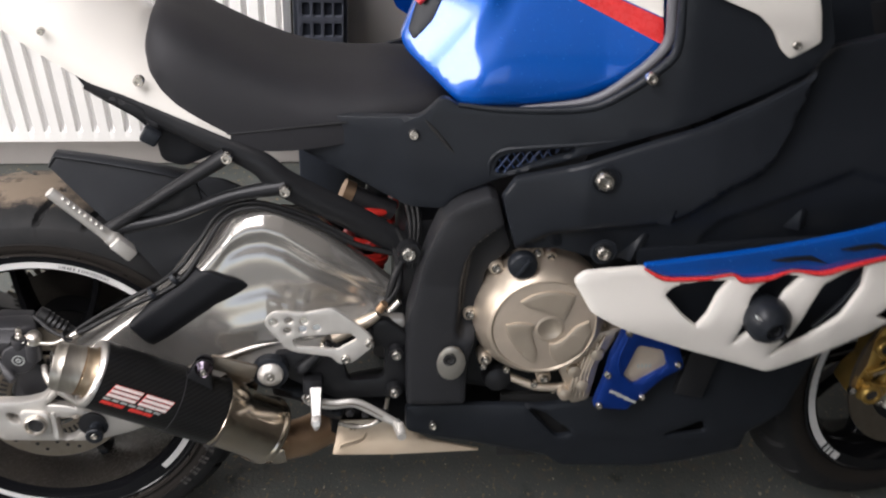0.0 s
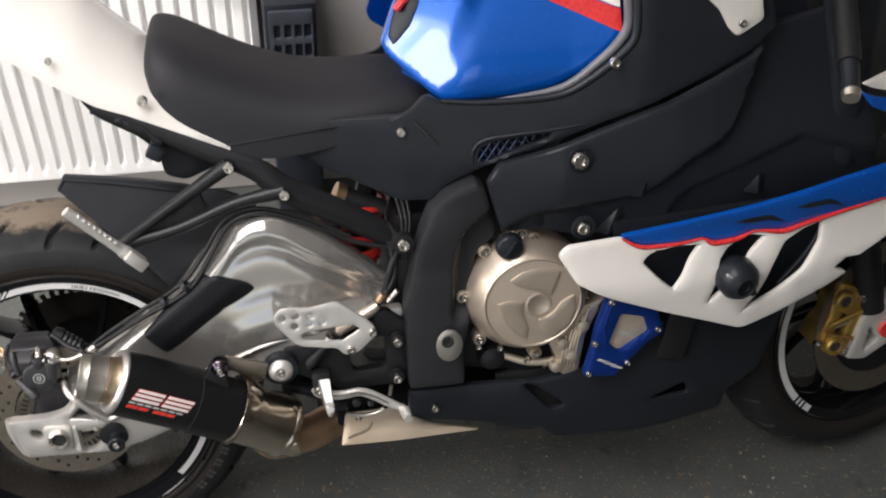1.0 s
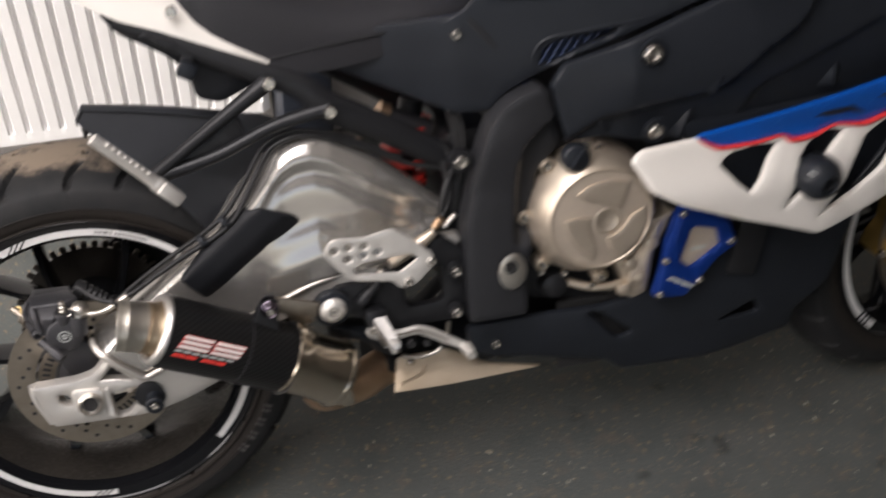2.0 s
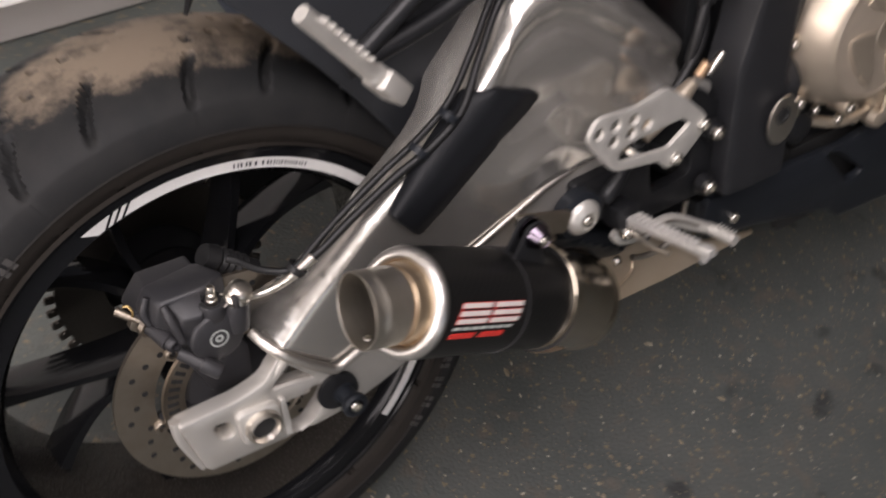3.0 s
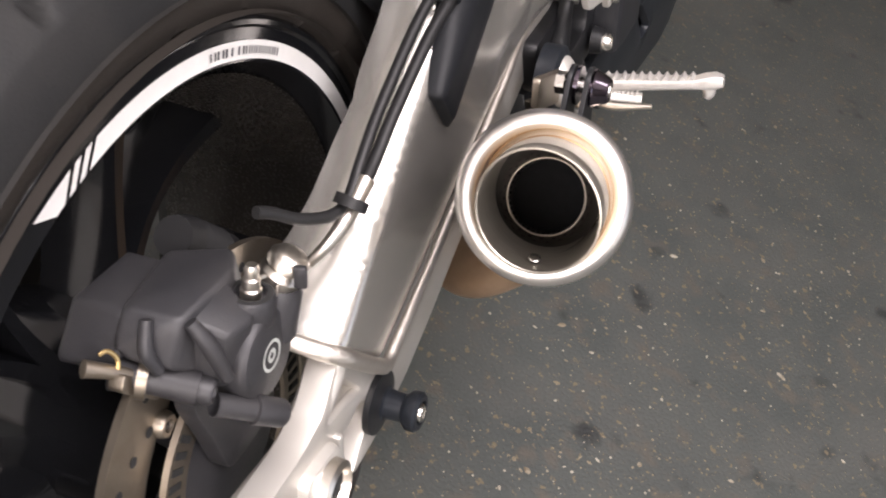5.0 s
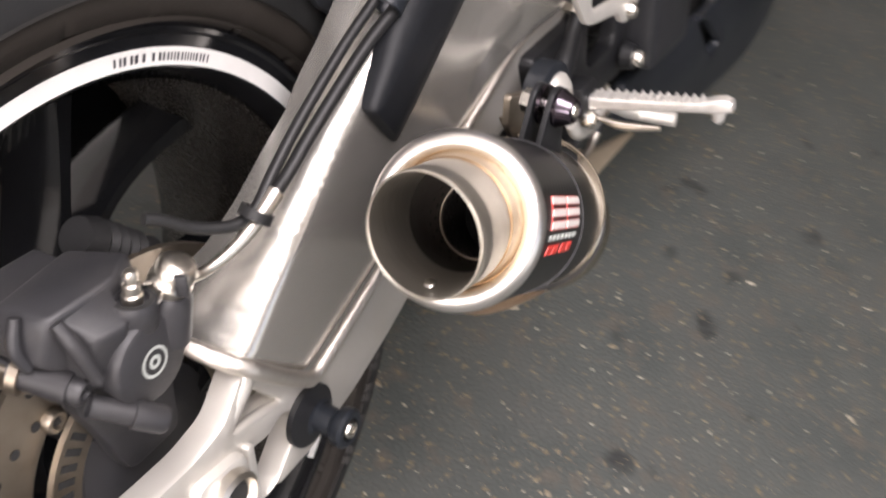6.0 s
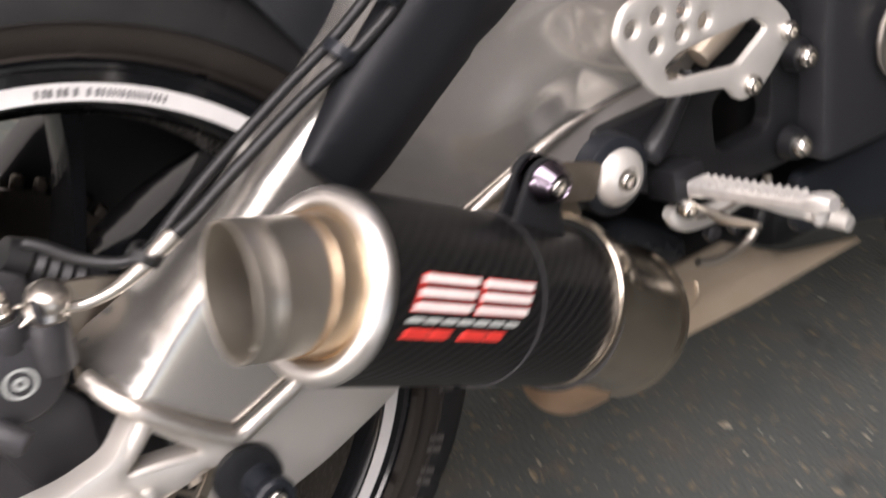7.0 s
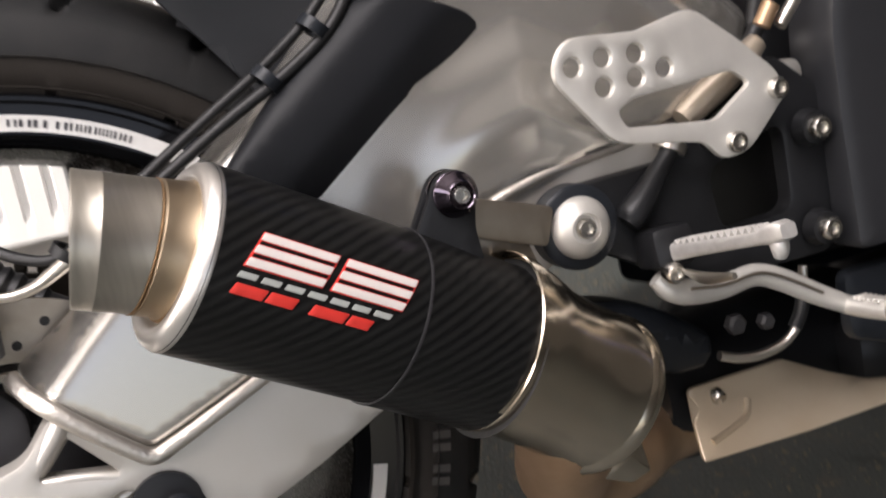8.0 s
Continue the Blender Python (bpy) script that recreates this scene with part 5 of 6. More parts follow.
def tail():
    """The white tail with its lower edge rising to the rear."""
    low = [(0.305, 0.445), (0.235, 0.472), (0.137, 0.513), (0.06, 0.560), (0.0, 0.600), (-0.12, 0.655), (-0.26, 0.70), (-0.34, 0.72)]
    bm = bmesh.new()
    rings = []
    for q in curve([(x, 0, z) for x, z in low], 5):
        t = max(0.0, min(1.0, (0.305 - q.x) / 0.64))
        w = 0.143 - 0.055 * t
        h = 0.02 + 0.13 * min(1, t * 3.2) * (1 - 0.45 * t)
        prof = [(-w + 0.012, -0.004), (-w, 0.0), (-w - 0.002, 0.25), (-w + 0.012, 0.5), (-w * 0.66, 0.80), (-w * 0.32, 0.95), (0, 1.0)]
        ring = [bm.verts.new((q.x, y, q.z + k * h)) for y, k in prof]
        ring += [bm.verts.new((q.x, -y, q.z + k * h)) for y, k in prof[-2::-1]]
        rings.append(ring)
    for a, b in zip(rings, rings[1:]):
        for k in range(len(a) - 1):
            bm.faces.new((a[k], a[k + 1], b[k + 1], b[k]))
    bm.faces.new(rings[-1])
    bmesh.ops.recalc_face_normals(bm, faces=bm.faces[:])
    t = part("tail_fairing", bm, M_WHITE, bike, "glossy white tail fairing", 60)
    bolt(t, (0.191, -0.143, 0.528), 0.0075)
    bolt(t, (0.074, -0.137, 0.592), 0.005)
    under = [(0.300, 0.450), (0.240, 0.468), (0.150, 0.506), (0.10, 0.53), (0.12, 0.50), (0.176, 0.465), (0.200, 0.440), (0.206, 0.402), (0.236, 0.392), (0.283, 0.412), (0.335, 0.428)]
    part("undertray", shell(under, -0.118, 0.20, r=0.010, edge=0.006), M_GRAIN, t, "black plastic undertray")
    part("helmet_hook", shell([(0.146, 0.499), (0.155, 0.503), (0.190, 0.488), (0.213, 0.466), (0.202, 0.441), (0.188, 0.449), (0.196, 0.468), (0.175, 0.480)], -0.138, 0.012, r=0.004, edge=0.003), M_DARK, t)
    part("hook_pad", block((0.024, 0.016, 0.022), pose(0.199, -0.142, 0.450, 0, 30), 0.004), M_BLACK, t)
    return t


tail()


def hugger():
    """The rear mudguard over the tyre."""
    bm = bmesh.new()
    rings = []
    for i in range(9):
        a = radians(20 + 40 * i / 8)
        rings.append([bm.verts.new(((0.338 - 0.035 * abs(b) ** 2.2) * math.cos(a), b * 0.092, (0.338 - 0.035 * abs(b) ** 2.2) * math.sin(a))) for b in np.linspace(-1, 1, 13)])
    for p, q in zip(rings, rings[1:]):
        for k in range(12):
            bm.faces.new((p[k], p[k + 1], q[k + 1], q[k]))
    wing = []
    for x, z in ((0.046, 0.386), (0.056, 0.403), (0.12, 0.394), (0.18, 0.383), (0.236, 0.370), (0.27, 0.335), (0.305, 0.28)):
        w = 0.088 + 0.05 * min(0.2, x)
        wing.append([bm.verts.new((x, y, z + dz)) for y, dz in ((-w - 0.002, -0.004), (-w + 0.003, 0), (-0.066, -0.004), (-0.04, -0.022), (-0.02, -0.05))])
    for p, q in zip(wing, wing[1:]):
        for k in range(4):
            bm.faces.new((p[k], p[k + 1], q[k + 1], q[k]))
    bmesh.ops.recalc_face_normals(bm, faces=bm.faces[:])
    bmesh.ops.solidify(bm, geom=bm.faces[:], thickness=0.004)
    bmesh.ops.recalc_face_normals(bm, faces=bm.faces[:])
    h = part("mudguard", bm, M_HUGGER, bike, "black plastic mudguard over the rear tyre", 50)
    side = [(0.222, 0.178), (0.196, 0.198), (0.180, 0.2215), (0.1625, 0.246), (0.124, 0.296), (0.066, 0.360), (0.045, 0.384), (0.056, 0.402), (0.12, 0.393), (0.2184, 0.3734), (0.288, 0.3618), (0.332, 0.342), (0.335, 0.28), (0.31, 0.22), (0.27, 0.19)]
    part("mudguard_side", shell(side, lambda x, z: -0.103 + 0.16 * max(0, z - 0.31), 0.005, r=0.004, edge=0.002), M_HUGGER, h)
    return h


hugger()


def tank():
    def skin(x, z):
        fold = 0.628 + 0.33 * (z - 0.50) - x
        facet = 0.5 * (fold + math.sqrt(fold * fold + 0.00012))
        k = max(0.0, min(1.0, fold / 0.040 + 0.15))
        k = k * k * (3 - 2 * k)
        round_part = 1.5 * max(0.0, z - 0.545) ** 1.7 + 2.2 * max(0.0, 0.545 - z) ** 1.7
        flat_part = 0.02 * (z - 0.50) + 0.5 * (z - 0.575) ** 2
        return -0.182 + round_part * (1 - k) + flat_part * k + 0.66 * facet - 0.10 * max(0.0, x - 0.80)

    out = [(0.535, 0.575, 0.012), (0.542, 0.560, 0.006), (0.615, 0.500, 0.012), (0.70, 0.502, 0.02), (0.778, 0.512, 0.02), (0.826, 0.544), (0.876, 0.588, 0.01), (0.874, 0.640), (0.870, 0.71), (0.60, 0.71), (0.56, 0.64)]
    t = part("fuel_tank", shell(out, skin, 0.02, r=0.02, edge=0.006, step=0.006), M_BLUE, bike, "glossy metallic blue fuel tank with red and white stripes")
    band = [(0.735, 0.662), (0.760, 0.644), (0.8755, 0.592), (0.8745, 0.624), (0.815, 0.646), (0.79, 0.662)]
    part("red_band", shell(band, lambda x, z: skin(x, z) - 0.0012, 0.001, r=0.001, edge=0.0004, step=0.012), M_RED, t, "red stripe")
    part("white_band", shell([(0.792, 0.6625), (0.816, 0.6475), (0.8745, 0.6255), (0.874, 0.70), (0.76, 0.70), (0.745, 0.6625)], lambda x, z: skin(x, z) - 0.0012, 0.001, r=0.001, edge=0.0004, step=0.012), M_WHITE, t, "white stripe")
    core = [(0.575, 0.04, 0.47, 0.55), (0.60, 0.075, 0.46, 0.62), (0.65, 0.085, 0.45, 0.66), (0.72, 0.10, 0.45, 0.70), (0.82, 0.11, 0.45, 0.71), (0.90, 0.11, 0.45, 0.71), (0.96, 0.10, 0.47, 0.68)]
    part("tank_shell", loft(core, 24, power=2.6), M_BLUE, t)
    part("knee_cover", shell([(0.545, 0.588), (0.552, 0.576), (0.575, 0.605), (0.590, 0.640), (0.585, 0.66), (0.560, 0.64)], lambda x, z: skin(x, z) - 0.003, 0.004, r=0.004, edge=0.002), M_BLACK, t)
    part("red_edge", sweep([(0.556, -0.118, 0.628), (0.575, -0.112, 0.645), (0.62, -0.105, 0.664)], 0.006, 8, 5), M_RED, t)
    mirrored(t)
    return t


tank()


def side_panels():
    def upper(x, z):
        return -0.170 - 0.16 * max(0.0, min(0.35, x - 0.55)) + 0.10 * max(0.0, 0.42 - z) + 0.36 * max(0.0, 0.55 - x) - 0.05 * max(0, z - 0.52)

    out = [(0.590, 0.520), (0.615, 0.503, 0.015), (0.778, 0.508, 0.02), (0.826, 0.536), (0.882, 0.592, 0.02), (0.880, 0.70), (1.055, 0.70), (1.088, 0.612), (1.066, 0.5752), (1.006, 0.5399), (0.9285, 0.5034), (0.8512, 0.474), (0.7739, 0.4424), (0.6949, 0.4125), (0.655, 0.3967), (0.6268, 0.3821, 0.008), (0.6066, 0.3664, 0.008), (0.596, 0.350),
           (0.545, 0.350), (0.470, 0.385), (0.345, 0.440), (0.352, 0.452), (0.45, 0.476), (0.560, 0.488)]
    vent = [(0.662, 0.414), (0.665, 0.434), (0.684, 0.4435), (0.7683, 0.4565, 0.002), (0.766, 0.4478), (0.7196, 0.4306), (0.672, 0.411)]
    p = part("side_cover", shell(out, upper, 0.012, r=0.012, edge=0.0025, holes=[vent]), M_BLACK, bike, "satin black side cover below the tank")
    # mesh in the vent
    rods = []
    loop = [(q[0], q[1]) for q in vent]
    for i in range(13):
        for dx in (0.045, -0.045):
            t = np.linspace(0, 1, 40)
            px, pz = 0.640 + i * 0.0125 - dx / 2 + dx * t, 0.402 + 0.066 * t
            ok = inside(px, pz, loop)
            if ok.sum() > 3:
                k = np.nonzero(ok)[0]
                ends = [(float(px[j]), -0.186, float(pz[j])) for j in (k[0], k[-1])]
                rods.append(sweep(ends, 0.0013, 6, 1))
    part("vent_mesh", joined(*rods), M_MESH, p, "dark blue wire mesh")
    # black sheet behind the mesh paints the shade inside the vent
    part("vent_shade_sheet", shell([(0.64, 0.40), (0.645, 0.465), (0.79, 0.472), (0.70, 0.41)], -0.165, 0.003, r=0.004, edge=0.001), M_HOLESHADE, p)
    rim_line = [(0.609, -0.178, 0.508), (0.673, -0.188, 0.5045), (0.775, -0.204, 0.5125), (0.826, -0.213, 0.5395), (0.868, -0.221, 0.578), (0.8815, -0.224, 0.604), (0.880, -0.225, 0.66), (0.877, -0.226, 0.70)]
    part("tank_trim", sweep(rim_line, [0.003, 0.0045, 0.0055, 0.006, 0.0065, 0.0065, 0.0065, 0.0065], 12, 6), M_BLACK, p, "rounded black edge round the tank")
    # this strip paints in the sheen on the side cover's black lip
    sheen_line = [(0.690, -0.183, 0.5055), (0.782, -0.196, 0.521), (0.836, -0.200, 0.557), (0.866, -0.203, 0.588), (0.8755, -0.205, 0.612), (0.873, -0.206, 0.650), (0.870, -0.206, 0.70)]
    part("tank_lip_sheen", sweep(sheen_line, [0.002, 0.0055, 0.007, 0.0075, 0.0075, 0.0075, 0.0075], 12, 6), M_LIPSHEEN, p, "grey strip for the sheen on the black panel lip along the tank")
    bolt(p, (0.551, -0.172, 0.463), 0.007)
    bolt(p, (0.852, -0.226, 0.562), 0.0085)
    seam = [(x, upper(x, z) - 0.0004, z) for x, z in ((0.566, 0.4841), (0.576, 0.473), (0.586, 0.4619), (0.596, 0.450), (0.605, 0.4394))]
    part("cover_seam", sweep(seam, [0.001, 0.0026, 0.0028, 0.0026, 0.0012], 8, 4), M_HOLESHADE, p, "dark seam between two covers")
    lip = [(x, upper(x, z) + 0.0012, z) for x, z in ((0.655, 0.405), (0.6555, 0.430), (0.672, 0.4465), (0.720, 0.4545), (0.780, 0.4620), (0.830, 0.472))]
    part("vent_lip", sweep(lip, [0.0015, 0.0032, 0.0034, 0.0032, 0.0028, 0.001], 10, 5), M_BLACK, p)
    mirrored(p)

    def lower(x, z):
        y = -0.214 - 0.07 * max(0.0, min(0.25, x - 0.70)) - 0.02 * math.exp(-((z - 0.40) / 0.08) ** 2) * max(0.0, min(1.0, (x - 0.68) / 0.10)) + 0.06 * max(0, x - 1.0)
        fold = float(np.mean(np.interp([x - 0.022, x - 0.011, x, x + 0.011, x + 0.022], [0.70, 0.7274, 0.8062, 0.8819, 0.9314, 0.9493, 0.9733, 1.0094, 1.0399, 1.0555, 1.0648, 1.0792, 1.10], [0.30, 0.3296, 0.3440, 0.3537, 0.3693, 0.3998, 0.412, 0.4279, 0.4527, 0.4906, 0.5404, 0.5807, 0.66])))
        t = max(0.0, min(1.0, (fold - z) / 0.016 + 0.5))
        ridge = float(np.interp(x, [0.93, 0.958, 0.979, 1.07, 1.157, 1.212, 1.26], [0.28, 0.332, 0.356, 0.392, 0.426, 0.409, 0.39]))
        k = max(0.0, min(1.0, (ridge - z) / 0.012 + 0.5))
        y += 0.007 * k * k * (3 - 2 * k) * max(0.0, min(1.0, (x - 0.93) / 0.05))
        return y + 0.017 * t * t * (3 - 2 * t)

    out2 = [(0.6965, 0.298), (0.6800, 0.352), (0.6705, 0.387, 0.004), (0.6884, 0.4165), (0.7689, 0.4410), (0.8489, 0.4683), (0.9287, 0.4947), (1.007, 0.5293), (1.060, 0.558), (1.10, 0.60), (1.20, 0.62), (1.26, 0.50), (1.30, 0.36), (1.25, 0.33), (0.999, 0.300), (0.87, 0.285), (0.80, 0.290), (0.752, 0.302)]
    q = part("upper_fairing", shell(out2, lower, 0.012, r=0.005, edge=0.004, step=0.0062), M_BLACK, bike, "satin black upper side fairing")
    bolt(q, (0.801, -0.243, 0.426), 0.0135)
    part("bolt_dish", lathe([(0, 0), (0, 0.021), (0.002, 0.021), (0.0025, 0.018), (0.0005, 0.016), (0.0005, 0)], axis_matrix((0.803, -0.240, 0.425), RIGHT), 32), M_BLACK, q)
    bolt(q, (0.813, -0.236, 0.313), 0.0105)
    part("bolt_dish", lathe([(0, 0), (0, 0.019), (0.002, 0.019), (0.0025, 0.016), (0.0005, 0.014), (0.0005, 0)], axis_matrix((0.814, -0.233, 0.312), RIGHT), 32), M_BLACK, q)
    # small wedges that stand proud of the panel and catch the light
    for tri_xz, high in (((( 0.8772, 0.3605), (0.8987, 0.3576), (0.9007, 0.3830)), 0.013), (((1.0719, 0.3370), (1.0938, 0.3359), (1.0933, 0.3700)), 0.012),
                         (((0.8380, 0.2920), (0.8560, 0.2900), (0.8720, 0.3340)), 0.013), (((0.7290, 0.3300), (0.7480, 0.3090), (0.7420, 0.3320)), 0.006)):
        bm = bmesh.new()
        (ax, az), (bx, bz), (cx, cz) = tri_xz
        va, vb, vc = bm.verts.new((ax, lower(ax, az), az)), bm.verts.new((bx, lower(bx, bz) - high, bz)), bm.verts.new((cx, lower(cx, cz) - high * 0.12, cz))
        ub, uc = bm.verts.new((bx + 0.016, lower(bx + 0.016, bz) + 0.002, bz)), bm.verts.new((cx + 0.014, lower(cx + 0.014, cz) + 0.002, cz))
        for f in ((va, vb, vc), (vb, ub, uc, vc), (va, ub, vb), (va, vc, uc), (va, uc, ub)):
            bm.faces.new(f)
        bmesh.ops.bevel(bm, geom=bm.edges[:], offset=0.0012, segments=2, affect="EDGES", profile=0.5)
        bmesh.ops.recalc_face_normals(bm, faces=bm.faces[:])
        part("panel_wedge", bm, M_BLACK, q)
    mirrored(q)
    return p, q


side_panels()


def race_fairing():
    """The white side panel with its three gill openings, and the blue and red band above it."""
    def skin(x, z):
        return -0.258 - 0.006 * math.exp(-((x - 1.0) / 0.2) ** 2) - 0.03 * math.exp(-((z - 0.22) / 0.04) ** 2) * 0.3 + 0.12 * max(0, 0.16 - z) + 0.08 * max(0.0, x - 1.15)

    top = [(0.866, 0.301), (0.886, 0.289), (0.905, 0.284), (0.955, 0.285), (0.992, 0.290), (1.010, 0.281), (1.047, 0.284), (1.078, 0.294), (1.122, 0.289), (1.153, 0.296), (1.192, 0.304), (1.264, 0.318), (1.400, 0.342)]
    white = [(0.769, 0.280, 0.012), (0.785, 0.294, 0.006)] + [(*p, 0.004) for p in top] + [(1.40, 0.298), (1.3073, 0.2529), (1.262, 0.2290, 0.004), (1.238, 0.2290, 0.004), (1.2205, 0.2145, 0.002), (1.246, 0.2010, 0.004), (1.2152, 0.1800), (1.160, 0.1535), (1.1053, 0.1290), (1.075, 0.1170, 0.012), (1.006, 0.143, 0.03), (0.935, 0.168, 0.03), (0.843, 0.205, 0.03), (0.797, 0.233)]
    h1 = [(0.900, 0.259), (0.912, 0.271), (0.950, 0.279), (0.990, 0.279, 0.002), (0.975, 0.257), (0.964, 0.230), (0.951, 0.209, 0.003), (0.929, 0.228)]
    h2 = [(1.011, 0.176, 0.002), (1.019, 0.210), (1.024, 0.252), (1.037, 0.272), (1.072, 0.287, 0.004), (1.096, 0.282, 0.002), (1.073, 0.258), (1.061, 0.234), (1.039, 0.203)]
    h3 = [(1.071, 0.151, 0.002), (1.093, 0.183), (1.111, 0.233), (1.130, 0.270), (1.159, 0.287), (1.190, 0.296, 0.002), (1.190, 0.262), (1.163, 0.219), (1.121, 0.182)]
    w = part("side_fairing", shell(white, skin, 0.010, r=0.006, edge=0.005, holes=[h1, h2, h3], step=0.012), M_WHITE, bike, "white race fairing panel with three gill openings")
    blue = [(0.868, 0.3055), (0.945, 0.318), (1.068, 0.339), (1.199, 0.366), (1.42, 0.408)] + [(x, z + 0.0012) for x, z in top[::-1]]

    def roll(x, z):
        return skin(x, z) + 0.002 - 0.30 * max(0.0, z - 0.298) + 3.0 * max(0.0, z - 0.318) ** 2

    part("blue_band", shell(blue, roll, 0.010, r=0.003, edge=0.003, step=0.010), M_BLUE, w, "glossy blue band")
    part("red_line", sweep([(x, skin(x, z) - 0.0005, z) for x, z in top], [0.0015, 0.003, 0.0035, 0.003, 0.002, 0.0045, 0.004, 0.002, 0.0045, 0.004, 0.004, 0.004, 0.004], 8, 5), M_RED, w, "thin red line")
    # black crescents on the band's surface paint the shade of two recesses
    for dx, dz in ((0, 0), (0.095, 0.017)):
        recess_shade = [(1.040 + dx, 0.313 + dz), (1.066 + dx, 0.309 + dz), (1.094 + dx, 0.312 + dz), (1.128 + dx, 0.303 + dz), (1.098 + dx, 0.321 + dz), (1.064 + dx, 0.319 + dz)]
        part("recess_shade", shell(recess_shade, lambda x, z: roll(x, z) - 0.0015, 0.003, r=0.004, edge=0.001, step=0.01), M_BLACK, w, "black crescent laid on the band for the shade of a recess")
    part("inner_duct", shell([(0.86, 0.31), (1.30, 0.33), (1.26, 0.20), (1.08, 0.13), (0.90, 0.19)], -0.222, 0.01, r=0.01, edge=0.003), M_BLACK, w, "black inner duct")
    for ribs in ([(1.140, -0.238, 0.182), (1.165, -0.238, 0.212), (1.184, -0.239, 0.240), (1.204, -0.240, 0.284)], [(1.160, -0.236, 0.190), (1.184, -0.236, 0.222), (1.204, -0.238, 0.262), (1.214, -0.239, 0.290)], [(1.074, -0.236, 0.205), (1.088, -0.236, 0.242), (1.106, -0.238, 0.280)]):
        part("duct_rib", sweep(ribs, 0.0045, 10, 5), M_BLACK, w)
    mirrored(w)
    m = axis_matrix((1.046, -0.245, 0.226), (0.10, -1, -0.10))
    s = part("crash_slider", lathe([(-0.03, 0.012), (0, 0.014), (0.006, 0.026), (0.022, 0.033), (0.044, 0.032), (0.056, 0.024), (0.062, 0.014), (0.056, 0.012), (0.056, 0)], m, 40), M_BLACK, bike, "black nylon crash slider")
    part("slider_slot", block((0.020, 0.0035, 0.006), m @ pose(-0.021, 0.016, 0.0495, 0, 0, -32), 0.001), M_PRINTG, s)
    part("slider_notch", block((0.010, 0.012, 0.012), m @ pose(0.016, -0.013, 0.0540, 0, 0, 20), 0.002), M_HOLESHADE, s)
    part("slider_end", lathe([(0.0565, 0.0118), (0.0600, 0.0112), (0.0606, 0.0080), (0.0570, 0.0070), (0.0570, 0)], m, 28), M_GRAIN, s)
    return w


race_fairing()


def clutch_cover():
    c = Vector((0.744, -0.150, 0.179))
    m = axis_matrix(c, RIGHT)
    cov = part("clutch_cover", lathe([(0, 0.101), (0.026, 0.101), (0.034, 0.0985), (0.050, 0.090), (0.060, 0.084), (0.0655, 0.0795), (0.0668, 0.0772), (0.0665, 0.0760), (0.0645, 0.0745), (0.064, 0)], m, 96), M_CAST, bike, "cast bronze-silver clutch cover")
    part("cover_recess", lathe([(0.0646, 0.0743), (0.0650, 0.072), (0.0650, 0)], m, 72), M_CASTIN, cov)
    y = c.y - 0.0680
    part("hub_boss", lathe([(0.0648, 0.022), (0.0662, 0.0195), (0.0662, 0.0165), (0.0655, 0.0155), (0.0655, 0)], axis_matrix((0.7529, c.y, 0.1753), RIGHT), 36), M_CAST, cov)
    blades = ([(0.7054, 0.2229, 0.002), (0.7223, 0.2345), (0.7420, 0.2390), (0.7612, 0.2395), (0.7860, 0.2330, 0.003), (0.7820, 0.2133), (0.7725, 0.1905, 0.003), (0.7640, 0.1965), (0.7455, 0.2027), (0.7189, 0.2123)],
              [(0.6866, 0.1847, 0.002), (0.7080, 0.1875), (0.7285, 0.1842, 0.003), (0.7265, 0.1690), (0.7310, 0.1530), (0.7375, 0.1358), (0.7335, 0.1134, 0.003), (0.7180, 0.1270), (0.7038, 0.1432), (0.6897, 0.1695)],
              [(0.7524, 0.1501, 0.004), (0.7640, 0.1510), (0.7760, 0.1600), (0.7900, 0.1790), (0.8100, 0.1890, 0.003), (0.8150, 0.1661), (0.8040, 0.1330), (0.7765, 0.1140, 0.004), (0.7640, 0.1200), (0.7578, 0.1292)])
    for pts in blades:
        part("raised_blade", shell(pts, y, 0.006, r=0.005, edge=0.0022, step=0.008), M_CAST, cov)
    cap = part("oil_cap", lathe([(0, 0), (0, 0.0215), (0.006, 0.0215), (0.012, 0.0200), (0.0145, 0.017), (0.0145, 0)], axis_matrix((0.7075, -0.199, 0.277), RIGHT), 32), M_BLACK, cov, "black oil filler cap")
    part("cap_grip", block((0.006, 0.007, 0.030), pose(0.7075, -0.214, 0.277, 0, 35), 0.0012), M_BLACK, cap)
    for lx, lz in ((0.6739, 0.2597), (0.6394, 0.1828), (0.666, 0.1017), (0.7592, 0.0640), (0.8367, 0.1546), (0.7315, 0.2834), (0.7519, 0.2745), (0.835, 0.225)):
        p = Vector((lx, -0.176, lz))
        part("cover_lug", lathe([(-0.02, 0.0115), (0.004, 0.011), (0.006, 0.0095), (0.006, 0)], axis_matrix(p, RIGHT), 18), M_CAST, cov)
        bolt(cov, p + Vector((0, -0.006, 0)), 0.0068)
    return cov


clutch_cover()


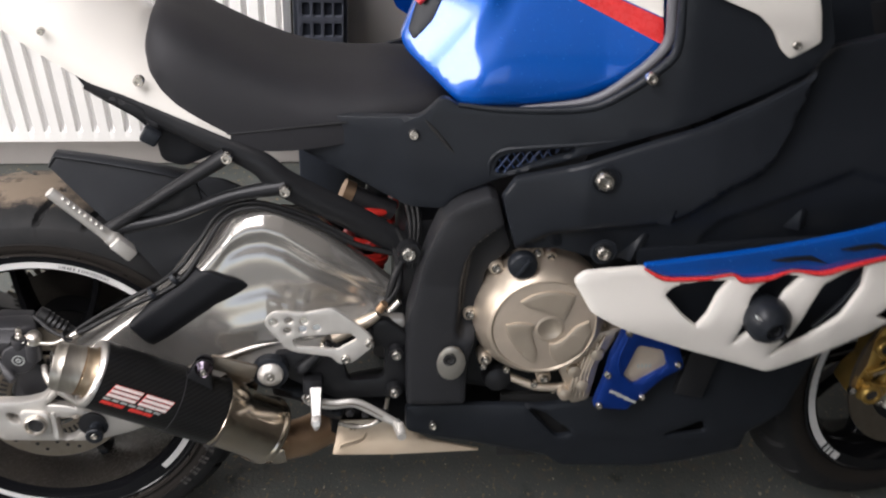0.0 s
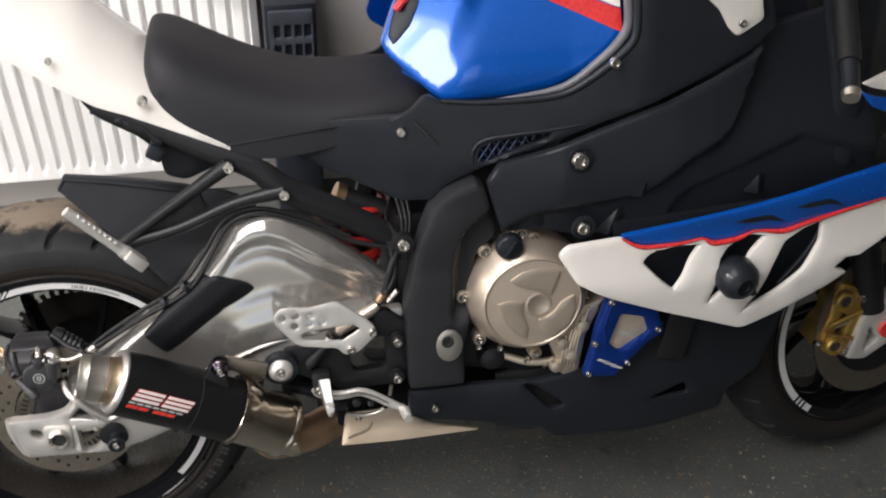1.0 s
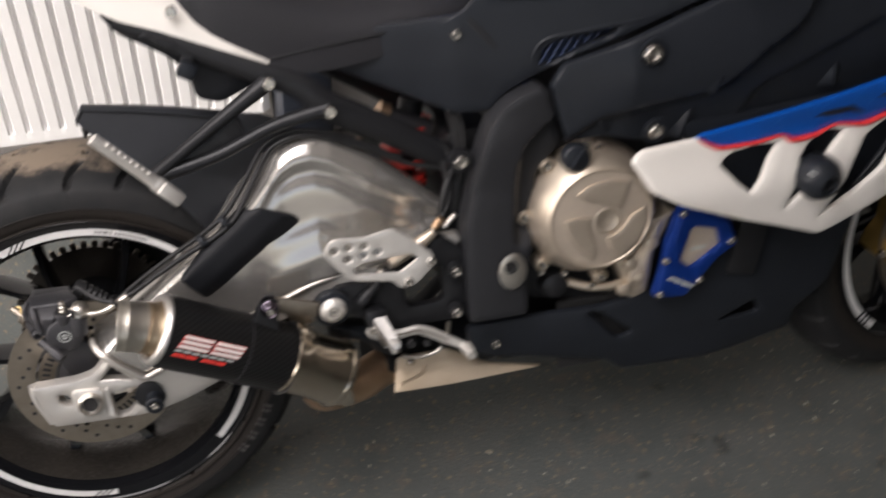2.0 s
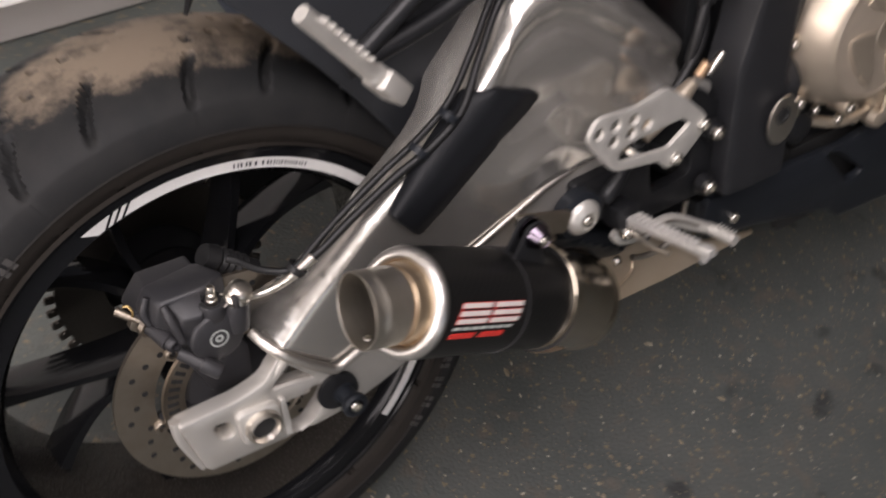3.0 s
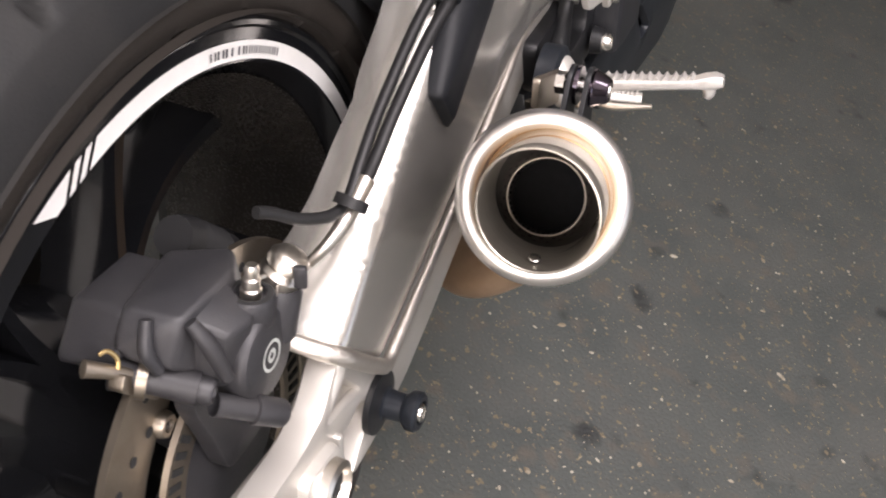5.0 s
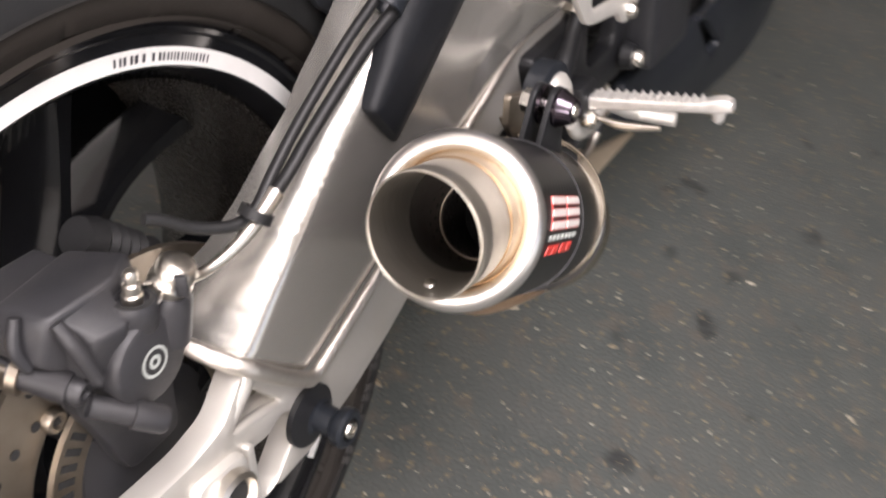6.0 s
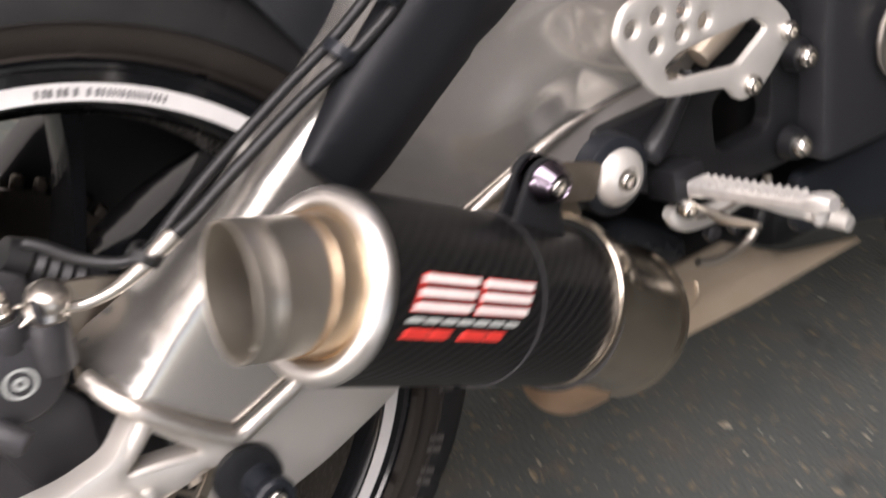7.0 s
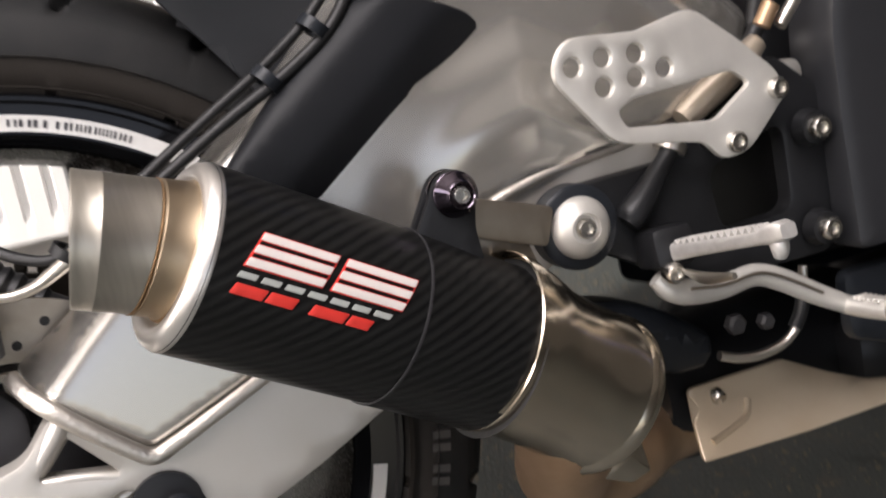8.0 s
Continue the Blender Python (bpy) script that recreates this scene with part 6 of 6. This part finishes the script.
def pump_and_block():
    eng = part("engine_block", block((0.40, 0.30, 0.30), pose(0.78, 0, 0.15, 0, 12), 0.02), M_DARK, bike, "black cast engine block")
    part("cylinder_head", block((0.26, 0.28, 0.26), pose(0.88, 0, 0.30, 0, 30), 0.02), M_DARK, eng)
    part("gearbox", block((0.12, 0.24, 0.30), pose(0.60, 0, 0.16), 0.02), M_DARK, eng)
    low = [(0.815, 0.150), (0.850, 0.158), (0.872, 0.165), (0.840, 0.10), (0.830, 0.030), (0.800, 0.022), (0.790, 0.060), (0.775, 0.090)]
    part("pump_housing", shell(low, -0.195, 0.05, r=0.010, edge=0.006), M_CAST, eng, "bare cast pump housing")
    for p in ((0.800, 0.088), (0.790, 0.046), (0.815, 0.062), (0.832, 0.118)):
        part("casting_boss", lathe([(0, 0.012), (0.010, 0.010), (0.012, 0.004), (0.012, 0)], axis_matrix((p[0], -0.192, p[1]), RIGHT), 18), M_CAST, eng)
    part("water_pipe", sweep([(0.70, -0.16, 0.06), (0.75, -0.175, 0.045), (0.80, -0.180, 0.050), (0.825, -0.19, 0.085)], 0.0065, 14, 6), M_CAST, eng)
    for k in range(5):
        part("casting_rib", sweep([(0.842 - 0.009 * k, -0.197, 0.150 - 0.012 * k), (0.826 - 0.007 * k, -0.199, 0.100 - 0.010 * k), (0.820 - 0.006 * k, -0.196, 0.040)], [0.002, 0.0035, 0.002], 8, 4), M_CAST, eng)
    out = [(0.867, 0.172), (0.885, 0.178), (0.951, 0.142), (0.966, 0.100), (0.935, 0.082), (0.885, 0.024), (0.832, 0.030), (0.845, 0.084), (0.850, 0.12)]
    hole = [(0.890, 0.142), (0.928, 0.132), (0.938, 0.104), (0.890, 0.072), (0.872, 0.088)]
    guard = part("pump_guard", shell(out, -0.216, 0.016, r=0.006, edge=0.004, holes=[hole]), M_BLUEANO, bike, "blue anodised engine guard with a grey window")
    part("guard_window", shell([(0.885, 0.150), (0.935, 0.140), (0.945, 0.10), (0.888, 0.064), (0.865, 0.086)], -0.209, 0.006, r=0.004, edge=0.001), M_CASTIN, guard)
    part("guard_rib", sweep([(0.872, -0.2165, 0.160), (0.862, -0.2165, 0.120), (0.866, -0.2165, 0.095)], 0.002, 8, 5), M_BLUEANO, guard)
    for k in range(3):
        part("guard_print", bar([(0.852 + 0.012 * k, 0.060 - 0.007 * k), (0.872 + 0.012 * k, 0.052 - 0.007 * k), (0.874 + 0.012 * k, 0.055 - 0.007 * k), (0.856 + 0.012 * k, 0.064 - 0.007 * k)], 0.0005, -0.2166), M_PRINTG, guard)
    for k in range(4):
        part("window_print", bar([(0.893 + 0.006 * k, 0.098), (0.897 + 0.006 * k, 0.098), (0.897 + 0.006 * k, 0.105), (0.893 + 0.006 * k, 0.105)], 0.0005, -0.2096), M_PRINTG, guard)
    for p in ((0.872, 0.166), (0.953, 0.108), (0.905, 0.050), (0.840, 0.036), (0.848, 0.092)):
        bolt(guard, (p[0], -0.217, p[1]), 0.0055)
    for x, z in ((0.664, 0.088), (0.70, 0.080), (0.745, 0.052), (0.775, 0.040), (0.985, 0.105), (0.94, 0.055)):
        bolt(eng, (x, -0.178, z), 0.006)
    part("gear_stub", lathe([(0, 0), (0, 0.024), (0.02, 0.020), (0.024, 0.012), (0.024, 0)], axis_matrix((0.69, -0.15, 0.055), RIGHT), 28), M_DARK, eng)
    part("water_radiator", block((0.05, 0.40, 0.34), pose(1.02, 0, 0.20, 0, 12), 0.006), M_DARK, eng)
    return eng


pump_and_block()


def belly_pan():
    def skin(x, z):
        return -0.172 - 0.06 * max(0.0, min(0.3, x - 0.65)) + 0.2 * max(0.0, -0.04 - z) + 0.10 * max(0, x - 1.0)

    out = [(0.548, 0.012), (0.759, 0.010), (0.806, 0.018), (0.83, 0.03), (0.885, 0.022), (0.94, 0.080), (0.98, 0.110), (1.06, 0.115), (1.17, 0.165), (1.20, 0.10), (1.16, -0.02), (1.104, -0.060), (1.101, -0.10), (0.943, -0.125), (0.804, -0.125), (0.774, -0.098), (0.600, -0.055), (0.549, -0.037)]
    slot = [(0.740, 0.003), (0.762, -0.002), (0.816, -0.047), (0.790, -0.054)]
    slot2 = [(0.958, -0.049), (1.020, -0.022), (1.031, -0.047)]
    b = part("belly_pan", shell(out, skin, 0.010, r=0.010, edge=0.006, holes=[slot, slot2]), M_BLACK, bike, "satin black belly pan")
    bolt(b, (0.592, -0.174, -0.026), 0.007)
    part("belly_floor", block((0.50, 0.20, 0.06), Matrix.Translation((0.86, 0, -0.085)), 0.02), M_DARK, b)
    # black sheet behind the slots paints the shade inside the pan
    part("slot_shade_sheet", block((0.40, 0.01, 0.12), Matrix.Translation((0.90, -0.150, -0.045)), 0), M_HOLESHADE, b)
    mirrored(b)
    return b


belly_pan()


def shock():
    """The rear shock with its red spring, and the grey reservoir above."""
    a, b = Vector((0.470, -0.045, 0.13)), Vector((0.512, -0.045, 0.34))
    s = part("shock_absorber", sweep([a, b], 0.018, 16, 2), M_DARK, bike, "rear shock absorber with a red spring")
    turns, pts = 6, []
    d = (b - a).normalized()
    u = d.orthogonal().normalized()
    v = d.cross(u)
    for k in range(turns * 12 + 1):
        t = k / (turns * 12)
        ang = 2 * math.pi * turns * t
        pts.append(a.lerp(b, 0.1 + 0.75 * t) + (u * math.cos(ang) + v * math.sin(ang)) * 0.032)
    part("spring", sweep(pts, 0.0062, 8, 1, smooth=False), M_SPRING, s, "red coil spring")
    part("reservoir", sweep([(0.466, -0.062, 0.324), (0.500, -0.062, 0.308), (0.532, -0.062, 0.294)], 0.015, 16, 4), M_CALIPER, s, "grey reservoir with an orange band")
    part("band", sweep([(0.456, -0.062, 0.329), (0.470, -0.062, 0.322)], 0.0185, 16, 2), M_BURNT, s)
    for k in range(3):
        part("cable", sweep([(0.545 + 0.008 * k, -0.12, 0.345), (0.553 + 0.006 * k, -0.135, 0.30), (0.548 + 0.004 * k, -0.14, 0.24)], 0.0035, 8, 6), M_HOSE, s)
    part("preload_collar", lathe([(0, 0.02), (0, 0.041), (0.010, 0.041), (0.010, 0.02)], axis_matrix((0.486, -0.045, 0.212), d), 28, closed=True), M_SPRING, s)
    return s


shock()


def hoses():
    root = part("brake_hose", sweep([(0.071, -0.158, 0.149), (0.086, -0.158, 0.156), (0.113, -0.158, 0.172), (0.160, -0.160, 0.199), (0.198, -0.164, 0.219), (0.230, -0.163, 0.242), (0.258, -0.152, 0.280), (0.292, -0.143, 0.328), (0.336, -0.142, 0.341), (0.386, -0.142, 0.326), (0.431, -0.142, 0.305), (0.475, -0.142, 0.280), (0.53, -0.14, 0.262)],
                                    0.0039, 10, 8), M_HOSE, bike, "black rubber brake hose with steel fittings")
    part("sensor_lead", sweep([(0.004, -0.130, 0.162), (0.012, -0.134, 0.158), (0.026, -0.142, 0.148), (0.044, -0.151, 0.142), (0.059, -0.154, 0.145), (0.078, -0.153, 0.158), (0.106, -0.152, 0.176), (0.150, -0.153, 0.203), (0.188, -0.156, 0.226), (0.222, -0.156, 0.252), (0.252, -0.150, 0.290), (0.287, -0.142, 0.336), (0.336, -0.140, 0.348), (0.40, -0.138, 0.326), (0.47, -0.14, 0.288)], 0.0034, 10, 8), M_HOSE, root)
    part("fitting", sweep([(0.004, -0.149, 0.132), (0.018, -0.149, 0.127), (0.034, -0.152, 0.129), (0.050, -0.156, 0.137), (0.072, -0.158, 0.150)], [0.0035, 0.003, 0.0034, 0.0044, 0.0056], 12, 6), M_STEEL, root, "steel hose end")
    part("banjo", lathe([(-0.012, 0), (-0.012, 0.0085), (-0.009, 0.0112), (-0.003, 0.0118), (0.0, 0.0096), (0.002, 0.0112), (0.006, 0.0110), (0.0095, 0.0080), (0.0105, 0.0045), (0.0105, 0)], axis_matrix((0.004, -0.144, 0.133), (0.3, -0.5, 1)), 24), M_STEEL, root)
    part("clamp", lathe([(0, 0.007), (0, 0.0095), (0.006, 0.0095), (0.006, 0.007)], axis_matrix((0.054, -0.1565, 0.142), (0.62, -0.15, 0.75)), 18, closed=True), M_HOSE, root)
    for c, d in (((0.182, -0.160, 0.214), (0.75, 0, 0.6)), ((0.215, -0.161, 0.238), (0.7, 0, 0.7))):
        part("hose_clip", lathe([(0, 0.008), (0, 0.0100), (0.007, 0.0100), (0.007, 0.008)], axis_matrix(c, d), 18, closed=True), M_BLACK, root, "black plastic hose clip")
    part("second_hose", sweep([(0.52, -0.15, 0.19), (0.53, -0.15, 0.23), (0.545, -0.14, 0.27), (0.53, -0.13, 0.30)], 0.006, 10, 6), M_HOSE, root)
    part("brake_line", sweep([(0.465, -0.160, 0.155), (0.50, -0.155, 0.168), (0.535, -0.150, 0.215), (0.532, -0.142, 0.275)], 0.0058, 10, 6), M_HOSE, root)
    return root


hoses()


def caliper():
    def casting(points, bevel=0.0035):
        bm = bmesh.new()
        for q in points:
            bm.verts.new(q)
        bmesh.ops.convex_hull(bm, input=bm.verts[:])
        bmesh.ops.dissolve_limit(bm, angle_limit=radians(4), verts=bm.verts[:], edges=bm.edges[:])
        bmesh.ops.bevel(bm, geom=bm.edges[:], offset=bevel, segments=3, affect="EDGES", profile=0.6)
        bmesh.ops.recalc_face_normals(bm, faces=bm.faces[:])
        return bm

    bridge = [(-0.012, -0.086, 0.139), (0.003, -0.116, 0.139), (-0.018, -0.128, 0.140), (-0.060, -0.125, 0.139), (-0.064, -0.0955, 0.142), (-0.077, -0.0940, 0.121), (-0.068, -0.122, 0.114), (-0.046, -0.132, 0.098), (0.0, -0.124, 0.106), (-0.004, -0.086, 0.108)]
    c = part("brake_caliper", casting(bridge), M_CALIPER, bike, "grey cast rear brake caliper")
    part("inner_half", casting([(-0.012, -0.062, 0.132), (-0.060, -0.064, 0.136), (-0.080, -0.064, 0.112), (-0.060, -0.064, 0.092), (-0.006, -0.062, 0.104), (-0.012, -0.090, 0.132), (-0.062, -0.098, 0.138), (-0.078, -0.098, 0.116), (-0.060, -0.096, 0.096), (-0.006, -0.090, 0.104)]), M_CALIPER, c)
    part("outer_web", casting([(-0.056, -0.122, 0.137), (-0.022, -0.126, 0.139), (-0.048, -0.142, 0.126), (-0.030, -0.146, 0.126), (-0.056, -0.136, 0.098), (-0.040, -0.140, 0.090), (-0.058, -0.120, 0.102)], 0.0028), M_CALIPER, c)
    part("rib", sweep([(-0.058, -0.128, 0.138), (-0.056, -0.136, 0.124), (-0.052, -0.141, 0.104)], [0.0036, 0.0046, 0.0036], 10, 4), M_CALIPER, c)
    part("rib", sweep([(-0.066, -0.110, 0.140), (-0.072, -0.112, 0.126), (-0.070, -0.116, 0.114)], [0.003, 0.0040, 0.003], 10, 4), M_CALIPER, c)
    part("column", shell([(-0.044, 0.104), (-0.038, 0.120), (-0.030, 0.126), (-0.004, 0.126), (0.002, 0.112), (-0.002, 0.086), (-0.016, 0.076), (-0.034, 0.078)], -0.142, 0.034, r=0.008, edge=0.005), M_CALIPER, c)
    m = axis_matrix((-0.022, -0.120, 0.097), RIGHT)
    part("piston_housing", lathe([(0, 0.0255), (0.022, 0.0255), (0.0255, 0.0248), (0.027, 0.0232), (0.027, 0)], m, 48), M_CALIPER, c)
    part("piston_cap", lathe([(0.0272, 0.0229), (0.0278, 0.0218), (0.0278, 0)], m, 48), M_CALIPER, c)
    part("maker_ring", lathe([(0.0282, 0.0090), (0.0282, 0.0072)], m, 28), M_PRINTG, c, "plain grey ring of the maker's mark")
    part("maker_dot", lathe([(0.0282, 0.0040), (0.0282, 0.0018)], m, 20), M_PRINTG, c)
    up = (0.06, -0.08, 1)
    part("bleed_boss", lathe([(0.012, 0.0), (0.014, 0.0110), (0.018, 0.0130), (0.031, 0.0126), (0.0330, 0.0116), (0.0330, 0.0082), (0.0300, 0.0075), (0.0300, 0)], axis_matrix((-0.0205, -0.1345, 0.0985), up), 24), M_CALIPER, c)
    part("boss_seat", lathe([(0.0332, 0.0112), (0.0334, 0.0086)], axis_matrix((-0.0205, -0.1345, 0.0985), up), 24), M_HOLESHADE, c)
    part("bleed_nipple", lathe([(0, 0.0055), (0.005, 0.0055), (0.006, 0.0046), (0.011, 0.0046), (0.012, 0.0034), (0.0165, 0.0040), (0.019, 0.0028), (0.019, 0)], axis_matrix((-0.0188, -0.1370, 0.1285), up), 14), M_STEEL, c)
    part("nipple_ring", sweep([(-0.020, -0.144, 0.126), (-0.010, -0.147, 0.128), (-0.005, -0.142, 0.133), (-0.010, -0.137, 0.134)], 0.0011, 6, 6), M_STEEL, c)
    part("banjo_boss", lathe([(0, 0.0125), (0.026, 0.0112), (0.030, 0.009), (0.030, 0)], axis_matrix((-0.002, -0.138, 0.096), (0.1, -0.2, 1)), 20), M_CALIPER, c)
    # rubber boot of the upper slide, with its folds
    p, q = Vector((-0.002, -0.084, 0.140)), Vector((0.042, -0.084, 0.100))
    fold = [(0.0, 0.0), (0.0, 0.011)]
    for k in range(5):
        fold += [(0.012 + 0.008 * k, 0.0135), (0.016 + 0.008 * k, 0.0110)]
    part("slide_boot", lathe(fold + [(0.058, 0.0125), (0.060, 0.0)], axis_matrix(p, q - p), 24), M_HOSE, c, "black ribbed rubber boot")
    part("pin_housing", sweep([(-0.078, -0.094, 0.112), (-0.068, -0.108, 0.1055), (-0.060, -0.130, 0.100)], [0.0080, 0.0075, 0.0088], 14, 4), M_CALIPER, c)
    part("pin_ring", lathe([(-0.002, 0.0075), (-0.002, 0.0104), (0.003, 0.0104), (0.003, 0.0075)], axis_matrix((-0.070, -0.1055, 0.1065), (0.35, -0.8, -0.2)), 24, closed=True), M_DISC, c, "worn steel ring")
    part("pin_bolt", lathe([(0, 0.0070), (0.006, 0.0070), (0.0075, 0.0058), (0.0075, 0.0036), (0.004, 0.0032), (0.004, 0)], axis_matrix((-0.060, -0.130, 0.100), (0.25, -1, -0.2)), 18), M_CALIPER, c)
    part("pad_pin", sweep([(-0.090, -0.090, 0.123), (-0.080, -0.099, 0.116), (-0.070, -0.106, 0.108)], [0.0046, 0.0036, 0.0036], 12, 3), M_DISC, c, "rusty pad pin")
    part("pin_clip", sweep([(-0.084, -0.095, 0.128), (-0.080, -0.097, 0.128), (-0.078, -0.100, 0.123), (-0.080, -0.101, 0.117)], [0.0010, 0.0012, 0.0012, 0.0010], 8, 4), M_BRASS, c, "brass spring clip")
    part("pad_plate", shell([(-0.082, 0.118), (-0.056, 0.094), (-0.060, 0.084), (-0.086, 0.110)], -0.106, 0.008, r=0.003, edge=0.001), M_DISC, c, "rusty pad backing plate")
    sl0, sl1 = Vector((-0.056, -0.134, 0.088)), Vector((-0.030, -0.157, 0.068))
    part("slide_pin", lathe([(0, 0.0062), (0.022, 0.0062), (0.0225, 0.0078), (0.0385, 0.0076), (0.0405, 0.0064), (0.041, 0)], axis_matrix(sl0, sl1 - sl0), 20), M_CALIPER, c)
    part("hose_stop", block((0.004, 0.007, 0.013), pose(-0.004, -0.157, 0.136, 0, 0, 20), 0.0015), M_CALIPER, c)
    part("bracket", shell([(-0.050, 0.096), (-0.012, 0.085), (0.012, 0.055), (0.010, 0.014), (-0.030, 0.012), (-0.042, 0.046), (-0.056, 0.078)], -0.122, 0.012, r=0.008, edge=0.003), M_CALIPER, c)
    return c


caliper()


def front_end():
    fork = part("front_fork", joined(sweep([(FRONT_X - 0.03, -0.10, 0.03), (1.33, -0.10, 0.30), (1.20, -0.10, 0.64)], [0.026, 0.028, 0.026], 24, 4),
                                     sweep([(FRONT_X - 0.03, 0.10, 0.03), (1.33, 0.10, 0.30), (1.20, 0.10, 0.64)], [0.026, 0.028, 0.026], 24, 4)), M_DARK, bike, "dark front fork with a bare alloy foot")
    foot = [(1.398, -0.070), (1.440, -0.040), (1.475, -0.020), (1.475, 0.040), (1.435, 0.060), (1.40, 0.055), (1.375, 0.010), (1.36, -0.065)]
    part("fork_foot", shell(foot, -0.118, 0.04, r=0.010, edge=0.006, holes=[[(1.392, -0.052), (1.418, -0.030), (1.400, 0.000)]]), M_ANOD, fork, "bare alloy fork foot")
    part("axle_cap", lathe([(0, 0), (0, 0.018), (0.006, 0.017), (0.006, 0.010), (0.003, 0.008), (0.003, 0)], axis_matrix((1.432, -0.119, -0.006), RIGHT), 28), M_RED, fork, "red axle cap")
    cal = part("front_caliper", shell([(1.290, -0.028), (1.318, -0.050), (1.350, -0.058), (1.366, -0.040), (1.384, 0.020), (1.386, 0.050), (1.362, 0.082), (1.336, 0.094), (1.322, 0.070), (1.318, 0.020), (1.300, 0.000)], -0.112, 0.05, r=0.006, edge=0.006,
                                      holes=[[(1.334, -0.012), (1.350, -0.018), (1.360, 0.022), (1.344, 0.030)]]), M_GOLD, bike, "gold radial front brake caliper")
    for cx, cz in ((1.338, 0.062), (1.332, -0.030)):
        part("piston_boss", lathe([(0, 0.019), (0.010, 0.0185), (0.013, 0.016), (0.013, 0.011), (0.009, 0.010), (0.009, 0)], axis_matrix((cx, -0.114, cz), RIGHT), 28), M_GOLD, cal)
        part("boss_bore", lathe([(0.0093, 0.0098), (0.0094, 0)], axis_matrix((cx, -0.114, cz), RIGHT), 24), M_CALIPER, cal)
    for a0, a1 in (((1.318, -0.116, 0.010), (1.378, -0.116, 0.034)), ((1.312, -0.116, -0.008), (1.368, -0.116, -0.022))):
        part("caliper_rib", sweep([a0, a1], [0.005, 0.004], 10, 3), M_GOLD, cal)
    part("pad_pin", sweep([(1.328, -0.108, 0.000), (1.372, -0.108, 0.012)], 0.0035, 10, 2), M_STEEL, cal)
    for x, z in ((1.352, -0.048), (1.374, 0.060), (1.300, -0.024)):
        bolt(cal, (x, -0.116, z), 0.0075)
    fender = bmesh.new()
    rings = []
    for i in range(13):
        a = radians(62 + 110 * i / 12)
        rings.append([fender.verts.new(((0.318 - 0.03 * abs(b) ** 2) * math.cos(a), 0.075 * b, (0.318 - 0.03 * abs(b) ** 2) * math.sin(a))) for b in np.linspace(-1, 1, 9)])
    for p, q in zip(rings, rings[1:]):
        for k in range(8):
            fender.faces.new((p[k], p[k + 1], q[k + 1], q[k]))
    bmesh.ops.solidify(fender, geom=fender.faces[:], thickness=0.003)
    bmesh.ops.recalc_face_normals(fender, faces=fender.faces[:])
    f = part("front_mudguard", fender, M_BLACK, bike, "black front mudguard")
    f.matrix_basis = pose(FRONT_X, 0, -0.006, 0, 0, 14)
    # screen corner, bar and grip
    nose = part("nose_fairing", shell([(0.860, 0.700), (0.922, 0.671), (0.973, 0.651), (0.998, 0.630), (1.014, 0.603), (1.030, 0.588), (1.066, 0.614), (1.056, 0.648), (1.040, 0.700)], lambda x, z: -0.246 + 0.22 * max(0.0, 0.655 - z), 0.008, r=0.008, edge=0.004), M_WHITE, bike, "white nose fairing corner")
    bolt(nose, (1.032, -0.237, 0.611), 0.006)
    grip = part("handlebar", sweep([(1.205, -0.17, 0.685), (1.180, -0.25, 0.622), (1.157, -0.318, 0.568)], 0.0165, 20, 4), M_HOSE, bike, "black handlebar grip with a metal bar end")
    part("bar_end", sweep([(1.158, -0.316, 0.570), (1.150, -0.340, 0.550), (1.144, -0.354, 0.539)], [0.013, 0.012, 0.0135], 20, 4), M_BLACK, grip)
    part("bar_end_cap", sweep([(1.145, -0.353, 0.540), (1.141, -0.362, 0.533)], [0.0135, 0.012], 20, 2), M_STEEL, grip)
    part("switch_block", block((0.05, 0.06, 0.05), pose(1.215, -0.14, 0.715, 30), 0.01), M_RED, grip)
    part("side_stand", sweep([(0.60, 0.14, -0.06), (0.56, 0.24, -0.17), (0.53, 0.318, -0.2135)], [0.014, 0.012, 0.012], 14, 3), M_DARK, bike, "black side stand")
    part("cockpit_panel", shell([(1.02, 0.56), (1.50, 0.56), (1.46, 0.98), (0.98, 0.98), (1.0, 0.70)], -0.115, 0.01, r=0.03, edge=0.005), M_BLACK, bike, "black inner cockpit panel")
    part("front_cowl", shell([(1.22, 0.36), (1.40, 0.39), (1.50, 0.48), (1.48, 0.62), (1.35, 0.74), (1.15, 0.70), (1.2, 0.5)], lambda x, z: -0.215 + 0.8 * max(0, x - 1.25), 0.01, r=0.03, edge=0.005), M_BLACK, bike, "black front cowl")
    wing = part("nose_side", shell([(1.2215, 0.513), (1.250, 0.526), (1.32, 0.552), (1.36, 0.520), (1.34, 0.484), (1.262, 0.5005), (1.236, 0.5065)], -0.258, 0.008, r=0.003, edge=0.002), M_WHITE, bike, "white and blue edge of the front fairing")
    part("blue_edge", shell([(1.2245, 0.4995), (1.248, 0.490), (1.33, 0.474), (1.32, 0.440), (1.268, 0.465), (1.246, 0.474)], -0.250, 0.008, r=0.003, edge=0.002), M_BLUE, wing)
    return fork


front_end()
